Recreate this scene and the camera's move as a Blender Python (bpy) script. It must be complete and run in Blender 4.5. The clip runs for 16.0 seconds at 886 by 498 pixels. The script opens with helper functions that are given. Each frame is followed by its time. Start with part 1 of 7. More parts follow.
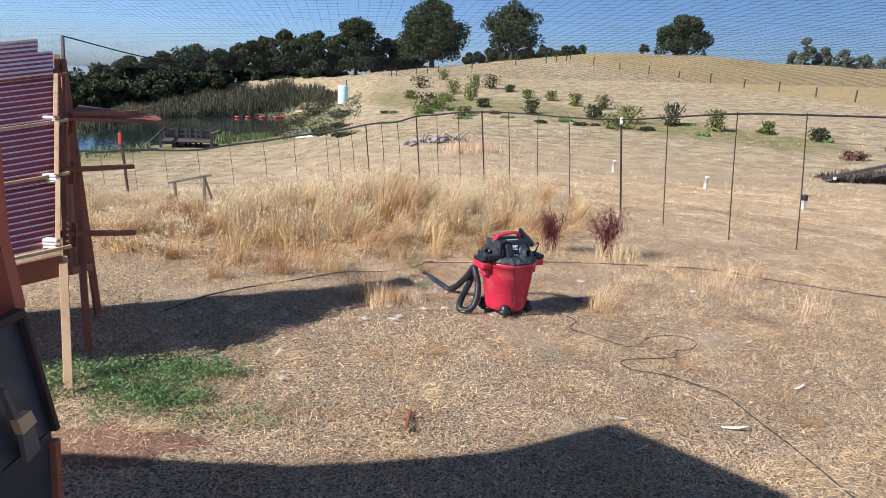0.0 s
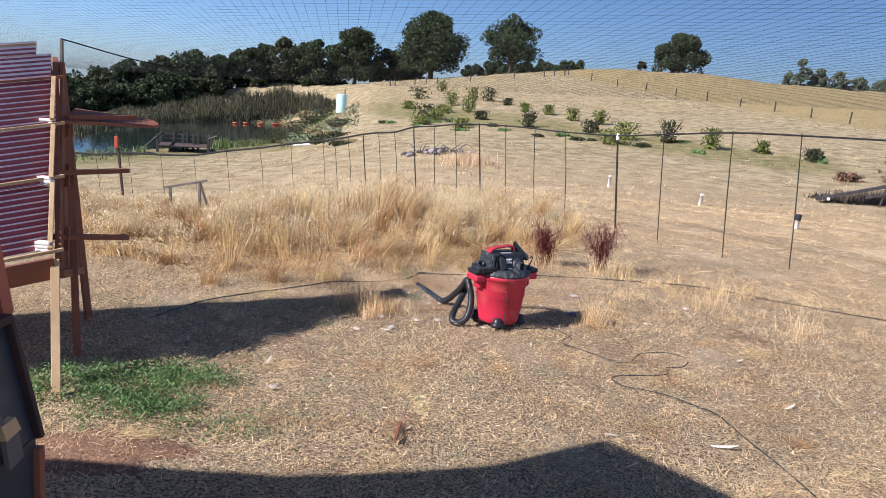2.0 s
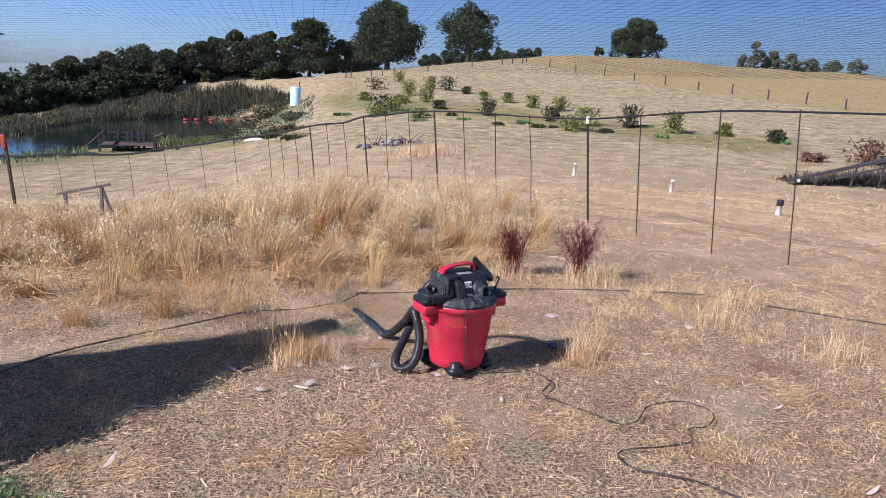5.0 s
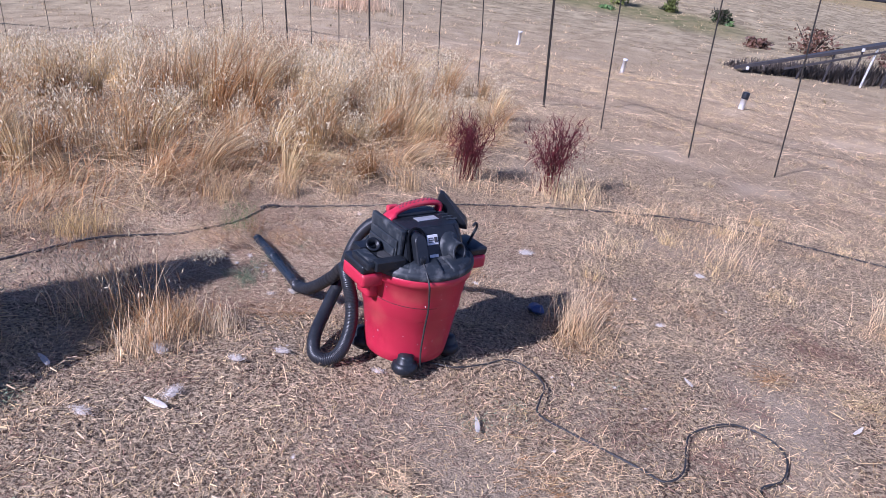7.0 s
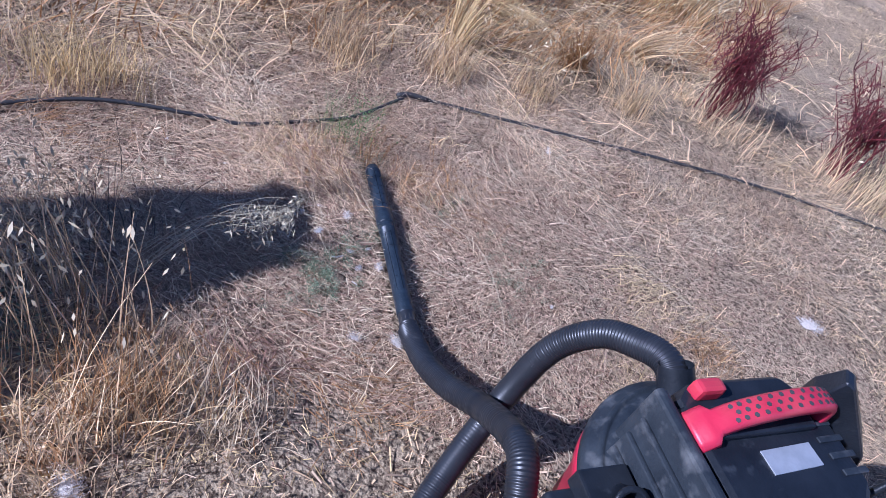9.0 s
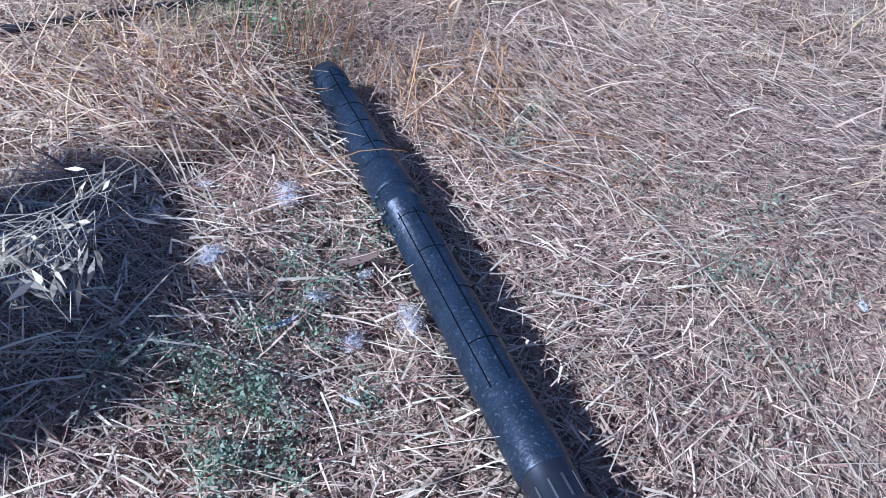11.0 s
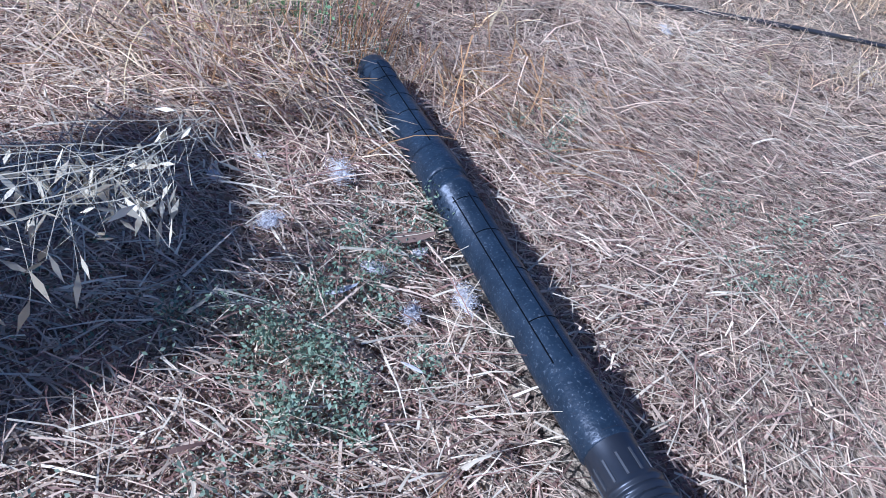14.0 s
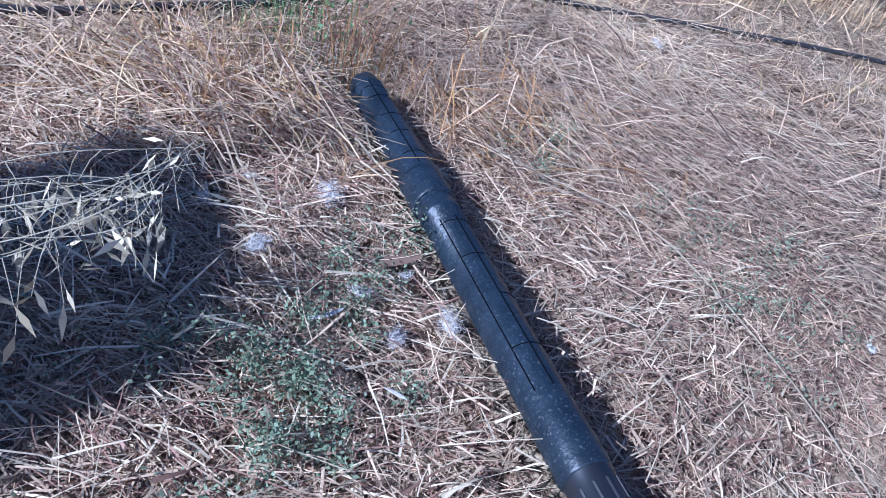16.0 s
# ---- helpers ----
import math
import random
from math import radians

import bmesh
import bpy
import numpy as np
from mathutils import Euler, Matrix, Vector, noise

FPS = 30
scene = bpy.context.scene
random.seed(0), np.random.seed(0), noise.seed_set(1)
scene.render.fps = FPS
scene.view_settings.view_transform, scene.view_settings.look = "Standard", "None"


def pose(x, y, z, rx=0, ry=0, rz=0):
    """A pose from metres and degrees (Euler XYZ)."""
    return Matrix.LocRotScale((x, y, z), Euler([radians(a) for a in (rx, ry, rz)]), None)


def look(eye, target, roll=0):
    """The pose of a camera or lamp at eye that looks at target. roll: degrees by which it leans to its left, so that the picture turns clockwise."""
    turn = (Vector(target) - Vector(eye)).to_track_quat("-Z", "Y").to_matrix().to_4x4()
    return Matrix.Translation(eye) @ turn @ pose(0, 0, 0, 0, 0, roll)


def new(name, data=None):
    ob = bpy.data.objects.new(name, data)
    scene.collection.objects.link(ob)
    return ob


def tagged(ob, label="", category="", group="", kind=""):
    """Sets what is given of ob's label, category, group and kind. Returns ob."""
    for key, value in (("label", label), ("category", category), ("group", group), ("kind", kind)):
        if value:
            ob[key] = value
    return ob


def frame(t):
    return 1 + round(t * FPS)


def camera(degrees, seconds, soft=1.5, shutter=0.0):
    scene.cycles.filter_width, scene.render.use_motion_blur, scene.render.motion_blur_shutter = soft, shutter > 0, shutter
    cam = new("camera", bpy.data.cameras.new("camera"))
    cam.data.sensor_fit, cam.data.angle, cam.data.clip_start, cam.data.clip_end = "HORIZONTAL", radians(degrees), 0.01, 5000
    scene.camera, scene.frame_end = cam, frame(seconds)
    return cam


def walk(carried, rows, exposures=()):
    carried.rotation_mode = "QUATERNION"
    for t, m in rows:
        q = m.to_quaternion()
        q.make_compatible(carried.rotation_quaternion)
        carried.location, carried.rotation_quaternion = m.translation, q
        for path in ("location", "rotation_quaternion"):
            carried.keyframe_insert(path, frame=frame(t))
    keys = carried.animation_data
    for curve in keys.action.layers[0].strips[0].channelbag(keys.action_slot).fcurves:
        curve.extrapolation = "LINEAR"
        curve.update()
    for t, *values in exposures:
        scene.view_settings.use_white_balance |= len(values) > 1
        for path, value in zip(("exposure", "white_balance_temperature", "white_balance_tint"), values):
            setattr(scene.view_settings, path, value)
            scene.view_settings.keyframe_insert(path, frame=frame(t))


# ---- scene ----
cam = camera(66, 16.0, soft=0.42)
PATH = [
    (0, pose(-0.520, -5.384, 1.829, 76.59, -3.19, 0.76)),
    (0.5, pose(-0.527, -5.383, 1.830, 76.14, -3.25, 0.90)),
    (1, pose(-0.524, -5.382, 1.831, 76.62, -3.83, 0.84)),
    (1.5, pose(-0.520, -5.378, 1.831, 76.83, -3.93, 0.80)),
    (2, pose(-0.517, -5.381, 1.836, 77.51, -4.61, 0.62)),
    (2.5, pose(-0.524, -5.405, 1.844, 78.61, -4.90, 1.36)),
    (3, pose(-0.522, -5.408, 1.844, 78.92, -4.79, 1.18)),
    (3.5, pose(-0.518, -5.396, 1.835, 78.37, -4.65, 0.65)),
    (3.7, pose(-0.509, -5.381, 1.832, 77.93, -4.67, -0.23)),
    (5.8, pose(-0.213, -2.911, 1.664, 75.61, -0.26, -7.45)),
    (6, pose(-0.194, -2.776, 1.685, 74.24, -1.00, -10.75)),
    (6.5, pose(-0.242, -2.633, 1.706, 71.78, -3.85, -14.69)),
    (7, pose(-0.378, -2.341, 1.611, 66.17, -8.10, -8.08)),
    (7.5, pose(-0.373, -1.972, 1.518, 61.19, -11.25, -2.23)),
    (7.7, pose(-0.387, -1.775, 1.500, 58.28, -11.76, -0.60)),
    (8, pose(-0.421, -1.396, 1.470, 58.65, -16.80, 3.67)),
    (8.5, pose(-0.516, -0.926, 1.437, 49.33, -18.80, 6.94)),
    (8.7, pose(-0.568, -0.734, 1.399, 46.92, -19.45, 10.02)),
    (10.8, pose(-0.643, 0.521, 0.443, 46.07, -13.90, 5.43)),
    (11, pose(-0.630, 0.492, 0.465, 45.79, -10.22, 0.05)),
    (11.5, pose(-0.672, 0.424, 0.494, 52.93, -10.66, -2.56)),
    (12, pose(-0.668, 0.428, 0.462, 54.27, -12.29, -3.35)),
    (12.5, pose(-0.681, 0.450, 0.441, 49.71, -13.28, -0.51)),
    (13, pose(-0.694, 0.454, 0.427, 49.22, -13.86, 0.23)),
    (13.5, pose(-0.700, 0.456, 0.422, 47.95, -14.78, 1.40)),
    (14, pose(-0.700, 0.452, 0.413, 48.57, -14.79, 1.22)),
    (14.5, pose(-0.689, 0.464, 0.432, 47.90, -13.80, -0.19)),
    (15, pose(-0.692, 0.467, 0.432, 48.66, -14.14, -0.14)),
    (15.5, pose(-0.693, 0.465, 0.431, 49.20, -14.23, -0.71)),
    (16, pose(-0.696, 0.461, 0.437, 48.57, -15.39, 1.40)),
]
EXPOSURES = [(0, 0.88, 5900, 16), (3.7, 0.88, 6050, 16), (6.0, 0.60, 5400, 28), (7.5, 0.64, 5050, 31), (8.7, 0.64, 4850, 27), (11.0, 0.66, 4400, 18), (16.0, 0.66, 4400, 18)]
walk(cam, PATH, EXPOSURES)

# ---- daylight: clear sky, low morning sun from behind on the left ----
SUN_EL, SUN_DIR = radians(33.8), (0.848, 0.530)
world = bpy.data.worlds.new("sky")
scene.world = world
world.use_nodes = True
wn = world.node_tree
sky = wn.nodes.new("ShaderNodeTexSky")
sky.sky_type = 'NISHITA'
sky.sun_disc = False
sky.sun_elevation = SUN_EL
sky.sun_rotation = math.atan2(SUN_DIR[0], -SUN_DIR[1])
sky.air_density, sky.dust_density, sky.ozone_density = 0.8, 0.6, 6.0
wn.links.new(sky.outputs[0], wn.nodes["Background"].inputs[0])
wn.nodes["Background"].inputs[1].default_value = 0.061
sun = new("sun", bpy.data.lights.new("sun", 'SUN'))
sun.data.energy, sun.data.angle, sun.data.color = 5.0, radians(0.55), (1.0, 0.945, 0.87)
sun.matrix_world = look((0, 0, 0), (SUN_DIR[0] * math.cos(SUN_EL), SUN_DIR[1] * math.cos(SUN_EL), -math.sin(SUN_EL)))


# ---- materials ----
def mat(name, c1, c2=None, scale=8.0, rough=0.8, metal=0.0, bump=0.0, bscale=60.0, island=0.0, spec=0.5, rand=0.0,
        c3=None, s3=1.0, t3=0.55, stretch=None, hard=0.17):
    """A procedural surface: two colours mixed by noise, a third by a broader noise, relief from a fine one."""
    m = bpy.data.materials.new(name)
    m.use_nodes = True
    nt = m.node_tree
    n, l = nt.nodes, nt.links
    b = n["Principled BSDF"]
    b.inputs["Roughness"].default_value = rough
    b.inputs["Metallic"].default_value = metal
    b.inputs["Specular IOR Level"].default_value = spec
    tc = n.new("ShaderNodeTexCoord")
    src = tc.outputs["Object"]
    if stretch:
        mp = n.new("ShaderNodeMapping")
        mp.inputs["Scale"].default_value = stretch
        l.new(src, mp.inputs[0])
        src = mp.outputs[0]
    no = n.new("ShaderNodeTexNoise")
    no.inputs["Scale"].default_value, no.inputs["Detail"].default_value = scale, 8.0
    no.inputs["Roughness"].default_value = 0.65
    l.new(src, no.inputs["Vector"])
    mix = n.new("ShaderNodeMix")
    mix.data_type = 'RGBA'
    ramp = n.new("ShaderNodeMapRange")
    ramp.inputs[1].default_value, ramp.inputs[2].default_value = 0.5 - hard, 0.5 + hard
    l.new(no.outputs[0], ramp.inputs[0])
    fac = ramp.outputs[0]
    mix.inputs[6].default_value = (*c1, 1)
    mix.inputs[7].default_value = (*(c2 or c1), 1)
    l.new(fac, mix.inputs[0])
    out = mix.outputs[2]
    if c3:
        n3 = n.new("ShaderNodeTexNoise")
        n3.inputs["Scale"].default_value, n3.inputs["Detail"].default_value = s3, 5.0
        l.new(src, n3.inputs["Vector"])
        r3 = n.new("ShaderNodeMapRange")
        r3.inputs[1].default_value, r3.inputs[2].default_value = t3 - 0.08, t3 + 0.12
        l.new(n3.outputs[0], r3.inputs[0])
        m3 = n.new("ShaderNodeMix")
        m3.data_type = 'RGBA'
        l.new(r3.outputs[0], m3.inputs[0])
        l.new(out, m3.inputs[6])
        m3.inputs[7].default_value = (*c3, 1)
        out = m3.outputs[2]
    if island or rand:
        if island:
            g = n.new("ShaderNodeNewGeometry")
            rnd = g.outputs["Random Per Island"]
        else:
            g = n.new("ShaderNodeObjectInfo")
            rnd = g.outputs["Random"]
        amt = island or rand
        mr = n.new("ShaderNodeMapRange")
        mr.inputs[3].default_value, mr.inputs[4].default_value = 1 - amt, 1 + amt
        l.new(rnd, mr.inputs[0])
        hs = n.new("ShaderNodeHueSaturation")
        l.new(mr.outputs[0], hs.inputs["Value"])
        l.new(out, hs.inputs["Color"])
        out = hs.outputs[0]
    l.new(out, b.inputs["Base Color"])
    if bump:
        nb = n.new("ShaderNodeTexNoise")
        nb.inputs["Scale"].default_value, nb.inputs["Detail"].default_value = bscale, 6.0
        l.new(src, nb.inputs["Vector"])
        bp = n.new("ShaderNodeBump")
        bp.inputs["Strength"].default_value, bp.inputs["Distance"].default_value = bump, 0.01
        l.new(nb.outputs[0], bp.inputs["Height"])
        l.new(bp.outputs[0], b.inputs["Normal"])
    return m


def leafy(name, c1, c2, island=0.35, rough=0.6, spec=0.5):
    """Thin leaves and blades that let some light through."""
    m = mat(name, c1, c2, scale=1.5, rough=rough, island=island, spec=spec)
    nt = m.node_tree
    n, l = nt.nodes, nt.links
    b = n["Principled BSDF"]
    tr = n.new("ShaderNodeBsdfTranslucent")
    col = b.inputs["Base Color"].links[0].from_socket
    l.new(col, tr.inputs[0])
    mx = n.new("ShaderNodeMixShader")
    mx.inputs[0].default_value = 0.22
    l.new(b.outputs[0], mx.inputs[1])
    l.new(tr.outputs[0], mx.inputs[2])
    l.new(mx.outputs[0], n["Material Output"].inputs[0])
    return m


M = {}
# the dark second colour joins soil with painted shade in the straw's gaps
M["ground"] = mat("dry_ground", (0.60, 0.452, 0.265), (0.14, 0.093, 0.055), scale=70.0, rough=0.95, bump=1.0, bscale=120.0,
                  c3=(0.50, 0.385, 0.25), s3=0.9, t3=0.62, spec=0.2, hard=0.07)
M["straw"] = leafy("straw", (0.84, 0.645, 0.385), (0.57, 0.385, 0.20), island=0.6)
M["straw_pale"] = leafy("pale_straw", (0.86, 0.73, 0.49), (0.72, 0.565, 0.35), island=0.35)
M["brown_straw"] = leafy("brown_straw", (0.31, 0.18, 0.115), (0.15, 0.085, 0.058), island=0.5)
M["litter"] = leafy("straw_chaff", (0.72, 0.545, 0.355), (0.49, 0.335, 0.205), island=0.4)
M["brown_litter"] = leafy("brown_chaff", (0.38, 0.225, 0.15), (0.22, 0.12, 0.08), island=0.4)
M["oat"] = leafy("wild_oat", (0.67, 0.495, 0.265), (0.41, 0.265, 0.12), island=0.55)
M["oat_pale"] = leafy("pale_oat", (0.76, 0.585, 0.305), (0.57, 0.405, 0.175), island=0.45)
M["oat_head"] = leafy("oat_husk", (0.76, 0.66, 0.44), (0.58, 0.465, 0.28), island=0.3)
M["weed"] = leafy("green_weed", (0.085, 0.165, 0.045), (0.16, 0.255, 0.085), island=0.45)
M["sage"] = leafy("greyish_weed", (0.17, 0.22, 0.12), (0.27, 0.31, 0.19), island=0.3)
M["redbush"] = mat("red_stem", (0.175, 0.022, 0.024), (0.085, 0.012, 0.014), scale=20, rough=0.8, island=0.4)
M["oak_leaf"] = leafy("oak_leaf", (0.038, 0.053, 0.027), (0.060, 0.077, 0.040), island=0.3, rough=0.9, spec=0.1)
M["euc_leaf"] = leafy("blue_green_leaf", (0.10, 0.125, 0.085), (0.15, 0.175, 0.12), island=0.3, rough=0.9, spec=0.15)
M["olive_leaf"] = leafy("olive_leaf", (0.046, 0.055, 0.030), (0.078, 0.084, 0.046), island=0.3, rough=0.9, spec=0.1)
M["shrub_leaf"] = leafy("citrus_leaf", (0.115, 0.140, 0.035), (0.21, 0.225, 0.07), island=0.45, rough=0.8, spec=0.2)
M["reed"] = leafy("reed_blade", (0.050, 0.062, 0.034), (0.115, 0.100, 0.068), island=0.4, rough=0.9, spec=0.1)
M["bark"] = mat("bark", (0.09, 0.07, 0.05), (0.05, 0.04, 0.03), scale=6, rough=0.95, bump=0.8, bscale=12)
M["red"] = mat("red_plastic", (0.50, 0.022, 0.055), (0.43, 0.018, 0.045), scale=3, rough=0.42, c3=(0.56, 0.09, 0.085), s3=5.0, t3=0.62, bump=0.05, bscale=300)
M["black"] = mat("black_plastic", (0.009, 0.011, 0.014), (0.018, 0.021, 0.026), scale=14, rough=0.40, spec=0.35, c3=(0.045, 0.05, 0.056), s3=45, t3=0.70, bump=0.08, bscale=200)
M["dusty"] = mat("dusty_black_plastic", (0.015, 0.019, 0.024), (0.030, 0.036, 0.042), scale=22, rough=0.55, spec=0.35, c3=(0.105, 0.108, 0.108), s3=26, t3=0.60, bump=0.1, bscale=200)
M["hose"] = mat("hose_plastic", (0.013, 0.014, 0.017), (0.024, 0.026, 0.03), scale=12, rough=0.38, c3=(0.07, 0.07, 0.07), s3=25, t3=0.74)
M["wand"] = mat("wand_plastic", (0.009, 0.015, 0.023), (0.019, 0.029, 0.041), scale=45, rough=0.40, spec=0.38, c3=(0.12, 0.13, 0.14), s3=420, t3=0.66, bump=0.12, bscale=160)
M["cable"] = mat("rubber_cable", (0.02, 0.02, 0.02), (0.04, 0.04, 0.038), scale=30, rough=0.55)
M["drip"] = mat("drip_tube", (0.022, 0.022, 0.024), (0.05, 0.045, 0.04), scale=8, rough=0.6)
M["steel"] = mat("post_steel", (0.022, 0.025, 0.022), (0.05, 0.038, 0.028), scale=9, rough=0.75, spec=0.2)
M["cableblack"] = mat("rolled_net", (0.02, 0.02, 0.022), (0.035, 0.033, 0.035), scale=30, rough=0.9, spec=0.15)
M["white"] = mat("white_plastic", (0.75, 0.74, 0.72), (0.62, 0.60, 0.56), scale=12, rough=0.5)
M["label"] = mat("paper_label", (0.72, 0.72, 0.72), (0.6, 0.6, 0.6), scale=40, rough=0.5)
M["groove"] = mat("dark_groove", (0.005, 0.006, 0.008), rough=0.8, spec=0.05)
M["lush"] = leafy("lush_green", (0.075, 0.12, 0.032), (0.15, 0.17, 0.065), island=0.5)
M["oat_base"] = leafy("rusty_grass", (0.50, 0.29, 0.11), (0.29, 0.14, 0.05), island=0.5)
M["ink"] = mat("ink", (0.05, 0.05, 0.05), rough=0.6)
M["silver"] = mat("silver_label", (0.5, 0.52, 0.54), (0.38, 0.4, 0.42), scale=30, rough=0.4, metal=0.4)
M["orange"] = mat("orange_plastic", (0.42, 0.06, 0.025), (0.30, 0.04, 0.02), scale=5, rough=0.5)
M["tank"] = mat("pale_tank", (0.47, 0.72, 0.74), (0.40, 0.64, 0.66), scale=2, rough=0.5)
M["redwood"] = mat("stained_wood", (0.27, 0.095, 0.045), (0.17, 0.055, 0.028), scale=5, rough=0.75, bump=0.3, bscale=30, stretch=(1, 1, 0.12))
M["wood"] = mat("pale_wood", (0.52, 0.36, 0.20), (0.40, 0.26, 0.13), scale=6, rough=0.8, bump=0.3, bscale=40, stretch=(1, 1, 0.1))
M["greywood"] = mat("weathered_wood", (0.17, 0.14, 0.12), (0.10, 0.085, 0.075), scale=4, rough=0.9, bump=0.4, bscale=30)
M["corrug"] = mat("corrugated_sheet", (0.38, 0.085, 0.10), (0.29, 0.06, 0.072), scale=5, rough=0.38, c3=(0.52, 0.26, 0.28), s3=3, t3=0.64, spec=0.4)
# pale tone, also painted on the roof ridges as their highlights
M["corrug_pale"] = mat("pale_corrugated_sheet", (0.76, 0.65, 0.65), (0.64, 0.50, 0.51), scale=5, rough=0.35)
M["stucco"] = mat("terracotta_paint", (0.45, 0.135, 0.07), (0.37, 0.10, 0.05), scale=6, rough=0.85, bump=0.35, bscale=120, c3=(0.33, 0.10, 0.06), s3=2, t3=0.6)
M["roof"] = mat("roof_sheet", (0.20, 0.17, 0.16), (0.15, 0.13, 0.12), scale=4, rough=0.6)
M["dockplank"] = mat("dark_deck_plank", (0.10, 0.062, 0.055), (0.055, 0.038, 0.036), scale=4, rough=0.9)
M["dockwood"] = mat("dark_dock_timber", (0.035, 0.032, 0.035), (0.06, 0.052, 0.05), scale=5, rough=0.85)
M["slate"] = mat("dark_board", (0.02, 0.026, 0.036), (0.03, 0.036, 0.046), scale=3, rough=0.5, c3=(0.08, 0.085, 0.09), s3=6, t3=0.65)
M["darkwood"] = mat("dark_wood", (0.05, 0.022, 0.018), (0.03, 0.015, 0.012), scale=8, rough=0.7)
M["net"] = mat("net_cord", (0.02, 0.021, 0.025), (0.03, 0.03, 0.033), scale=5, rough=0.9, spec=0.1)
M["water"] = mat("pond_water", (0.012, 0.022, 0.022), (0.02, 0.03, 0.026), scale=0.2, rough=0.04, bump=1.3, bscale=1.6)
M["feather"] = leafy("feather", (0.82, 0.775, 0.71), (0.68, 0.62, 0.55), island=0.15, rough=0.9)
M["brownfeather"] = leafy("brown_feather", (0.30, 0.20, 0.13), (0.20, 0.12, 0.08), island=0.2)
M["plasticfilm"] = mat("black_cloth", (0.025, 0.026, 0.03), (0.05, 0.05, 0.055), scale=10, rough=0.8)
M["soil"] = mat("dug_soil", (0.27, 0.15, 0.085), (0.13, 0.07, 0.04), scale=45, rough=1.0, bump=0.9, bscale=60)
M["rubble"] = mat("rubble_stone", (0.24, 0.21, 0.21), (0.12, 0.10, 0.10), scale=3, rough=0.9, rand=0.4)
M["bluefilm"] = mat("blue_wrapper", (0.03, 0.045, 0.13), (0.06, 0.08, 0.18), scale=20, rough=0.35)
M["dead_weed"] = leafy("dead_weed", (0.055, 0.045, 0.04), (0.11, 0.085, 0.065), island=0.4)
M["rust_leaf"] = leafy("rusty_scrub", (0.20, 0.095, 0.06), (0.11, 0.075, 0.05), island=0.4)
M["hillgrass"] = leafy("hill_grass", (0.38, 0.295, 0.145), (0.26, 0.205, 0.095), island=0.35)


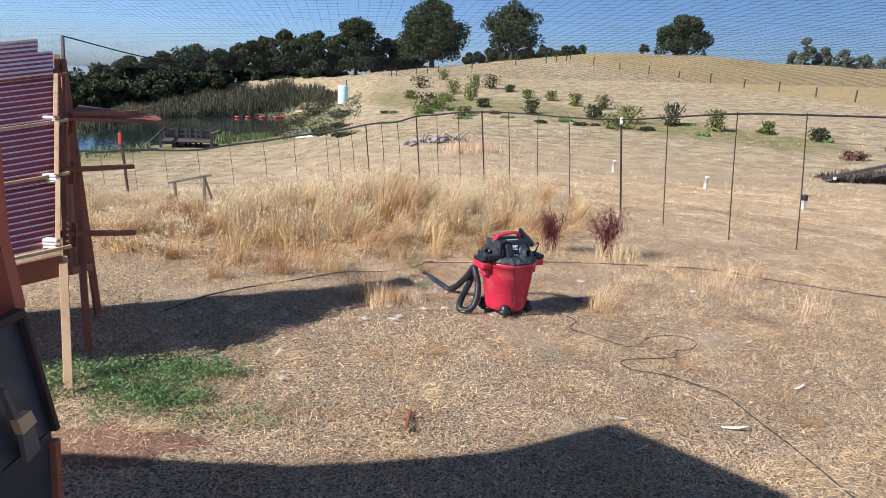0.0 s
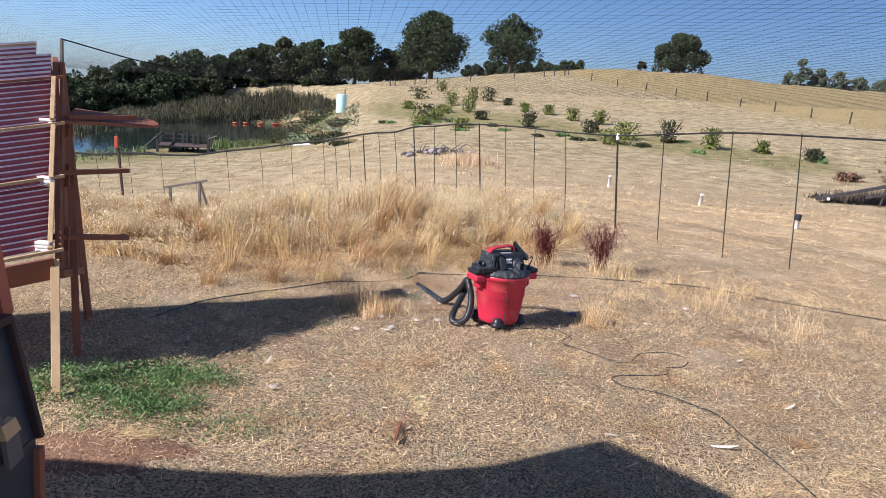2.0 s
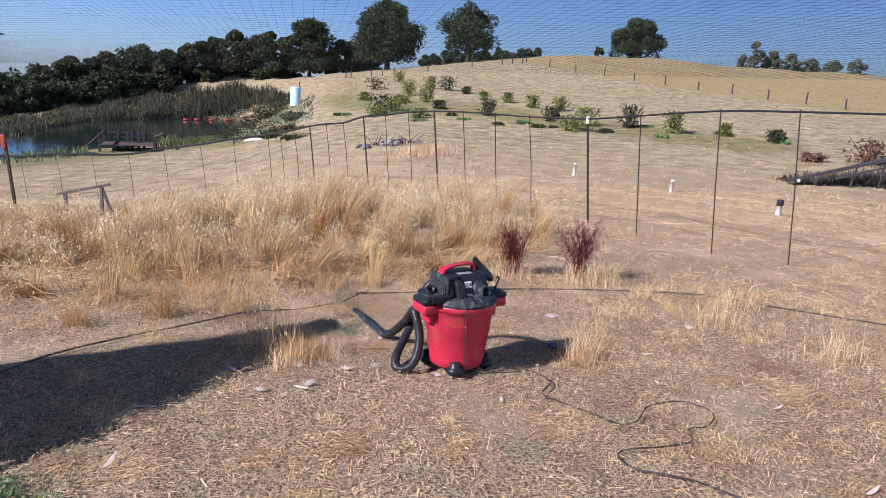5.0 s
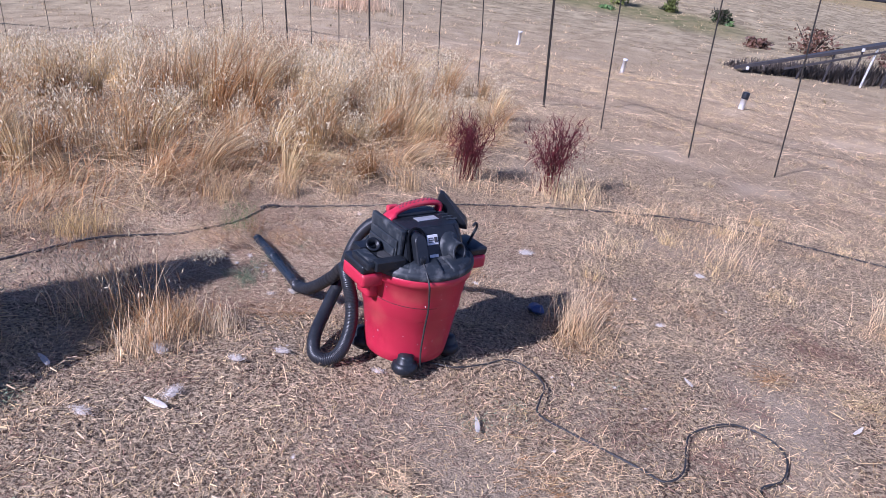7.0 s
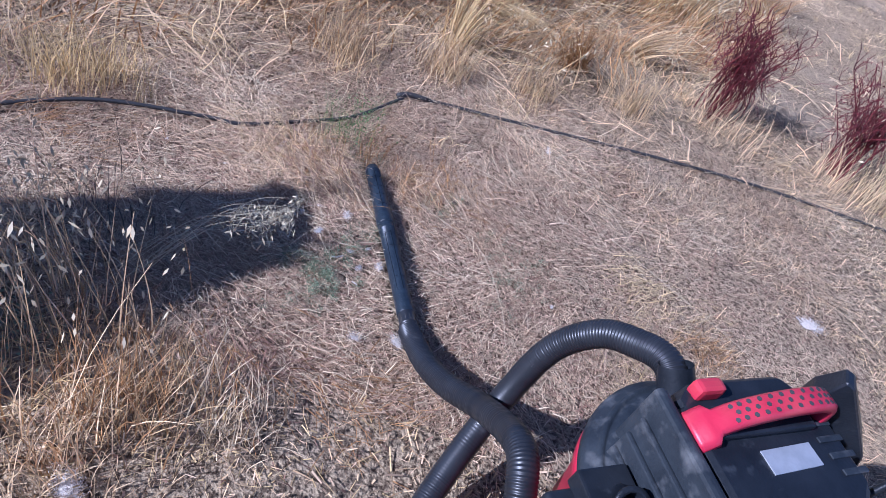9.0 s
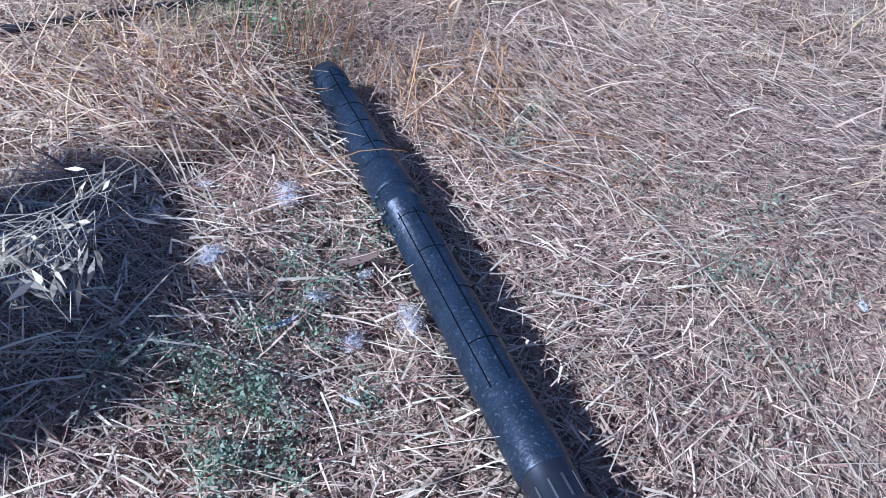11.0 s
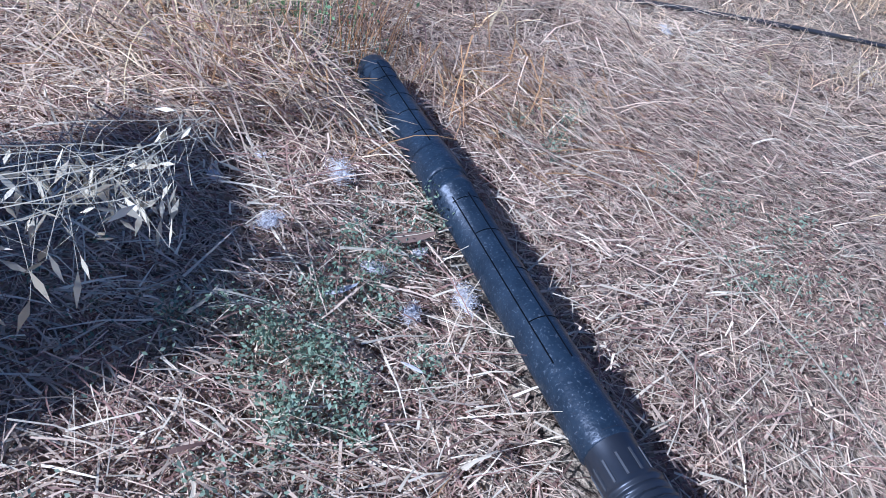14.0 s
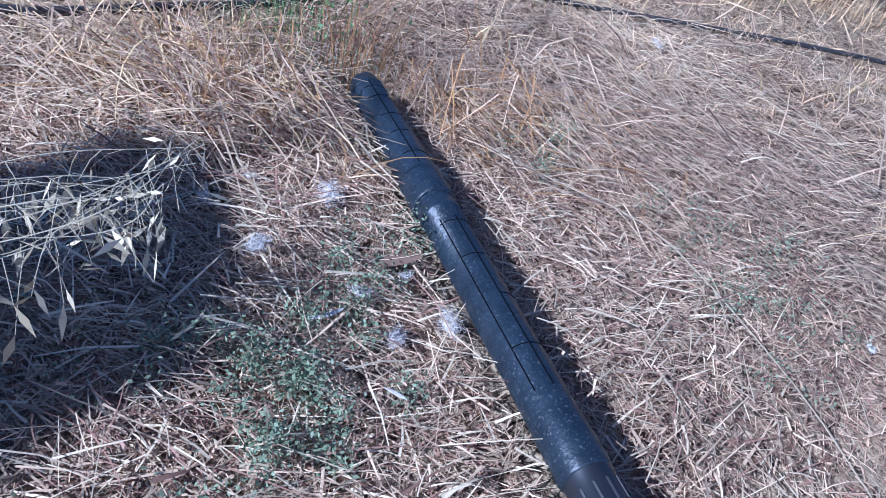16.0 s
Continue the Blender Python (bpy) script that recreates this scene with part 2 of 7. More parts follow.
def yard_soil_shade(m):
    """Dark soil, with the shade between straws put into its colour, gives way to matted dry grass further out."""
    n, l = m.node_tree.nodes, m.node_tree.links
    b = n["Principled BSDF"]
    col = b.inputs["Base Color"].links[0].from_socket
    tc = n.new("ShaderNodeTexCoord")
    ln = n.new("ShaderNodeVectorMath")
    ln.operation = 'LENGTH'
    l.new(tc.outputs["Object"], ln.inputs[0])
    nz = n.new("ShaderNodeTexNoise")
    nz.inputs["Scale"].default_value = 1.2
    l.new(tc.outputs["Object"], nz.inputs["Vector"])
    ad = n.new("ShaderNodeMath")
    ad.operation = 'MULTIPLY_ADD'
    l.new(nz.outputs[0], ad.inputs[0])
    ad.inputs[1].default_value = 4.0
    l.new(ln.outputs["Value"], ad.inputs[2])
    mr = n.new("ShaderNodeMapRange")
    mr.inputs[1].default_value, mr.inputs[2].default_value = 4.5, 9.0
    l.new(ad.outputs[0], mr.inputs[0])
    shaded_soil = n.new("ShaderNodeHueSaturation")
    shaded_soil.inputs["Value"].default_value = 0.74
    shaded_soil.inputs["Saturation"].default_value = 0.92
    l.new(col, shaded_soil.inputs["Color"])
    mx = n.new("ShaderNodeMix")
    mx.data_type = 'RGBA'
    l.new(mr.outputs[0], mx.inputs[0])
    l.new(shaded_soil.outputs[0], mx.inputs[6])
    l.new(col, mx.inputs[7])
    # golden bands of standing grass far up the hill
    mp = n.new("ShaderNodeMapping")
    mp.inputs["Scale"].default_value = (0.012, 0.07, 0.3)
    l.new(tc.outputs["Object"], mp.inputs[0])
    bz = n.new("ShaderNodeTexNoise")
    bz.inputs["Scale"].default_value, bz.inputs["Detail"].default_value = 1.0, 6.0
    l.new(mp.outputs[0], bz.inputs["Vector"])
    br = n.new("ShaderNodeMapRange")
    br.inputs[1].default_value, br.inputs[2].default_value = 0.42, 0.6
    l.new(bz.outputs[0], br.inputs[0])
    far = n.new("ShaderNodeMapRange")
    far.inputs[1].default_value, far.inputs[2].default_value = 45.0, 100.0
    l.new(ln.outputs["Value"], far.inputs[0])
    mu = n.new("ShaderNodeMath")
    mu.operation = 'MULTIPLY'
    l.new(br.outputs[0], mu.inputs[0])
    l.new(far.outputs[0], mu.inputs[1])
    m2 = n.new("ShaderNodeMix")
    m2.data_type = 'RGBA'
    l.new(mu.outputs[0], m2.inputs[0])
    l.new(mx.outputs[2], m2.inputs[6])
    m2.inputs[7].default_value = (0.38, 0.265, 0.115, 1)
    # evenly bleached grass on the slopes beyond the fence
    fz = n.new("ShaderNodeTexNoise")
    fz.inputs["Scale"].default_value, fz.inputs["Detail"].default_value, fz.inputs["Roughness"].default_value = 1.1, 9.0, 0.75
    l.new(tc.outputs["Object"], fz.inputs["Vector"])
    fr = n.new("ShaderNodeMapRange")
    fr.inputs[1].default_value, fr.inputs[2].default_value = 0.40, 0.60
    l.new(fz.outputs[0], fr.inputs[0])
    fc = n.new("ShaderNodeMix")
    fc.data_type = 'RGBA'
    fc.inputs[6].default_value, fc.inputs[7].default_value = (0.150, 0.118, 0.064, 1), (0.415, 0.342, 0.205, 1)
    l.new(fr.outputs[0], fc.inputs[0])
    fm = n.new("ShaderNodeMapRange")
    fm.inputs[1].default_value, fm.inputs[2].default_value, fm.inputs[4].default_value = 14.0, 34.0, 0.85
    l.new(ln.outputs["Value"], fm.inputs[0])
    m4 = n.new("ShaderNodeMix")
    m4.data_type = 'RGBA'
    l.new(fm.outputs[0], m4.inputs[0])
    l.new(m2.outputs[2], m4.inputs[6])
    l.new(fc.outputs[2], m4.inputs[7])
    out = m4.outputs[2]
    # kinds of field: golden standing grass, damp green strips
    for name_, ca, cb in (("golden_field", (0.34, 0.248, 0.118), (0.21, 0.170, 0.076)), ("green_field", (0.11, 0.12, 0.04), (0.25, 0.20, 0.095))):
        at = n.new("ShaderNodeAttribute")
        at.attribute_name = name_
        jz = n.new("ShaderNodeMath")
        jz.operation = 'MULTIPLY_ADD'
        l.new(fz.outputs[0], jz.inputs[0])
        jz.inputs[1].default_value = 0.9
        l.new(at.outputs["Fac"], jz.inputs[2])
        jr = n.new("ShaderNodeMapRange")
        jr.inputs[1].default_value, jr.inputs[2].default_value, jr.inputs[4].default_value = 0.75, 1.15, 0.9
        l.new(jz.outputs[0], jr.inputs[0])
        gc = n.new("ShaderNodeMix")
        gc.data_type = 'RGBA'
        gc.inputs[6].default_value, gc.inputs[7].default_value = (*ca, 1), (*cb, 1)
        l.new(fr.outputs[0], gc.inputs[0])
        gm = n.new("ShaderNodeMix")
        gm.data_type = 'RGBA'
        l.new(jr.outputs[0], gm.inputs[0])
        l.new(out, gm.inputs[6])
        l.new(gc.outputs[2], gm.inputs[7])
        out = gm.outputs[2]
    l.new(out, b.inputs["Base Color"])


yard_soil_shade(M["ground"])


# ---- small builders ----
def part(name, bm, material, parent=None, label="", smooth=False):
    me = bpy.data.meshes.new(name)
    if smooth:
        for fc in bm.faces:
            fc.smooth = True
    bm.normal_update()
    bm.to_mesh(me)
    bm.free()
    me.materials.append(material)
    ob = new(name, me)
    if parent is not None:
        ob.parent = parent
    if label:
        ob["label"] = label
    return ob


def thing(name, m, label, category, group="", kind=""):
    ob = new(name)
    ob.empty_display_size = 0.1
    ob.matrix_world = m
    return tagged(ob, label, category, group, kind)


def raw(name, verts, faces, material, parent=None, smooth=False):
    """A mesh from numpy arrays; faces is an (n, k) array."""
    verts, faces = np.asarray(verts, np.float32), np.asarray(faces, np.int32)
    me = bpy.data.meshes.new(name)
    n, k = faces.shape
    me.vertices.add(len(verts))
    me.vertices.foreach_set("co", verts.ravel())
    me.loops.add(n * k)
    me.loops.foreach_set("vertex_index", faces.ravel())
    me.polygons.add(n)
    me.polygons.foreach_set("loop_start", np.arange(0, n * k, k, dtype=np.int32))
    me.polygons.foreach_set("loop_total", np.full(n, k, np.int32))
    if smooth:
        me.polygons.foreach_set("use_smooth", np.ones(n, bool))
    me.update(calc_edges=True)
    me.materials.append(material)
    ob = new(name, me)
    if parent is not None:
        ob.parent = parent
    return ob


def box(bm, cx, cy, cz, sx, sy, sz, m=None, bev=0.0):
    r = bmesh.ops.create_cube(bm, size=1.0)
    vs = r["verts"]
    bmesh.ops.scale(bm, vec=(sx, sy, sz), verts=vs)
    if bev:
        es = list({e for v in vs for e in v.link_edges})
        rb = bmesh.ops.bevel(bm, geom=es, offset=bev, segments=2, affect='EDGES', profile=0.6)
        vs = list({v for fc in rb["faces"] for v in fc.verts} | {v for v in vs if v.is_valid})
    bmesh.ops.translate(bm, vec=(cx, cy, cz), verts=vs)
    if m is not None:
        bmesh.ops.transform(bm, matrix=m, verts=vs)
    return vs


def beam(bm, a, b, w, h, bev=0.003, up=(0, 0, 1)):
    """A sawn beam from a to b."""
    a, b = Vector(a), Vector(b)
    z = (b - a).normalized()
    x = Vector(up).cross(z)
    if x.length < 0.01:
        x = Vector((1, 0, 0)).cross(z)
    x.normalize()
    y = z.cross(x)
    m = Matrix.Translation((a + b) / 2) @ Matrix((x, y, z)).transposed().to_4x4()
    return box(bm, 0, 0, 0, w, h, (b - a).length, m, bev)


def lathe(bm, profile, seg=32, m=None, cap=False):
    """A turned body: profile of (radius, z), outermost faces outward."""
    rings = []
    for r, z in profile:
        rings.append([bm.verts.new((r * math.cos(2 * math.pi * i / seg), r * math.sin(2 * math.pi * i / seg), z)) for i in range(seg)])
    for a, b in zip(rings, rings[1:]):
        for i in range(seg):
            j = (i + 1) % seg
            bm.faces.new((a[i], a[j], b[j], b[i]))
    if cap:
        bm.faces.new(rings[0][::-1])
        bm.faces.new(rings[-1])
    vs = [v for r in rings for v in r]
    if m is not None:
        bmesh.ops.transform(bm, matrix=m, verts=vs)
    return vs


def smooth_line(pts, n):
    """n points along a Catmull-Rom curve through pts."""
    p = np.array(pts, float)
    p = np.vstack([2 * p[0] - p[1], p, 2 * p[-1] - p[-2]])
    out = []
    for t in np.linspace(0, len(pts) - 1 - 1e-6, n):
        i = int(t)
        u = t - i
        a, b, c, d = p[i:i + 4]
        out.append(0.5 * (2 * b + (c - a) * u + (2 * a - 5 * b + 4 * c - d) * u * u + (3 * b - a - 3 * c + d) * u ** 3))
    return np.array(out)


def tube(bm, line, radius, seg=12, cap=True):
    """A pipe along a line; radius is a number or one for every point."""
    line = np.asarray(line, float)
    rad = np.broadcast_to(radius, (len(line),))
    tan = np.gradient(line, axis=0)
    tan /= np.linalg.norm(tan, axis=1)[:, None] + 1e-12
    u = np.cross(tan[0], (0.3, 0.2, 1.0))
    u /= np.linalg.norm(u)
    rings = []
    for p, t, r in zip(line, tan, rad):
        u = u - t * np.dot(u, t)
        u /= np.linalg.norm(u) + 1e-12
        v = np.cross(t, u)
        rings.append([bm.verts.new(p + r * (math.cos(k) * u + math.sin(k) * v)) for k in np.linspace(0, 2 * math.pi, seg, endpoint=False)])
    for a, b in zip(rings, rings[1:]):
        for i in range(seg):
            j = (i + 1) % seg
            bm.faces.new((a[i], a[j], b[j], b[i]))
    if cap:
        bm.faces.new(rings[0][::-1])
        bm.faces.new(rings[-1])
    bmesh.ops.recalc_face_normals(bm, faces=bm.faces)


def slab(pts, thick, axis):
    b_ = bmesh.new()
    d_ = Vector(axis) * thick
    a_ = [b_.verts.new(p) for p in pts]
    c_ = [b_.verts.new(Vector(p) + d_) for p in pts]
    b_.faces.new(a_)
    b_.faces.new(c_[::-1])
    for i in range(len(pts)):
        j = (i + 1) % len(pts)
        b_.faces.new((a_[i], c_[i], c_[j], a_[j]))
    bmesh.ops.recalc_face_normals(b_, faces=b_.faces)
    return b_


# ---- the lie of the land ----
SLOPE = 0.0437
WATER = -4.2
EYE = (-0.5, -5.4)


def step(a, b, v):
    u = np.clip((v - a) / (b - a), 0, 1)
    return u * u * (3 - 2 * u)


def soft(v):
    return np.log1p(np.exp(np.clip(v * 1.5, -30, 30))) / 1.5


def near_land(x, y):
    drop = 0.20 * soft(-x - 0.6)
    drop = 4.0 * np.tanh(drop / 4.0)
    return -SLOPE * np.clip(y, -40, 26) - step(4.0, 14.0, y) * drop


def land(x, y):
    """Height of the ground: a slope falling to a pond on one side, and a hill rising behind."""
    x, y = np.asarray(x, float), np.asarray(y, float)
    dx, dy = x - EYE[0], y - EYE[1]
    d = np.hypot(dx, dy) + 1e-6
    az = np.degrees(np.arctan2(dx, dy))
    k = np.minimum(d, 28.0) / d
    zn = near_land(EYE[0] + dx * k, EYE[1] + dy * k)
    front = step(75.0, 55.0, np.abs(az))
    crest = np.interp(az, (-40, -28, -20, -14, -5, 4, 13, 19, 26, 34, 50), (-3.6, -3.0, -1.2, 0.2, 1.05, 2.35, 3.35, 3.5, 3.1, 2.7, 2.0))
    top = 1.83 + 118.0 * np.tan(np.radians(crest))
    u = np.clip((d - 28.0) / 90.0, 0, 1)
    zf = zn + (top - zn) * u ** 1.55 - 0.035 * np.clip(d - 118.0, 0, 400)
    # the pond and its banks
    shore = np.interp(az, (-60, -28, -20, -15, -11), (50, 56, 65, 75, 92))
    far = np.interp(az, (-60, -28, -24, -20, -13.5, -11), (66, 73, 95, 105, 116, 104))
    wide = step(-5.0, -14.5, az)
    bank = np.where(d < shore, zn + (WATER - zn) * step(28.0, 1.0, 28.0 * np.clip((shore - d) / (shore - 28.0), 0, 1)), zf)
    over = WATER + (top - WATER) * np.clip((d - far) / np.maximum(130.0 - far, 5), 0, 1) ** 0.8 - 0.03 * np.clip(d - 130, 0, 400)
    zp = np.where(d < shore, bank, np.where(d < far, WATER - 0.9 * np.clip(np.minimum(d - shore, far - d) / 4.0, 0, 1), over))
    zfar = zf * (1 - wide) + zp * wide
    z = np.where(d < 28.0, zn, zfar)
    z = z * front + zn * (1 - front)
    # unevenness
    r = step(4.0, 10.0, np.hypot(x, y))
    z = z + r * (0.05 * np.sin(x * 0.9 + 1.3) * np.sin(y * 0.7 + 0.4) + 0.03 * np.sin(x * 2.3 + y * 1.7))
    z = z + step(28, 60, d) * 0.25 * np.sin(x * 0.13 + 2.0) * np.sin(y * 0.11) * (1 - wide)
    z = z + 0.008 * np.sin(x * 7.1 + 0.5) * np.sin(y * 6.3 + 1.1) + 0.004 * np.sin(x * 17.3 + y * 5.1) * np.sin(y * 15.7 - x * 3.0)
    return z


def H(x, y):
    return float(land(x, y))


def spread(n, near, grow):
    t = np.linspace(-1, 1, n)
    return near * np.sinh(t * grow) / np.sinh(grow) * 1.0


gx = spread(321, 900.0, 8.2)
gy = spread(321, 900.0, 8.2)
GX, GY = np.meshgrid(gx - 0.3, gy + 0.6, indexing="ij")
GZ = land(GX, GY)
idx = np.arange(GX.size).reshape(GX.shape)
quads = np.stack([idx[:-1, :-1], idx[1:, :-1], idx[1:, 1:], idx[:-1, 1:]], -1).reshape(-1, 4)
ground = raw("ground", np.stack([GX, GY, GZ], -1).reshape(-1, 3), quads, M["ground"], smooth=True)
dG = np.hypot(GX - EYE[0], GY - EYE[1]).ravel()
azG = np.degrees(np.arctan2(GX - EYE[0], GY - EYE[1])).ravel()
elG = np.degrees(np.arctan2(GZ.ravel() - 1.83, dG))
fence_el = np.interp(azG, (4, 9.3, 15, 21, 27, 33), (2.5, 2.55, 1.75, 1.15, 0.6, 0.1))
golden = step(-0.15, 0.25, elG - fence_el) * step(2, 8, azG) * (dG > 50)
damp = np.exp(-((elG - np.interp(azG, (-6, 6, 14, 30), (-1.3, -1.4, -2.1, -2.8))) / 0.8) ** 2) * step(-9, -5, azG) * step(36, 26, azG) * 0.8
damp = np.maximum(damp, np.exp(-((dG - np.interp(azG, (-60, -28, -20, -15, -11, -8), (46, 52, 60, 70, 88, 94))) / 9.0) ** 2) * step(-8, -11, azG) * 0.75)
damp = np.maximum(damp, np.exp(-((azG + 12.2) / 3.2) ** 2) * step(50, 60, dG) * step(112, 100, dG) * 0.95)
damp = damp * (dG > 30) * step(70, 45, np.abs(azG))
for nm, val in (("golden_field", golden), ("green_field", damp)):
    at_ = ground.data.attributes.new(nm, 'FLOAT', 'POINT')
    at_.data.foreach_set("value", np.ascontiguousarray(val, dtype=np.float32))
tagged(ground, "dry straw-covered hillside falling to a pond and rising to a hill", "ground", kind="structure")

bm = bmesh.new()
ring = []
for a in np.linspace(-62, -10, 60):
    ring.append((EYE[0] + 50 * math.sin(radians(a)), EYE[1] + 50 * math.cos(radians(a))))
for a in np.linspace(-10, -62, 60):
    ring.append((EYE[0] + 122 * math.sin(radians(a)), EYE[1] + 122 * math.cos(radians(a))))
bm.faces.new([bm.verts.new((x, y, WATER)) for x, y in ring])
water = part("water", bm, M["water"])
tagged(water, "still dark pond water reflecting trees and sky", "pond", kind="structure")


# ---- the wet and dry vacuum cleaner on the straw ----
VX, VY = 0.03, 0.145
vac = thing("shop_vacuum", pose(VX, VY, H(VX, VY), 0, 0, 27), "red and black wet and dry vacuum cleaner standing on straw", "vacuum cleaner")
bm = bmesh.new()
lathe(bm, [(0.0, 0.05), (0.16, 0.05), (0.172, 0.06), (0.178, 0.10), (0.198, 0.27), (0.203, 0.275), (0.206, 0.345), (0.209, 0.35), (0.217, 0.425), (0.228, 0.43), (0.231, 0.452), (0.228, 0.466), (0.212, 0.466)], 56)
part("drum", bm, M["red"], vac, "scuffed red plastic drum with pale splashes", True)
for sx in (-1, 1):
    bm = bmesh.new()
    box(bm, sx * 0.248, -0.01, 0.436, 0.098, 0.16, 0.058, None, 0.014)
    box(bm, sx * 0.222, -0.01, 0.380, 0.05, 0.09, 0.08, None, 0.012)
    part("latch_lug", bm, M["red"], vac, "", True)
bm = bmesh.new()
lathe(bm, [(0.227, 0.460), (0.234, 0.466), (0.234, 0.480), (0.228, 0.488), (0.219, 0.492), (0.216, 0.498), (0.211, 0.503), (0.207, 0.500), (0.203, 0.500), (0.199, 0.506), (0.178, 0.511), (0.175, 0.508), (0.171, 0.508), (0.168, 0.513), (0.15, 0.518), (0.0, 0.522)], 56)
part("lid", bm, M["dusty"], vac, "dusty black round lid", True)
for sx in (-1, 1):
    bm = bmesh.new()
    box(bm, sx * 0.252, -0.01, 0.482, 0.095, 0.15, 0.034, None, 0.009)
    part("lid_latch", bm, M["black"], vac, "", True)
# raised front pads of the lid
for a0, a1 in ((-132, -96), (-84, -46)):
    bm = bmesh.new()
    lo = []
    for a in np.linspace(radians(a0), radians(a1), 14):
        c, s = math.cos(a), math.sin(a)
        lo.append([bm.verts.new((r * c, r * s, z)) for r, z in ((0.224, 0.490), (0.218, 0.503), (0.19, 0.514), (0.15, 0.525), (0.146, 0.510))])
    for p, q in zip(lo, lo[1:]):
        for i in range(4):
            bm.faces.new((p[i], q[i], q[i + 1], p[i + 1]))
    bm.faces.new(lo[0])
    bm.faces.new(lo[-1][::-1])
    part("lid_pad", bm, M["dusty"], vac, "dusty raised lid panel", True)
# motor housing
bm = bmesh.new()
pts = [(-0.125, -0.085), (0.125, -0.085), (0.16, -0.055), (0.165, 0.10), (0.12, 0.155), (-0.08, 0.155), (-0.125, 0.12)]
lev = [(0.50, 1.0), (0.585, 0.985), (0.618, 0.955), (0.633, 0.92), (0.637, 0.87)]
rings = []
for z, k in lev:
    rings.append([bm.verts.new((0.035 + (x - 0.035) * k, 0.035 + (y - 0.035) * k, z)) for x, y in pts])
for a, b in zip(rings, rings[1:]):
    for i in range(len(pts)):
        j = (i + 1) % len(pts)
        bm.faces.new((a[i], a[j], b[j], b[i]))
bm.faces.new(rings[-1])
bmesh.ops.bevel(bm, geom=[e for e in bm.edges if abs(e.verts[0].co.z - e.verts[1].co.z) > 0.01], offset=0.012, segments=2, affect='EDGES')
for v_ in bm.verts:
    if v_.co.y < -0.02:
        v_.co.y += 0.5 * (v_.co.z - 0.625)
part("motor_housing", bm, M["black"], vac, "dusty black motor housing")
# slanted side wall beside the tool tray
bm = bmesh.new()
box(bm, -0.136, 0.025, 0.572, 0.020, 0.225, 0.142, None, 0.007)
for k in range(4):
    box(bm, -0.150 - 0.009 * k, 0.022, 0.590 - 0.020 * k - 0.042, 0.010, 0.190 - 0.008 * k, 0.10 - 0.022 * k, None, 0.004)
part("side_wall", bm, M["dusty"], vac, "scuffed black side wall with dry splashes")
bm = bmesh.new()
box(bm, -0.262, -0.05, 0.508, 0.066, 0.135, 0.034, None, 0.012)
tray = part("tool_tray", bm, M["black"], vac, "black tool tray with an open socket")
for nm_, bx_ in (("tray_pad", (-0.262, -0.05, 0.526, 0.044, 0.105, 0.010)), ("tray_lip", (-0.205, -0.112, 0.512, 0.125, 0.042, 0.038)), ("tray_end", (-0.215, 0.045, 0.512, 0.085, 0.06, 0.034)), ("tray_floor", (-0.190, -0.04, 0.505, 0.09, 0.11, 0.018))):
    bm = bmesh.new()
    box(bm, *bx_, None, 0.004)
    part(nm_, bm, M["dusty" if nm_ == "tray_pad" else "black"], tray)
bm = bmesh.new()
lathe(bm, [(0.024, 0.0), (0.024, 0.03), (0.029, 0.032), (0.029, 0.038), (0.020, 0.038), (0.018, 0.01), (0.0, 0.008)], 20, pose(-0.200, 0.030, 0.512, 38, -12, 0))
part("tool_socket", bm, M["black"], vac, "", True)
# cord box on the front
bm = bmesh.new()
outl = [(-0.026, -0.075), (-0.026, 0.05)] + [(-0.026 * math.cos(k), 0.05 + 0.026 * math.sin(k)) for k in np.linspace(0.25, math.pi - 0.25, 9)] + [(0.026, 0.05), (0.026, -0.075)]
fr_ = [bm.verts.new((-0.060 + x_ * 0.9, -0.120, 0.556 + z_)) for x_, z_ in outl]
md_ = [bm.verts.new((-0.060 + x_, -0.114, 0.556 + z_)) for x_, z_ in outl]
bk_ = [bm.verts.new((-0.060 + x_, -0.070, 0.556 + z_)) for x_, z_ in outl]
bm.faces.new(fr_)
for a_, b_ in ((fr_, md_), (md_, bk_)):
    for i in range(len(outl) - 1):
        bm.faces.new((a_[i], b_[i], b_[i + 1], a_[i + 1]))
bmesh.ops.recalc_face_normals(bm, faces=bm.faces)
part("switch_box", bm, M["black"], vac)
bm = bmesh.new()
arch_ = [(-0.060 + 0.038 * math.cos(k), -0.088, 0.606 + 0.038 * math.sin(k)) for k in np.linspace(0.0, math.pi, 14)]
tube(bm, [(-0.022, -0.088, 0.52)] + arch_ + [(-0.098, -0.088, 0.52)], 0.0045, 8)
part("switch_surround", bm, M["groove"], vac, "dark arched recess round the switch box", True)
for i in range(5):
    bm = bmesh.new()
    box(bm, 0.135 - i * 0.004, -0.02 + i * 0.026, 0.638, 0.05, 0.010, 0.004, None, 0.0015)
    part("vent_rib", bm, M["dusty"], vac)
bm = bmesh.new()
lathe(bm, [(0.0, 0.0), (0.031, 0.0), (0.031, 0.006), (0.0, 0.006)], 20, pose(-0.182, -0.045, 0.512, 0, 0, 0))
part("socket_opening", bm, M["ink"], vac, "dark open socket")
bm = bmesh.new()
box(bm, -0.062, -0.150, 0.527, 0.026, 0.036, 0.026, None, 0.008)
part("cord_grip", bm, M["black"], vac)
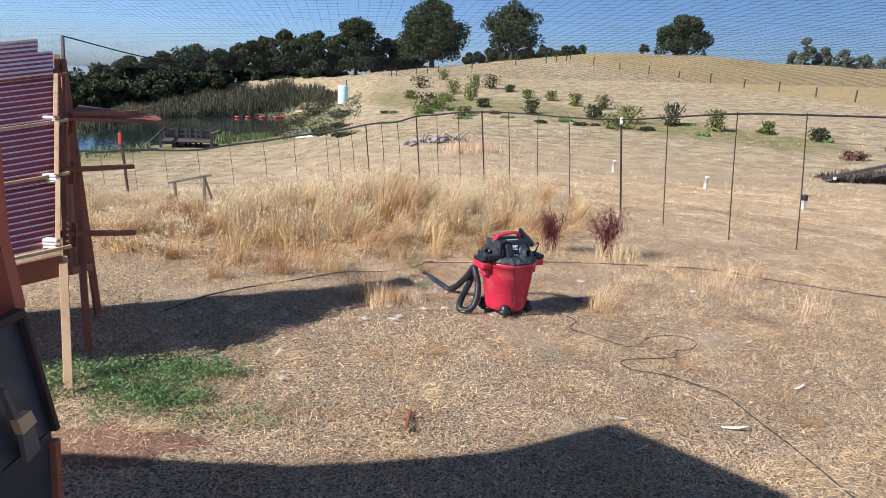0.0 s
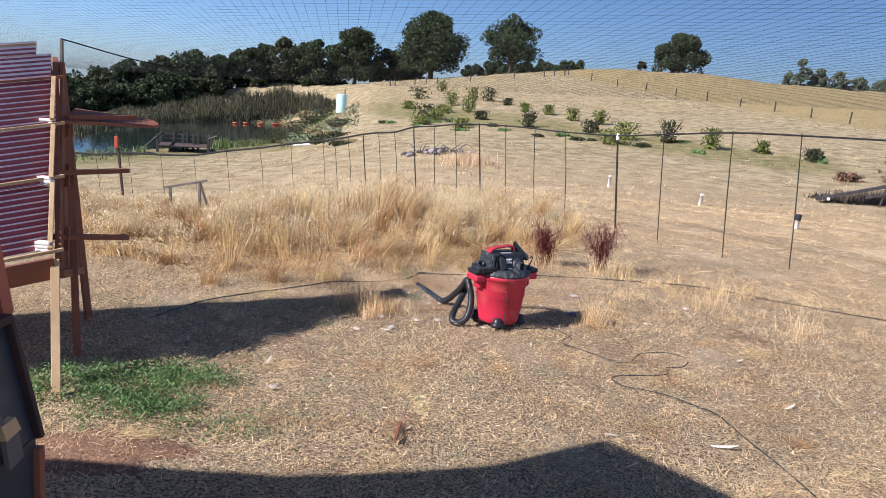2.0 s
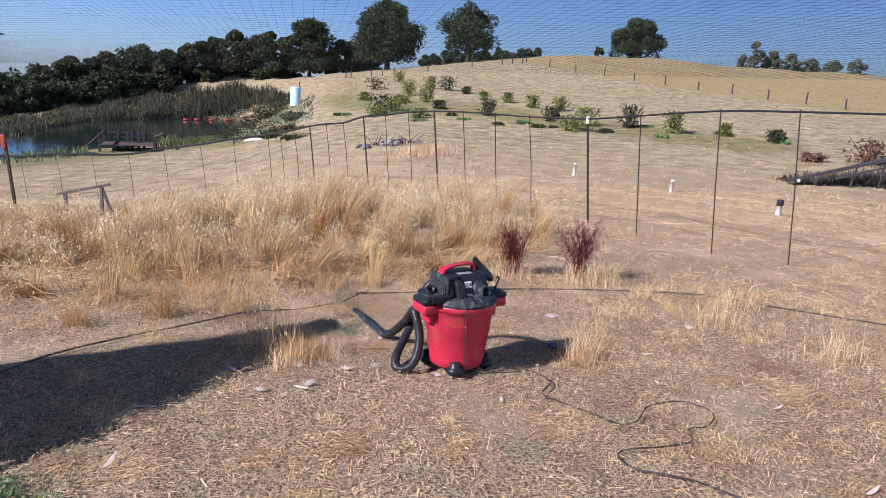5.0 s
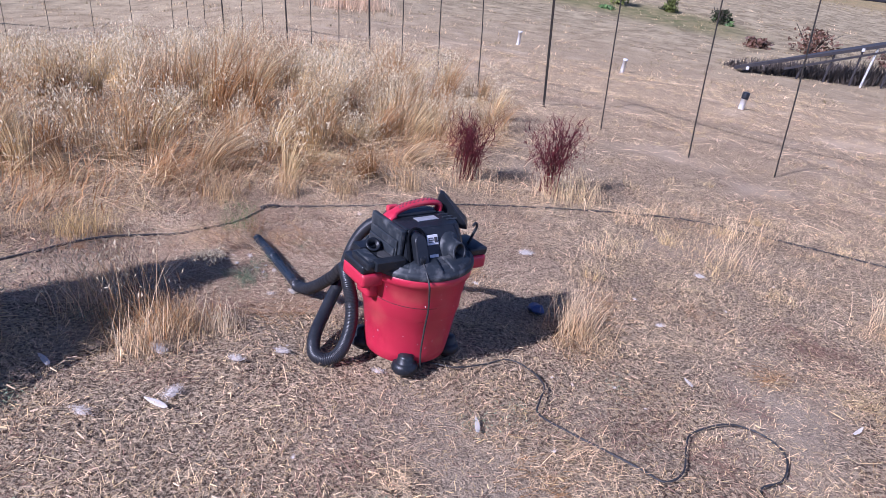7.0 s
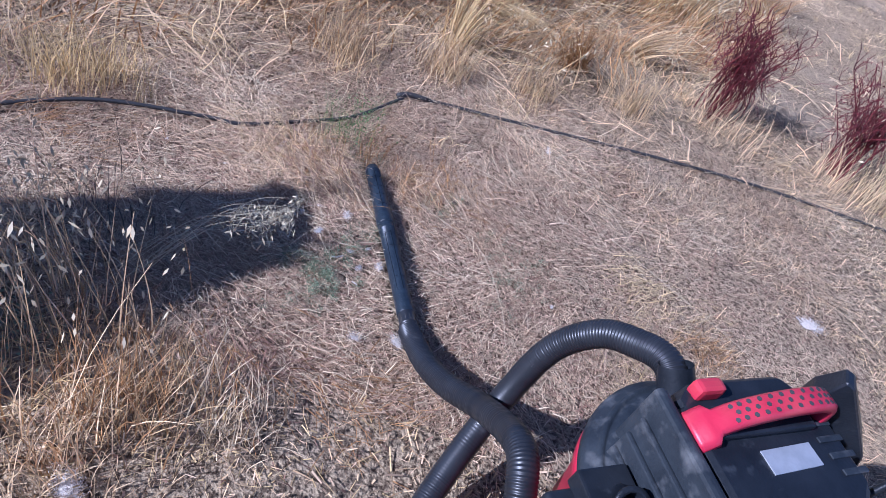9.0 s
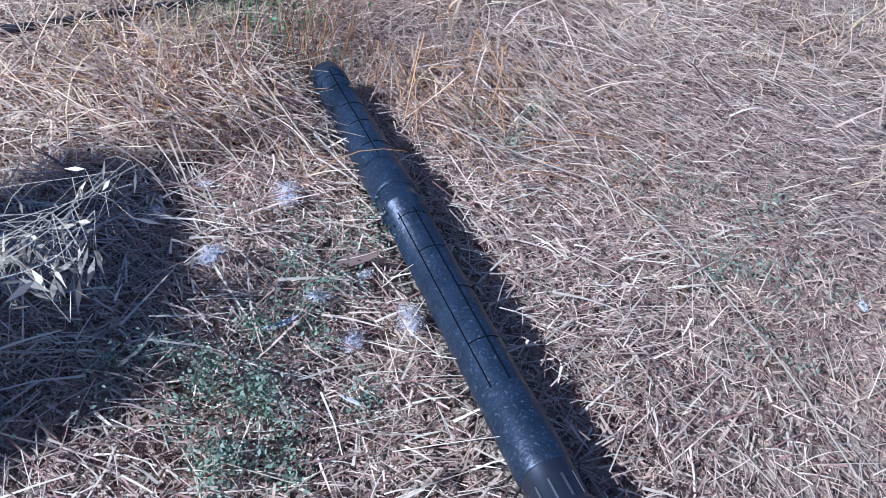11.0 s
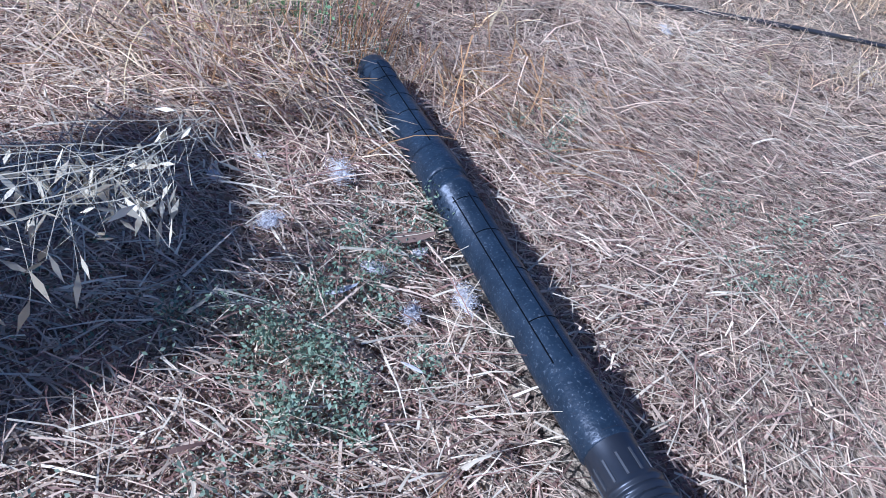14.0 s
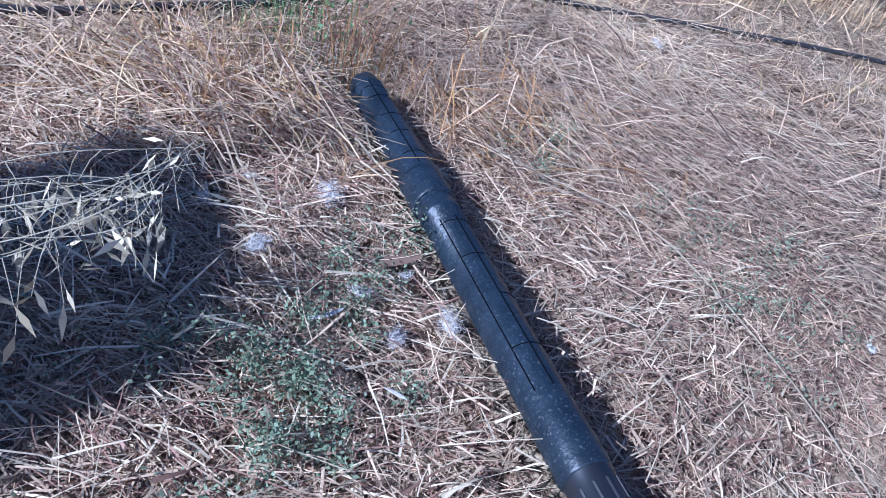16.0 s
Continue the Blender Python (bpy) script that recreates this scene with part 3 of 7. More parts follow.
# exhaust port
bm = bmesh.new()
lathe(bm, [(0.056, -0.03), (0.056, -0.002), (0.052, 0.006), (0.037, 0.009), (0.0345, 0.036), (0.037, 0.040), (0.037, 0.046), (0.030, 0.046), (0.029, 0.012), (0.0, 0.010)], 32, pose(0.094, -0.078, 0.560, 98, 0, 14))
part("exhaust_port", bm, M["dusty"], vac, "round dusty black exhaust port", True)
# labels
bm = bmesh.new()
box(bm, 0.022, -0.0858, 0.597, 0.050, 0.003, 0.034)
part("warning_label", bm, M["label"], vac, "white paper label with unreadable print")
bm = bmesh.new()
for i in range(3):
    box(bm, 0.012 + 0.003 * (i % 2), -0.0885, 0.590 + 0.007 * i, 0.022, 0.0015, 0.0026)
box(bm, 0.037, -0.0885, 0.597, 0.014, 0.0015, 0.018)
part("label_print", bm, M["ink"], vac)
bm = bmesh.new()
box(bm, 0.020, -0.0872, 0.533, 0.040, 0.003, 0.026)
part("warning_label", bm, M["label"], vac, "white paper label with unreadable print")
bm = bmesh.new()
box(bm, 0.030, 0.010, 0.638, 0.100, 0.036, 0.002, pose(0, 0, 0, 0, 0, 2))
part("rating_plate", bm, M["silver"], vac, "silver rating plate on the motor housing")
# carrying handle
bm = bmesh.new()
hl = smooth_line([(-0.128, 0.068, 0.630), (-0.104, 0.069, 0.648), (-0.066, 0.070, 0.668), (0.0, 0.072, 0.680), (0.075, 0.074, 0.682), (0.116, 0.076, 0.668), (0.122, 0.076, 0.634)], 26)
rings = []
for i, (p, q) in enumerate(zip(hl, np.gradient(hl, axis=0))):
    q = q / np.linalg.norm(q)
    up = np.array((-q[2], 0, q[0]))
    sd = np.array((0, 1.0, 0))
    w, t = (0.030 if i < 5 else 0.019), 0.011
    rings.append([bm.verts.new(p + sd * w * a + up * t * b) for a, b in ((-1, -0.5), (-0.7, -1), (0.7, -1), (1, -0.5), (1, 0.5), (0.7, 1), (-0.7, 1), (-1, 0.5))])
for a, b in zip(rings, rings[1:]):
    for i in range(8):
        j = (i + 1) % 8
        bm.faces.new((a[i], a[j], b[j], b[i]))
bm.faces.new(rings[0][::-1])
bm.faces.new(rings[-1])
bmesh.ops.recalc_face_normals(bm, faces=bm.faces)
handle = part("carry_handle", bm, M["red"], vac, "bright red carrying handle with a honeycomb grip", True)
bm = bmesh.new()
for i in range(13):
    for j in range(3):
        u = 7 + (i + 0.5 * (j % 2)) * 1.15
        k = int(u)
        p = hl[k] + (hl[k + 1] - hl[k]) * (u - k)
        q = hl[k + 1] - hl[k - 1]
        ang = math.degrees(math.atan2(-q[2], q[0]))
        lathe(bm, [(0.0, 0.0), (0.0038, 0.0), (0.0038, 0.0012), (0.0, 0.0012)], 6, pose(p[0], p[1] + (j - 1) * 0.0105, p[2] + 0.0112, 0, ang, 0))
part("grip_hole", bm, M["ink"], handle, "dark honeycomb holes")
bm = bmesh.new()
box(bm, 0.0, 0.073, 0.642, 0.19, 0.05, 0.014, None, 0.005)
part("handle_recess", bm, M["black"], vac)
bm = bmesh.new()
box(bm, -0.06, 0.125, 0.646, 0.05, 0.025, 0.03, None, 0.008)
part("power_switch", bm, M["red"], vac, "small red switch")
# stored floor nozzle
bm = bmesh.new()
prof = [(0.0, 0.0), (0.016, -0.004), (0.125, -0.125), (0.135, -0.15), (0.11, -0.152), (0.005, -0.125), (-0.01, -0.06)]
fr = [bm.verts.new((x, -0.012 - 0.03 * max(0, -z), z)) for x, z in prof]
bk = [bm.verts.new((x, 0.018 + 0.25 * max(0, -z), z)) for x, z in prof]
bm.faces.new(fr)
bm.faces.new(bk[::-1])
for i in range(len(prof)):
    j = (i + 1) % len(prof)
    bm.faces.new((fr[i], bk[i], bk[j], fr[j]))
bmesh.ops.recalc_face_normals(bm, faces=bm.faces)
bmesh.ops.bevel(bm, geom=bm.edges[:], offset=0.003, segments=1, affect='EDGES')
bmesh.ops.transform(bm, matrix=pose(0.140, 0.088, 0.715, 8, 0, -38), verts=bm.verts)
nozzle = part("floor_nozzle", bm, M["black"], vac, "black wedge-shaped nozzle stowed on the lid")
bm = bmesh.new()
lathe(bm, [(0.024, 0.0), (0.024, 0.07), (0.02, 0.07), (0.02, 0.0)], 20, pose(0.195, 0.05, 0.52, 0, 12, 0))
part("nozzle_collar", bm, M["black"], nozzle, "", True)
bm = bmesh.new()
tube(bm, smooth_line([(0.235, -0.03, 0.50), (0.258, -0.03, 0.55), (0.268, -0.03, 0.575), (0.258, -0.03, 0.59), (0.245, -0.03, 0.578)], 14), 0.006, 8)
part("cord_hook", bm, M["black"], vac, "", True)
# moulded panel line round the drum's side
bm = bmesh.new()
tube(bm, [((0.2055 + 0.02 * (z_ - 0.34)) * math.cos(k), (0.2055 + 0.02 * (z_ - 0.34)) * math.sin(k), z_) for k, z_ in [(radians(a_), 0.342 - 0.012 * (a_ + 175) / 80) for a_ in np.linspace(-175, -95, 18)]], 0.0013, 6)
part("panel_line", bm, M["darkwood"], vac, "dark red moulded line")
# pale splashes dried on the drum
sr = random.Random(5)
for i in range(16):
    a_, z_ = radians(sr.uniform(-190, -60)), sr.uniform(0.12, 0.42)
    r_ = np.interp(z_, (0.10, 0.27, 0.345, 0.425), (0.178, 0.198, 0.208, 0.224)) + 0.0006
    k_ = sr.uniform(0.0010, 0.0026)
    bm = bmesh.new()
    lathe(bm, [(0.0, -0.001), (k_, -0.001), (k_ * 0.7, 0.0006), (0.0, 0.0008)], 7, Matrix.Translation((r_ * math.cos(a_), r_ * math.sin(a_), z_)) @ Matrix.Rotation(a_, 4, 'Z') @ Matrix.Rotation(math.pi / 2, 4, 'Y') @ Matrix.Diagonal((sr.uniform(0.8, 1.8), 1, 1, 1)))
    part("splash", bm, M["corrug_pale"], vac)
# the whole head sits a little into the lid, and its front leans back
for ob_ in vac.children:
    nm_ = ob_.name.split(".")[0]
    if nm_ in ("switch_box", "switch_surround", "exhaust_port", "warning_label", "label_print"):
        for v_ in ob_.data.vertices:
            v_.co.y += 0.5 * (v_.co.z - 0.625)
    if nm_ in ("motor_housing", "side_wall", "switch_box", "switch_surround", "vent_rib", "exhaust_port", "warning_label", "label_print", "rating_plate", "carry_handle", "handle_recess", "power_switch", "floor_nozzle"):
        ob_.location = (0.0, 0.0, -0.018)
    if nm_ in ("switch_box", "switch_surround"):
        ob_.location.x -= 0.020
    if nm_ in ("warning_label", "label_print"):
        ob_.location.x -= 0.030
    if nm_ == "exhaust_port":
        ob_.location.x -= 0.014
    if nm_ in ("carry_handle", "handle_recess"):
        ob_.location.x += 0.012
    if nm_ == "cord_grip":
        ob_.location.x -= 0.022
# cord strap on the far side of the drum
bm = bmesh.new()
tube(bm, smooth_line([(0.245, 0.06, 0.40), (0.235, 0.075, 0.33), (0.226, 0.08, 0.24), (0.232, 0.08, 0.17), (0.245, 0.085, 0.12)], 14), [0.011] * 10 + [0.012, 0.013, 0.013, 0.012], 8)
part("hose_hook", bm, M["black"], vac, "black hook down the side of the drum", True)
# casters
for a in (-122, 148, 58, -32):
    cx, cy = 0.182 * math.cos(radians(a)), 0.182 * math.sin(radians(a))
    bm = bmesh.new()
    lathe(bm, [(0.0, 0.0), (0.050, 0.0), (0.055, 0.012), (0.050, 0.034), (0.040, 0.040), (0.034, 0.044), (0.032, 0.066), (0.024, 0.074), (0.0, 0.076)], 24, pose(cx, cy, 0.036, 0, 0, 0))
    foot = part("caster_foot", bm, M["black"], vac, "", True)
    bm = bmesh.new()
    lathe(bm, [(0.0, -0.012), (0.021, -0.012), (0.025, -0.008), (0.025, 0.008), (0.021, 0.012), (0.0, 0.012)], 18, pose(cx, cy, 0.026, 90, 0, a))
    part("wheel", bm, M["cable"], foot, "", True)


def ribbed(line, r, pitch, depth):
    """Radii for a ribbed hose along a line."""
    s = np.concatenate([[0], np.cumsum(np.linalg.norm(np.diff(line, axis=0), axis=1))])
    return r + depth * np.cos(2 * math.pi * s / pitch)


def local(pts):
    inv = vac.matrix_world.inverted()
    return [tuple(inv @ Vector(p)) for p in pts]


bpy.context.view_layer.update()
HZ = lambda x, y, dz: (x, y, H(x, y) + dz)
hose_path = [(-0.04, 0.32, 0.50), (-0.062, 0.375, 0.515), (-0.098, 0.415, 0.495), (-0.154, 0.458, 0.445), (-0.209, 0.470, 0.345), (-0.252, 0.42, 0.205), (-0.312, 0.29, 0.105), (-0.350, 0.17, 0.052),
             HZ(-0.347, 0.075, 0.032), HZ(-0.30, 0.028, 0.032), (-0.245, 0.04, 0.06), (-0.212, 0.09, 0.14), (-0.212, 0.12, 0.24), (-0.238, 0.15, 0.335), (-0.252, 0.235, 0.345), (-0.290, 0.366, 0.235), (-0.346, 0.463, 0.14), (-0.392, 0.558, 0.066), (-0.430, 0.65, 0.02), (-0.449, 0.70, 0.0)]
hl2 = smooth_line(local(hose_path), 1000)
bm = bmesh.new()
tube(bm, hl2, ribbed(hl2, 0.0272, 0.0064, 0.0011), 14)
part("hose", bm, M["hose"], vac, "ribbed black suction hose looped onto the ground", True)
bm = bmesh.new()
lathe(bm, [(0.036, -0.03), (0.034, 0.0), (0.031, 0.03), (0.029, 0.05)], 24, Matrix.Translation(local([(-0.045, 0.325, 0.505)])[0]) @ pose(0, 0, 0, -38, -10, 0))
part("hose_cuff", bm, M["black"], vac, "", True)

# the two-piece wand, lying flat
J2, J1, TIP = (-0.468, 0.748), (-0.592, 1.052), (-0.703, 1.322)


def wand_seg(a, b, prof, ra, rb):
    """A straight tube on the ground from a to b; prof: (fraction, radius)."""
    za, zb = H(*a) + ra + 0.006, H(*b) + rb + 0.006
    a3, b3 = Vector((*a, za)), Vector((*b, zb))
    L = (b3 - a3).length
    q = (b3 - a3).to_track_quat('Z', 'Y').to_matrix().to_4x4()
    m = vac.matrix_world.inverted() @ Matrix.Translation(a3) @ q
    b_ = bmesh.new()
    lathe(b_, [(r, t * L) for t, r in prof], 36, m)
    return b_, m, L


bm, m, L = wand_seg(J2, J1, [(-0.0110, 0.0), (-0.0110, 0.0212), (-0.004, 0.0228), (0.0, 0.0231), (0.13, 0.0230), (0.20, 0.0225), (0.6, 0.0225), (0.955, 0.0226), (0.958, 0.0240), (0.978, 0.0240), (0.982, 0.0226), (1.0, 0.0226), (1.04, 0.0225)], 0.0242, 0.0245)
wand = part("wand", bm, M["wand"], vac, "black plastic extension wand in two pieces", True)


def seams(along, across, radius):
    """Moulded lines: along the tube at these angles, and part rings at these fractions."""
    b_ = bmesh.new()
    for ang in along:
        a_ = radians(ang)
        tube(b_, [m @ Vector((radius(t) * math.cos(a_), radius(t) * math.sin(a_), t * L)) for t in np.linspace(0.22, 0.90, 6)], 0.0007, 6)
    for t, a0_, a1_ in across:
        tube(b_, [m @ Vector((radius(t) * math.cos(k), radius(t) * math.sin(k), t * L)) for k in np.radians(np.linspace(a0_, a1_, 12))], 0.0006, 6)
    return b_


part("wand_seam", seams((92, 48), ((0.36, 48, 130), (0.55, 92, 140), (0.72, 48, 120), (0.88, 40, 140)), lambda t: np.interp(t, (0.2, 0.6, 0.955), (0.0225, 0.0225, 0.0226))), M["groove"], wand, "dark moulded seams")
bm, m, L = wand_seg(J1, TIP, [(0.035, 0.0), (0.035, 0.0236), (0.04, 0.0250), (0.05, 0.0254), (0.19, 0.0251), (0.24, 0.0243), (0.5, 0.0236), (0.90, 0.0226), (0.905, 0.0233), (0.93, 0.0233), (0.935, 0.0224), (0.985, 0.0212), (1.0, 0.0180), (0.98, 0.0)], 0.0250, 0.0224)
wand_tip = part("wand_end", bm, M["wand"], vac, "tapered black end of the wand", True)
part("wand_seam", seams((78,), ((0.30, 50, 140), (0.46, 40, 110), (0.60, 50, 140), (0.76, 40, 120), (0.85, 50, 140)), lambda t: np.interp(t, (0.24, 0.5, 0.90), (0.0243, 0.0236, 0.0226))), M["groove"], wand_tip, "dark moulded seams")
# ribbed cuff behind the wand
ja, jb = Vector(HZ(*J2, 0.031)), Vector(HZ(-0.4475, 0.697, 0.033))
q = (jb - ja).to_track_quat('Z', 'Y').to_matrix().to_4x4()
m = vac.matrix_world.inverted() @ Matrix.Translation(ja) @ q
prof = [(0.0225, -0.004), (0.0215, 0.0), (0.0215, 0.032), (0.0225, 0.034)]
for i in range(6):
    z0 = 0.036 + i * 0.0065
    prof += [(0.0225, z0), (0.0245, z0 + 0.0015), (0.0245, z0 + 0.0038), (0.0225, z0 + 0.005)]
bm = bmesh.new()
lathe(bm, prof, 36, m)
cuff = part("wand_cuff", bm, M["hose"], vac, "ribbed black hose cuff", True)
for i in range(12):
    bm = bmesh.new()
    box(bm, 0.0212, 0, 0.024, 0.0022, 0.0018, 0.018, m @ Matrix.Rotation(2 * math.pi * i / 12, 4, 'Z'))
    part("cuff_slot", bm, M["ink"], cuff)

# power cord: over the lid's edge, then snaking over the straw
cord = [(0.028, -0.01, 0.525), (0.030, -0.035, 0.520), (0.040, -0.07, 0.50), (0.052, -0.102, 0.465), (0.058, -0.100, 0.43), (0.068, -0.078, 0.34), (0.067, -0.062, 0.24), (0.07, -0.045, 0.12), (0.085, -0.03, 0.035)]
walked = [(0.11, 0.03), (0.23, 0.0), (0.36, 0.04), (0.49, 0.10), (0.57, 0.02), (0.595, -0.10), (0.54, -0.22), (0.51, -0.31), (0.59, -0.41), (0.70, -0.52), (0.80, -0.61), (0.86, -0.68), (0.96, -0.62), (1.05, -0.47), (1.12, -0.39), (1.30, -0.34), (1.41, -0.42), (1.42, -0.54),
          (1.33, -0.66), (1.20, -0.72), (1.16, -0.86), (1.0, -0.93), (0.80, -0.96), (0.73, -1.03), (0.78, -1.14), (0.92, -1.20), (1.06, -1.26), (1.18, -1.40), (1.26, -1.52), (1.30, -1.84), (1.34, -2.16), (1.37, -2.60), (1.42, -3.4), (1.3, -4.4)]
cord += [HZ(x, y, 0.026) for x, y in walked]
bm = bmesh.new()
tube(bm, smooth_line(local(cord), 420), 0.0038, 8)
part("power_cord", bm, M["cable"], vac, "thin black power cord snaking over the straw", True)

# ---- drip irrigation line ----
line = [(-2.64, -0.40), (-2.46, 0.05), (-2.2, 0.42), (-1.95, 0.66), (-1.737, 0.89), (-1.507, 1.12), (-1.25, 1.25), (-1.13, 1.29), (-1.005, 1.405), (-0.84, 1.60), (-0.72, 1.83), (-0.66, 1.90), (-0.21, 2.04), (0.38, 2.19), (1.0, 2.34), (1.9, 2.42), (2.6, 2.32), (3.3, 1.99), (4.05, 1.46), (5.2, 1.1), (7.0, 0.5)]
bm = bmesh.new()
tube(bm, smooth_line([HZ(x, y, 0.022 + 0.008 * math.sin(3.1 * x)) for x, y in line], 260), 0.0064, 8)
drip = part("drip_hose", bm, M["drip"], None, "", True)
tagged(drip, "black polythene irrigation hose lying across the straw", "hose")
bm = bmesh.new()
tube(bm, smooth_line([HZ(-0.73, 1.85, 0.02), HZ(-0.69, 1.885, 0.022), HZ(-0.62, 1.915, 0.016)], 8), 0.011, 10)
part("coupling", bm, M["drip"], drip, "", True)


# ---- perimeter fence of thin rods and steel posts ----
FENCE = [(7.6, 1.3), (6.6, 2.4), (5.72, 3.72), (4.62, 4.32), (3.86, 4.88), (3.22, 6.08), (2.80, 7.40), (2.05, 8.60)]
for i in range(1, 13):
    FENCE.append((2.05 - 0.57 * 0.97 * i, 8.6 + 0.82 * 0.97 * i))
for a, d in ((-12.4, 25.0), (-14.8, 26.0), (-17.4, 27.0), (-19.9, 28.0), (-22.3, 29.0), (-24.6, 30.0), (-26.8, 31.0), (-29.0, 32.0), (-31.5, 33.0)):
    FENCE.append((EYE[0] + d * math.sin(radians(a)), EYE[1] + d * math.cos(radians(a))))
THICK = {2, 6, 10, 13, 16}
fence = thing("fence", pose(0, 0, 0), "thin metal rod fence with a dark cable along the top", "fence", "", "structure")
tops = []
for i, (x, y) in enumerate(FENCE):
    z0 = H(x, y)
    bm = bmesh.new()
    hgt = (1.95, 1.95, 1.95, 1.95, 1.92, 1.83)[i] if i < 6 else 1.76 if i < 14 else 1.66
    if i in THICK:
        lean = Matrix.Translation((x, y, z0)) @ Matrix.Shear('XY', 4, (-0.105, 0.0)) @ Matrix.Translation((-x, -y, -z0))
        box(bm, x, y, z0 + hgt / 2 - 0.1, 0.034, 0.010, hgt + 0.2)
        box(bm, x, y + 0.017, z0 + hgt / 2 - 0.1, 0.007, 0.034, hgt + 0.2)
        for k in range(14):
            box(bm, x, y - 0.008, z0 + 0.3 + k * 0.1, 0.012, 0.008, 0.02)
        bmesh.ops.transform(bm, matrix=lean, verts=bm.verts)
    else:
        tube(bm, [(x, y, z0 - 0.2), (x - 0.095 + 0.012 * math.sin(i * 3.1), y, z0 + 0.9), (x - 0.185 + 0.02 * math.sin(i * 1.7), y, z0 + hgt)], 0.0085, 6)
    part("post", bm, M["steel"], fence)
    tops.append((x - 0.185, y, z0 + hgt - 0.03))
bm = bmesh.new()
tube(bm, smooth_line(tops, 240), np.interp(np.arange(240), (0, 60, 110, 240), (0.013, 0.014, 0.022, 0.042)), 6)
part("top_cable", bm, M["cableblack"], fence, "dark rolled net edge")
bm = bmesh.new()
for k in (0.25, 0.62, 1.0, 1.35):
    tube(bm, [(x + 0.185 - 0.105 * k, y, z - 1.72 + k) for x, y, z in tops], 0.0008, 4, False)
part("fence_wire", bm, M["steel"], fence)
bm = bmesh.new()
box(bm, FENCE[6][0] - 0.18, FENCE[6][1], tops[6][2] - 0.02, 0.045, 0.045, 0.12, None, 0.006)
part("post_cap", bm, M["white"], fence, "white post cap")

# ---- bird netting overhead ----
near_r, near_l = Vector((10.5, -9.0, 3.3)), Vector((-17.0, -6.0, 3.15))
far_r, far_l = Vector((8.6, 1.0, 2.2)), Vector((-21.0, 26.0, 1.7))
v, f = [], []


def cord_strip(p, q, w, sag):
    n = 15
    ts = np.linspace(0, 1, n)
    c = np.array([p + (q - p) * t - Vector((0, 0, sag * math.sin(math.pi * t))) for t in ts])
    i0 = len(v)
    for a in c:
        for k in range(3):
            ang = 2 * math.pi * k / 3
            v.append((a[0] + w * math.cos(ang), a[1] + w * math.cos(ang) * 0.3, a[2] + w * math.sin(ang)))
    for i in range(n - 1):
        for k in range(3):
            f.append((i0 + 3 * i + k, i0 + 3 * i + (k + 1) % 3, i0 + 3 * i + 3 + (k + 1) % 3, i0 + 3 * i + 3 + k))


NA, NB = 270, 120
for i in range(NA + 1):
    t = i / NA
    cord_strip(near_r.lerp(near_l, t), far_r.lerp(far_l, t), 0.0013, 0.12)
for i in range(NB + 1):
    t = i / NB
    cord_strip(near_r.lerp(far_r, t), near_l.lerp(far_l, t), 0.00075, 0.12 * math.sin(math.pi * t) + 0.02)
net = raw("bird_net", v, f, M["net"])
tagged(net, "fine dark bird netting stretched overhead from the fence", "net")

# ---- lean-to coop roof on legs ----
coop = thing("coop_shelter", pose(0, 0, 0), "lean-to shelter of reddish corrugated sheets on slim wooden legs", "shelter")
LOW, TOP = Vector((-2.718, -1.572, 0.765)), Vector((-3.295, -0.42, 1.945))
left = Vector((-2.29, -1.39, -0.487))
up = TOP - LOW
nrm = up.cross(left).normalized()
if nrm.z < 0:
    nrm = -nrm


def sheet(name, t0, t1, lift, material, label, inset=0.0):
    """Corrugated sheet with ridges along the eaves direction."""
    ridges = max(3, int(round((t1 - t0) * up.length / 0.046)))
    n = ridges * 8
    vs, fs = [], []
    for i in range(n + 1):
        t = t0 + (t1 - t0) * i / n
        wv = 0.009 * math.cos(2 * math.pi * ridges * i / n)
        for s in (inset, 1.0):
            for th in (0.0, -0.0018):
                vs.append(LOW + up * t + left * s + nrm * (lift + wv + th))
    for i in range(n):
        a, b = 4 * i, 4 * i + 4
        fs += [(a, a + 2, b + 2, b), (a + 1, b + 1, b + 3, a + 3), (a, b, b + 1, a + 1), (a + 2, a + 3, b + 3, b + 2)]
    ob = raw(name, vs, fs, material, coop)
    # bright ridge highlights put in as pale faces over dark red troughs
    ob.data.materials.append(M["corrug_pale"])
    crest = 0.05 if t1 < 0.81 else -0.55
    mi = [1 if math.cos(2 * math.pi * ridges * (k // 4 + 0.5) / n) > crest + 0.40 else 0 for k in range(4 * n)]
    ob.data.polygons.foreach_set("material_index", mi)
    ob["label"] = label
    return ob


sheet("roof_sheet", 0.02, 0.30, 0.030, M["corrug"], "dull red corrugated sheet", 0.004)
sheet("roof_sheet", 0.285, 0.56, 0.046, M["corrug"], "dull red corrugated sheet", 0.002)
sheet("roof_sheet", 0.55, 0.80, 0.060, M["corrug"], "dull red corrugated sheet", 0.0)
sheet("roof_sheet", 0.785, 0.93, 0.074, M["corrug"], "pale corrugated sheet with broad painted ridge highlights", 0.012)
sheet("roof_sheet", 0.925, 1.0, 0.084, M["corrug"], "pale corrugated sheet with broad painted ridge highlights", 0.045)
for t, mt in ((0.0, "wood"), (0.31, "wood"), (0.56, "wood"), (0.80, "redwood"), (0.995, "wood")):
    bm = bmesh.new()
    p = LOW + up * t + nrm * (0.055 + 0.02 * t)
    beam(bm, p + left * (0.045 if t > 0.9 else -0.02), p + left * 1.0, 0.018, 0.020)
    part("batten", bm, M[mt], coop, "pale wooden batten")
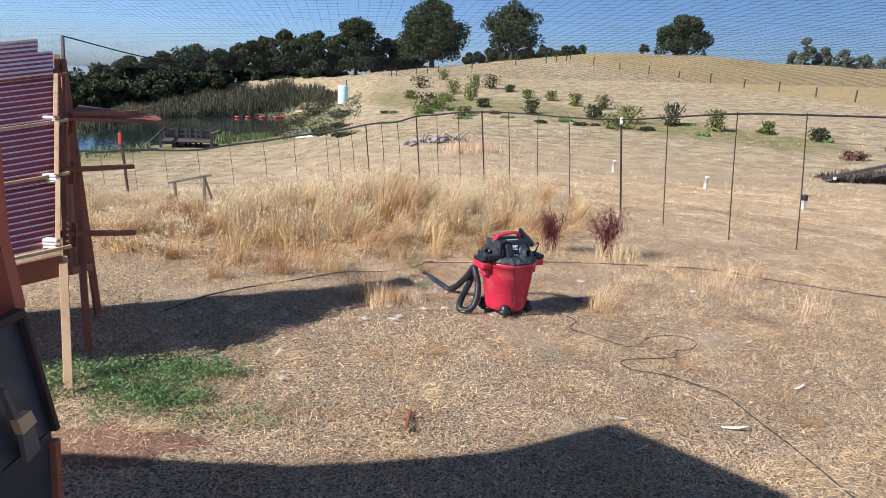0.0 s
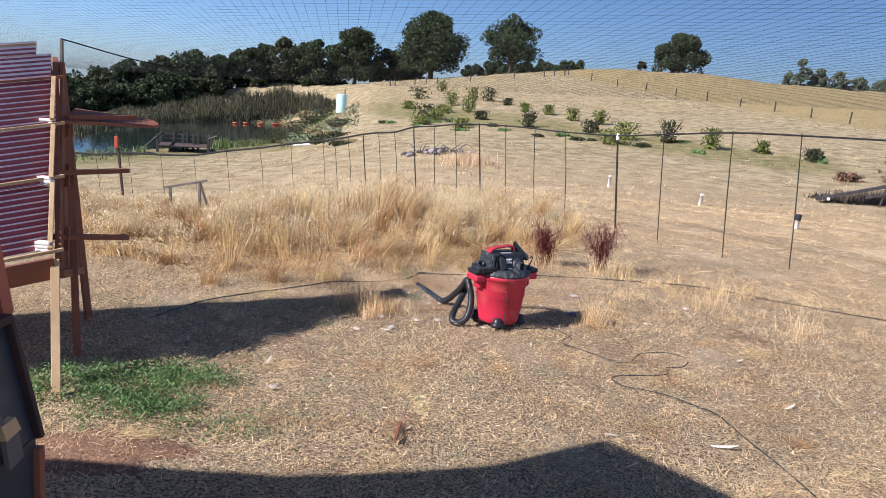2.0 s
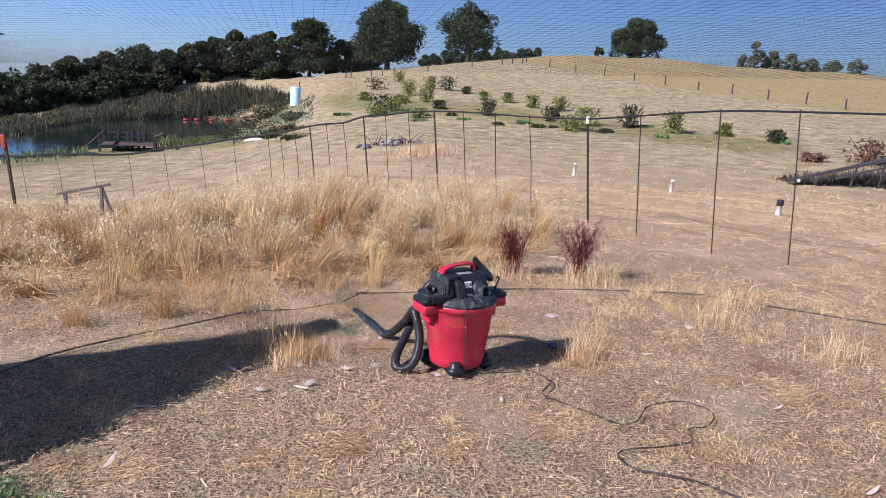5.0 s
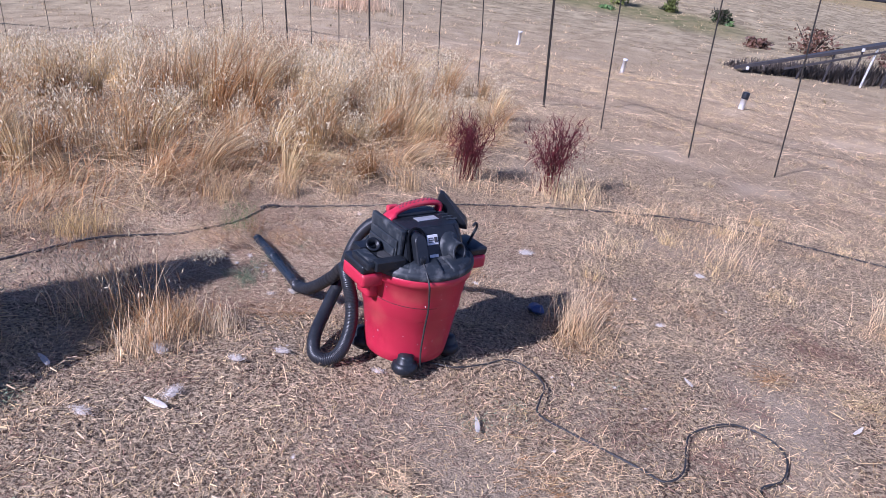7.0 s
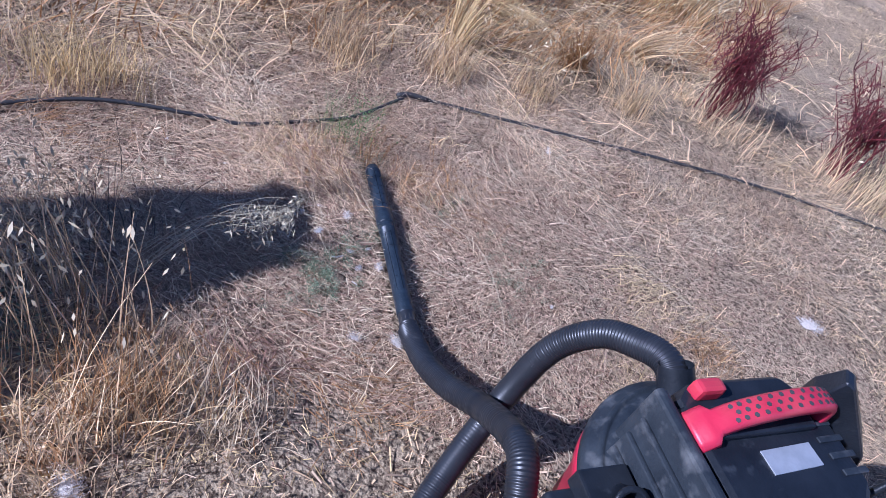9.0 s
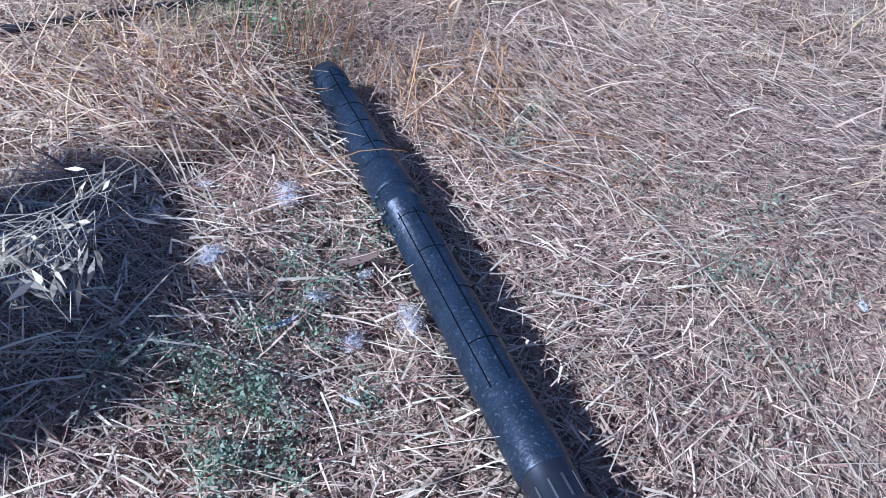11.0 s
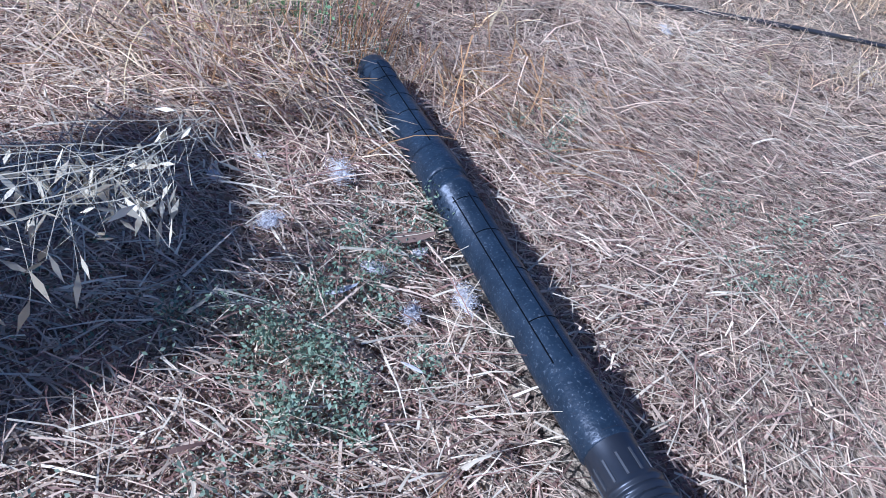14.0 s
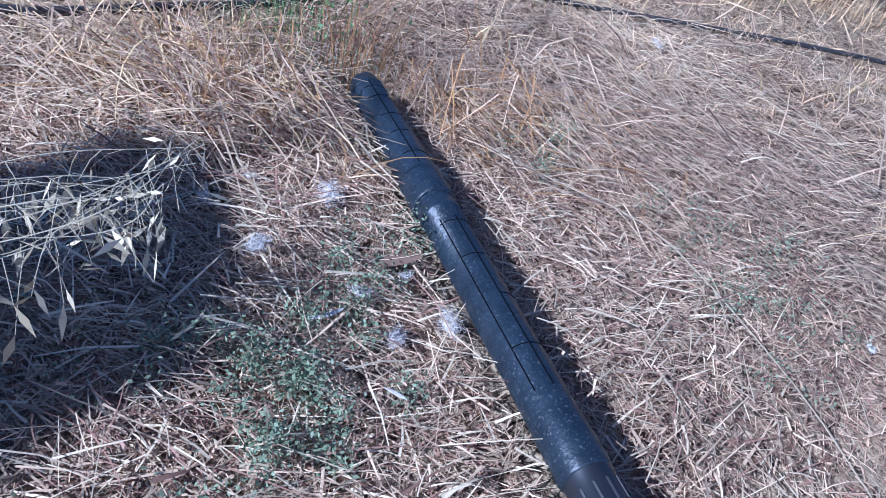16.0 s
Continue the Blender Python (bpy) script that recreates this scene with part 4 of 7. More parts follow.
bm = bmesh.new()
p = LOW - up * 0.03 + nrm * -0.035
beam(bm, p, p + left, 0.05, 0.12)
part("eave_beam", bm, M["redwood"], coop, "red-brown wooden eave beam")
# sawn strip along the verge, in short lengths between the battens
for t0, t1, k in ((0.01, 0.285, 0.062), (0.30, 0.55, 0.078), (0.57, 0.79, 0.092)):
    bm = bmesh.new()
    beam(bm, LOW.lerp(TOP, t0) + nrm * k + left * 0.006, LOW.lerp(TOP, t1) + nrm * k + left * 0.004, 0.026, 0.020)
    part("verge_strip", bm, M["wood"], coop, "pale sawn strip along the roof edge")
bm = bmesh.new()
beam(bm, LOW + Vector((0.01, 0.02, -0.02)), TOP + Vector((-0.025, 0.0, -0.07)), 0.035, 0.06)
part("rafter", bm, M["redwood"], coop, "red-brown stained rafter")
bm = bmesh.new()
beam(bm, TOP + Vector((0.02, 0.0, -0.10)), TOP + Vector((0.025, 0.0, 0.075)), 0.018, 0.020)
part("post_top", bm, M["greywood"], coop, "grey wooden post end above the roof")
LEGS = [((-2.488, -2.02), LOW, "wood", "pale wooden leg"), ((-2.74, -1.334), LOW + up * 0.55 + Vector((0.05, 0.05, 0)), "redwood", ""), ((-3.038, -0.614), TOP + Vector((0.01, 0.0, -0.06)), "redwood", "")]
for (x, y), tp, mt, lb in LEGS:
    bm = bmesh.new()
    beam(bm, (x, y, H(x, y) - 0.05), (tp.x, tp.y, tp.z - 0.02), 0.045, 0.038)
    part("leg", bm, M[mt], coop, lb)
    bm = bmesh.new()
    q = left * 0.98
    beam(bm, (x + q.x, y + q.y, H(x + q.x, y + q.y) - 0.05), (tp.x + q.x, tp.y + q.y, tp.z - 0.02), 0.045, 0.038)
    part("leg", bm, M[mt], coop, lb)
# triangular side boarding, three planks that meet the rafter
A, B, C, D = LOW + Vector((0.0, 0.05, -0.03)), TOP + Vector((0.02, 0.02, -0.06)), Vector((-3.10, -0.60, 0.405)), LOW + Vector((-0.02, 0.06, -0.10))
for k in range(3):
    q0, q1 = k / 3 + 0.004, (k + 1) / 3 - 0.004
    lo_a, lo_b = D.lerp(C, q0), D.lerp(C, q1)
    hi_a, hi_b = A.lerp(B, q0), A.lerp(B, q1)
    bm = slab([lo_a, lo_b, hi_b, hi_a], 0.018, (-0.91, -0.41, 0))
    part("side_board", bm, M["redwood"], coop, "red-brown side boarding")
bm = bmesh.new()
beam(bm, D + Vector((0.02, 0, -0.02)), C + Vector((0.02, 0, 0)), 0.03, 0.05)
part("side_rail", bm, M["redwood"], coop)
for t, ln, deep_, rise in ((0.62, 0.52, 0.45, 0.04), (0.345, 0.46, 0.38, 0.06), (0.07, 0.42, 0.38, 0.03)):
    p = LOW + up * t + nrm * 0.02
    bm = bmesh.new()
    beam(bm, p + Vector((-0.12, 0.02, -0.01)), p + Vector((ln * 0.6, deep_, rise - (1.83 - p.z) * 0.088)), 0.045, 0.030)
    part("spar", bm, M["redwood"], coop, "brown stick projecting from the roof edge")
    bm = bmesh.new()
    for q in range(3):
        box(bm, p.x - 0.045 + nrm.x * 0.125, p.y + nrm.y * 0.125, p.z - 0.15 + nrm.z * 0.125 + 0.021 * q, 0.085, 0.05, 0.019, None, 0.006)
    part("clamp", bm, M["white"], coop, "white plastic clamp")
# assumed board, its outline set so the roof's ground shadow fills out
bm = slab([(-3.06, -0.86, 1.47), (-2.66, -0.36, 1.45), (-2.665, -0.24, 1.455), (-2.77, -0.11, 1.475), (-3.22, -0.36, 1.53)], 0.020, (0, 0, 1))
part("shelf_board", bm, M["redwood"], coop, "flat red-brown board added at the roof edge to widen its shadow")
for t0 in (0.12, 0.40, 0.64):
    bm = bmesh.new()
    p = LOW + up * t0
    beam(bm, p + Vector((0.03, 0.05, -0.15)), p + Vector((0.045, 0.05, 0.0)), 0.014, 0.03)
    part("brace", bm, M["redwood"], coop)
bm = bmesh.new()
tube(bm, smooth_line([TOP + Vector((0.02, 0, 0.08)), Vector((-2.98, 0.1, 1.93)), Vector((-2.8, 0.5, 1.90))], 14), 0.005, 6)
part("net_cord", bm, M["net"], coop, "gathered net cord")

# ---- terracotta shed beside the camera, throwing the gabled shadow ----
shed = thing("shed", pose(0, 0, 0), "terracotta painted shed with a low gabled roof", "shed")


SX0, SX1, SY0, SY1, SG = -4.7, -1.33, -7.4, -4.15, 0.12
part("wall", slab([(SX1, SY0, SG), (SX1, SY1, SG), (SX1, SY1, 2.01), (SX1, SY0, 2.01)], 0.09, (-1, 0, 0)), M["stucco"], shed)
part("wall", slab([(SX0, SY1 - 0.002, SG), (SX1 - 0.092, SY1 - 0.002, SG), (SX1 - 0.092, SY1 - 0.002, 2.06), (-3.05, SY1 - 0.002, 2.83), (-3.06, SY1 - 0.002, 2.31), (-3.6, SY1 - 0.002, 2.04), (SX0, SY1 - 0.002, 2.02)], 0.09, (0, -1, 0)), M["stucco"], shed)
part("wall", slab([(SX0, SY0, SG), (SX0, SY1 - 0.1, SG), (SX0, SY1 - 0.1, 1.88), (SX0, SY0, 1.88)], 0.09, (1, 0, 0)), M["stucco"], shed)
part("wall", slab([(SX0 + 0.1, SY0, SG), (SX1 - 0.1, SY0, SG), (SX1 - 0.1, SY0, 1.88), (SX0 + 0.1, SY0, 1.88)], 0.09, (0, 1, 0)), M["stucco"], shed)
for a, b in (((SX1 - 0.002, 2.02), (-3.05, 2.84)), ((-3.06, 2.32), (-3.6, 2.045)), ((-3.6, 2.045), (SX0 - 0.06, 2.025))):
    part("roof", slab([(a[0], SY0 - 0.1, a[1]), (a[0], SY1 - 0.002, a[1]), (b[0], SY1 - 0.002, b[1]), (b[0], SY0 - 0.1, b[1])], 0.03, (0, 0, 1)), M["roof"], shed)

part("wall", slab([(-3.055, SY0, 2.30), (-3.055, SY1 - 0.1, 2.30), (-3.055, SY1 - 0.1, 2.83), (-3.055, SY0, 2.83)], 0.05, (1, 0, 0)), M["stucco"], shed)

# the lower edge of the side wall is cut back in a slant where the board leans
part("wall", slab([(-1.66, -4.2, 1.95), (-1.345, -4.2, 1.95), (-1.320, -4.2, 1.544), (-1.298, -4.2, 1.388), (-1.362, -4.2, 1.215), (-1.66, -4.2, 0.40)], 0.03, (0, 1, 0)), M["stucco"], shed)

# dark board leaning on the shed's wall
board = thing("leaning_board", pose(0, 0, 0), "dark slate-grey board in a black wooden frame leaning on the shed", "board")
b0, b1, bc = Vector((-1.262, -4.215, 0.17)), Vector((-1.280, -4.215, 1.388)), Vector((-1.234, -4.215, 1.155))
bk = Vector((0.0, -1.25, 0.0))
bm = slab([b0 + Vector((-0.008, 0, 0)), b0 + bk + Vector((-0.008, 0, 0)), bc + bk + Vector((-0.008, 0, 0)), bc + Vector((-0.008, 0, 0))], 0.010, (-1, 0, 0))
part("panel", bm, M["slate"], board)
bm = slab([bc + Vector((-0.008, 0, 0.003)), bc + bk + Vector((-0.008, 0, 0.003)), b1 + bk + Vector((-0.008, 0, 0)), b1 + Vector((-0.008, 0, 0))], 0.010, (-1, 0, 0))
part("panel", bm, M["slate"], board)
for p, q, w, mt in ((bc, b1, 0.012, "darkwood"), (b0, bc + Vector((-0.004, 0, -0.02)), 0.018, "redwood"), (b0 + bk, b1 + bk, 0.028, "darkwood"), (b1, b1 + bk, 0.02, "darkwood"), (b0, b0 + bk, 0.028, "darkwood")):
    bm = bmesh.new()
    beam(bm, p, q, w, 0.016)
    part("frame_bar", bm, M[mt], board)
# an old paint brush hung on the board
brush = thing("paint_brush", pose(0, 0, 0), "old paint brush with a pale handle hung on the dark board", "brush")
bx = -1.232
part("handle", slab([(bx, -4.366, 1.308), (bx, -4.358, 1.308), (bx, -4.330, 1.243), (bx, -4.342, 1.240)], 0.010, (1, 0, 0)), M["greywood"], brush, "thin grey handle")
part("ferrule", slab([(bx, -4.344, 1.243), (bx, -4.306, 1.243), (bx, -4.292, 1.214), (bx, -4.332, 1.210)], 0.014, (1, 0, 0)), M["wood"], brush, "pale yellowish ferrule")
part("bristles", slab([(bx + 0.001, -4.330, 1.210), (bx + 0.001, -4.294, 1.213), (bx + 0.001, -4.282, 1.155), (bx + 0.001, -4.322, 1.150)], 0.009, (1, 0, 0)), M["greywood"], brush, "worn grey bristles")


# ---- vegetation builders ----
rng = np.random.default_rng(7)


def lay(name, xy, length, width, material, lift=0.02, tilt=0.25, parent=None, bend=0.10, single=False, swirl=0.22):
    """Straws lying on the ground: two-segment strips with a slight bow."""
    n = len(xy)
    L = np.broadcast_to(length, (n,)) * 1.0
    W = np.broadcast_to(width, (n,)) * 1.0
    # matted in loose swirls
    flow = 1.6 * np.sin(xy[:, 0] * 3.1 + 1.0) + 1.4 * np.sin(xy[:, 1] * 3.7 + xy[:, 0] * 1.3)
    az = np.where(rng.uniform(size=n) < swirl, flow + rng.normal(0, 0.5, n), rng.uniform(0, 2 * np.pi, n))
    el = rng.normal(0, tilt, n)
    d = np.stack([np.cos(az) * np.cos(el), np.sin(az) * np.cos(el), np.sin(el)], 1)
    ro = rng.normal(0, 0.5, n)
    s = np.stack([-np.sin(az) * np.cos(ro), np.cos(az) * np.cos(ro), np.sin(ro)], 1)
    c = np.empty((n, 3))
    c[:, :2] = xy
    c[:, 2] = land(xy[:, 0], xy[:, 1]) + rng.uniform(0.001, 1, n) ** 2 * lift + np.abs(np.sin(el)) * L * 0.42
    bow = rng.normal(0, bend, n) * L
    bz = np.abs(rng.normal(0, 0.06, n)) * L
    ends = []
    for t in (-0.5, 0.0, 0.5):
        p = c + d * (L * t)[:, None]
        if t == 0:
            p = p + np.stack([-np.sin(az) * bow, np.cos(az) * bow, bz], 1)
        w = W * (1.0 if t <= 0 else 0.8)
        ends += [p - s * (w / 2)[:, None], p + s * (w / 2)[:, None]]
    if single:
        vv = np.stack(ends[:2] + ends[4:], 1).reshape(-1, 3)
        return raw(name, vv, np.arange(n)[:, None] * 4 + np.array([[0, 1, 3, 2]]), material, parent)
    vv = np.stack(ends, 1).reshape(-1, 3)
    b = np.arange(n)[:, None] * 6
    ff = np.concatenate([b + np.array([[0, 1, 3, 2]]), b + np.array([[2, 3, 5, 4]])], 0)
    return raw(name, vv, ff, material, parent)


def blades(name, xy, h, width, lean, material, wind=None, windamt=0.0, seg=3, droop=0.0, base=None, parent=None):
    """Upright blades that taper and bend over."""
    n = len(xy)
    Hh = np.broadcast_to(h, (n,)) * 1.0
    W = np.broadcast_to(width, (n,)) * 1.0
    Ln = np.broadcast_to(lean, (n,)) * 1.0
    az = rng.uniform(0, 2 * np.pi, n)
    dx = np.cos(az) * Ln
    dy = np.sin(az) * Ln
    if wind is not None:
        dx = dx + wind[0] * windamt
        dy = dy + wind[1] * windamt
    z0 = land(xy[:, 0], xy[:, 1]) if base is None else base
    fa = rng.uniform(0, 2 * np.pi, n)
    s = np.stack([np.cos(fa), np.sin(fa), np.zeros(n)], 1)
    rows_ = []
    tips = None
    for k in range(seg + 1):
        t = k / seg
        hh = np.minimum(np.hypot(dx, dy), 0.95)
        p = np.stack([xy[:, 0] + dx * Hh * t ** 1.7, xy[:, 1] + dy * Hh * t ** 1.7, z0 + Hh * (t * np.sqrt(1 - 0.75 * hh ** 2) - droop * t ** 3) - (0.01 if k == 0 else 0)], 1)
        w = (W * (1 - 0.75 * t) / 2)[:, None]
        rows_ += [p - s * w, p + s * w]
        tips = p
    vv = np.stack(rows_, 1).reshape(-1, 3)
    m_ = 2 * (seg + 1)
    b = np.arange(n)[:, None] * m_
    ff = np.concatenate([b + np.array([[2 * k, 2 * k + 1, 2 * k + 3, 2 * k + 2]]) for k in range(seg)], 0)
    return raw(name, vv, ff, material, parent), tips


def leaves(name, pts, size, material, parent=None, flat=0.0):
    """Small pointed leaves, one quad each, at the points."""
    n = len(pts)
    S = np.broadcast_to(size, (n,)) * rng.uniform(0.6, 1.3, n)
    a = rng.normal(size=(n, 3))
    a[:, 2] = a[:, 2] * (1 - flat)
    a /= np.linalg.norm(a, axis=1)[:, None]
    b = rng.normal(size=(n, 3))
    b[:, 2] *= (1 - flat)
    b -= a * np.sum(a * b, 1)[:, None]
    b /= np.linalg.norm(b, axis=1)[:, None] + 1e-9
    vv = np.stack([pts - a * S[:, None] / 2, pts + b * S[:, None] * 0.28, pts + a * S[:, None] / 2, pts - b * S[:, None] * 0.28], 1).reshape(-1, 3)
    ff = np.arange(4 * n).reshape(n, 4)
    return raw(name, vv, ff, material, parent)


def husks(name, pts, size, material, ratio=0.13):
    """Slim hanging seed husks."""
    n = len(pts)
    S = np.broadcast_to(size, (n,)) * rng.uniform(0.6, 1.2, n)
    a = rng.normal(size=(n, 3)) * 0.5
    a[:, 2] -= 0.8
    a /= np.linalg.norm(a, axis=1)[:, None]
    b = rng.normal(size=(n, 3))
    b -= a * np.sum(a * b, 1)[:, None]
    b /= np.linalg.norm(b, axis=1)[:, None] + 1e-9
    vv = np.stack([pts, pts + a * S[:, None] * 0.45 + b * S[:, None] * ratio, pts + a * S[:, None], pts + a * S[:, None] * 0.45 - b * S[:, None] * ratio], 1).reshape(-1, 3)
    return raw(name, vv, np.arange(4 * n).reshape(n, 4), material)


def scatter(n, x0, x1, y0, y1, keep=None):
    p = np.stack([rng.uniform(x0, x1, n), rng.uniform(y0, y1, n)], 1)
    return p if keep is None else p[keep(p[:, 0], p[:, 1])]


def patchy(x, y, k=1.0):
    return 0.5 + 0.25 * np.sin(x * 1.9 * k + 0.7) * np.sin(y * 2.3 * k + 1.9) + 0.25 * np.sin(x * 4.7 * k + y * 3.1 * k)


def clear_vac(x, y):
    return np.hypot(x - VX, y - VY) > 0.21


def off_wand(x, y):
    """Away from the wand and the hose's end, but for a few straws."""
    ax, ay, bx, by = -0.72, 1.36, -0.45, 0.68
    t = np.clip(((x - ax) * (bx - ax) + (y - ay) * (by - ay)) / ((bx - ax) ** 2 + (by - ay) ** 2), 0, 1)
    return np.hypot(x - ax - t * (bx - ax), y - ay - t * (by - ay)) > 0.018 + 0.012 * np.random.default_rng(1).uniform(size=np.size(x))


def strands(name, xy, length, width, material, lift=0.03, curl=0.5, seg=4, flow=0.5, rise=0.06):
    """Long thin straws lying in gentle curves, their middle lifted a little off the ground."""
    n = len(xy)
    L = np.broadcast_to(length, (n,)) * 1.0
    W = np.broadcast_to(width, (n,)) * 1.0
    drift = 1.5 * np.sin(xy[:, 0] * 2.3 + 0.6) + 1.3 * np.sin(xy[:, 1] * 2.9 + xy[:, 0] * 1.1)
    az = np.where(rng.uniform(size=n) < flow, drift + rng.normal(0, 0.45, n), rng.uniform(0, 2 * np.pi, n))
    turn = rng.normal(0, curl, n)
    el = rng.normal(0, rise, n)
    z0 = land(xy[:, 0], xy[:, 1]) + 0.003 + rng.uniform(0, 1, n) ** 1.6 * lift + np.abs(np.sin(el)) * L * 0.5
    x, y = xy[:, 0].copy(), xy[:, 1].copy()
    hump = np.abs(rng.normal(0, 0.05, n)) * L
    rows_ = []
    for k in range(seg + 1):
        t = k / seg
        a = az + turn * (t - 0.5)
        w = W * (1.0 - 0.55 * t) / 2
        z = z0 + np.sin(el) * L * (t - 0.5) + hump * math.sin(math.pi * t)
        px, py = -np.sin(a), np.cos(a)
        rows_ += [np.stack([x - px * w, y - py * w, z], 1), np.stack([x + px * w, y + py * w, z + w * 0.4], 1)]
        x, y = x + np.cos(a) * L / seg, y + np.sin(a) * L / seg
    vv = np.stack(rows_, 1).reshape(-1, 3)
    b = np.arange(n)[:, None] * (2 * seg + 2)
    ff = np.concatenate([b + np.array([[2 * k, 2 * k + 1, 2 * k + 3, 2 * k + 2]]) for k in range(seg)], 0)
    return raw(name, vv, ff, material)


STUFF = dict(kind="stuff")


def by_wand(x, y):
    """The patch round the wand, where the litter is finest."""
    return (x > -1.7) & (x < 1.1) & (y > 0.45) & (y < 2.5)


def chance(x, y, k):
    return rng.uniform(size=x.size) < k


def oat_edge(x):
    return np.interp(x, (-6, -3.6, -2.4, -1.9, -1.4, -0.6, 0.2, 0.9, 1.2), (0.5, 0.6, 1.15, 1.45, 1.8, 2.5, 2.9, 3.4, 4.4))


def in_oats(x, y):
    return (y > oat_edge(x)) & (y < 9.0 - 0.35 * np.abs(x + 2)) & (x < 1.35 + 0.2 * (y - 4)) & (y > 0.8 - 0.2 * x)


# fine litter where the camera bends down to the wand
near_w = lambda x, y: np.interp(np.hypot(x + 0.55, y - 1.0), (0.35, 0.9, 1.6), (1.0, 0.6, 0.3))
bare = lambda x, y: np.interp(x + 0.25 * (1.0 - y), (-0.30, 0.05), (1.0, 0.62))
p = scatter(680000, -1.7, 1.1, 0.45, 2.5, lambda x, y: clear_vac(x, y) & off_wand(x, y) & chance(x, y, near_w(x, y) * (0.35 + 0.65 * patchy(x, y, 3.0)) * bare(x, y)))
k = int(len(p) * 0.36)
o = lay("brown_straw_litter", p[:k], np.exp(rng.normal(-4.55, 0.5, k)), np.exp(rng.normal(-6.75, 0.35, k)), M["brown_litter"], 0.010, 0.16, single=True, swirl=0.1)
tagged(o, "broken brown straw and chaff", "straw", **STUFF)
p = p[k:]
o = lay("straw_litter", p, np.minimum(np.exp(rng.normal(-4.5, 0.55, len(p))), 0.06), np.exp(rng.normal(-6.85, 0.35, len(p))), M["litter"], 0.014, 0.12, single=True, swirl=0.25)
tagged(o, "trampled dry straw and chaff covering the ground", "straw", **STUFF)
p = scatter(46000, -1.7, 1.1, 0.45, 2.5, lambda x, y: clear_vac(x, y) & off_wand(x, y) & chance(x, y, np.minimum(1, near_w(x, y) + 0.15) * (0.3 + 0.7 * patchy(x + 0.4, y, 2.2)) * bare(x, y) ** 2.6))
k = int(len(p) * 0.30)
for name_, q, mt, lb in (("brown_strands", p[:k], "brown_litter", "long brown grass strands matted on the ground"), ("pale_strands", p[k:2 * k], "straw_pale", "bleached loose straws"), ("straw_strands", p[2 * k:], "litter", "long dry grass strands matted on the ground")):
    o = strands(name_, q, np.clip(np.exp(rng.normal(-3.25, 0.55, len(q))), 0.015, 0.13), np.exp(rng.normal(-6.85, 0.35, len(q))), M[mt], 0.024, 0.28, rise=0.10)
    tagged(o, lb, "straw", **STUFF)
p = scatter(15000, -1.9, 1.3, 0.4, 2.6, lambda x, y: clear_vac(x, y) & off_wand(x, y) & (np.hypot(x + 0.55, y - 0.95) > 0.5) & chance(x, y, (0.2 + 0.8 * patchy(x, y, 1.9)) * np.where((x > -0.5) & (y > 0.5) & (y < 1.6), 0.3, 1.0)))
o = strands("loose_straw", p, np.clip(np.exp(rng.normal(-2.8, 0.5, len(p))), 0.03, 0.16), rng.uniform(0.0010, 0.0023, len(p)), M["litter"], 0.03, 0.4, seg=3, rise=0.12)
tagged(o, "coarse loose straw lying over the chaff", "straw", **STUFF)
left_more = lambda x, y: np.interp(x + 0.4 * (y - 1.0), (-0.75, -0.45, -0.2), (1.0, 0.55, 0.16))
p = scatter(15000, -1.5, 0.5, 0.45, 1.6, lambda x, y: clear_vac(x, y) & off_wand(x, y) & chance(x, y, left_more(x, y) * (0.25 + 0.75 * patchy(x, y, 4.1))))
k = int(len(p) * 0.55)
for name_, q, mt, lb in (("straw_flakes", p[:k], "straw_pale", "wide pale straw flakes lying on the chaff"), ("straw_flakes", p[k:], "litter", "wide straw flakes lying on the chaff")):
    o = strands(name_, q, np.clip(np.exp(rng.normal(-3.6, 0.5, len(q))), 0.010, 0.07), rng.uniform(0.0012, 0.0028, len(q)), M[mt], 0.022, 0.25, seg=2, flow=0.15, rise=0.18)
    tagged(o, lb, "straw", **STUFF)
# pale straw between the drip hose and the oats
p = scatter(16000, -2.9, 1.4, 1.25, 3.1, lambda x, y: ~in_oats(x, y - 0.9) & ((y > 1.55) | (x < -1.1)) & chance(x, y, 0.25 + 0.75 * patchy(x, y, 1.5)))
k = len(p) // 2
for q, mt in ((p[:k], "straw_pale"), (p[k:], "straw")):
    o = strands("loose_straw", q, np.clip(np.exp(rng.normal(-2.7, 0.5, len(q))), 0.03, 0.2), rng.uniform(0.0012, 0.0027, len(q)), M[mt], 0.035, 0.35, seg=4, rise=0.12)
    tagged(o, "pale loose straw in front of the oats", "straw", **STUFF)
# the rest of the yard
p = scatter(640000, -4.2, 5.0, -4.4, 3.4, lambda x, y: clear_vac(x, y) & ~by_wand(x, y) & chance(x, y, (0.25 + 0.75 * patchy(x, y, 1.6)) * np.interp(np.hypot(x, y + 1.2), (2.2, 4.5), (1.0, 0.6))))
brown = rng.uniform(size=len(p)) < 0.02 + 0.30 * patchy(p[:, 0] + 0.3 * np.sin(3 * p[:, 1]), p[:, 1] + 0.3 * np.sin(2.3 * p[:, 0]), 2.6) ** 1.5
k = int(brown.sum())
o = lay("brown_straw_litter", p[brown], np.exp(rng.normal(-4.05, 0.45, k)), np.exp(rng.normal(-6.15, 0.4, k)), M["brown_straw"], 0.022, 0.22, single=True)
tagged(o, "broken brown straw in the yard", "straw", **STUFF)
p = p[~brown]
third = len(p) // 3
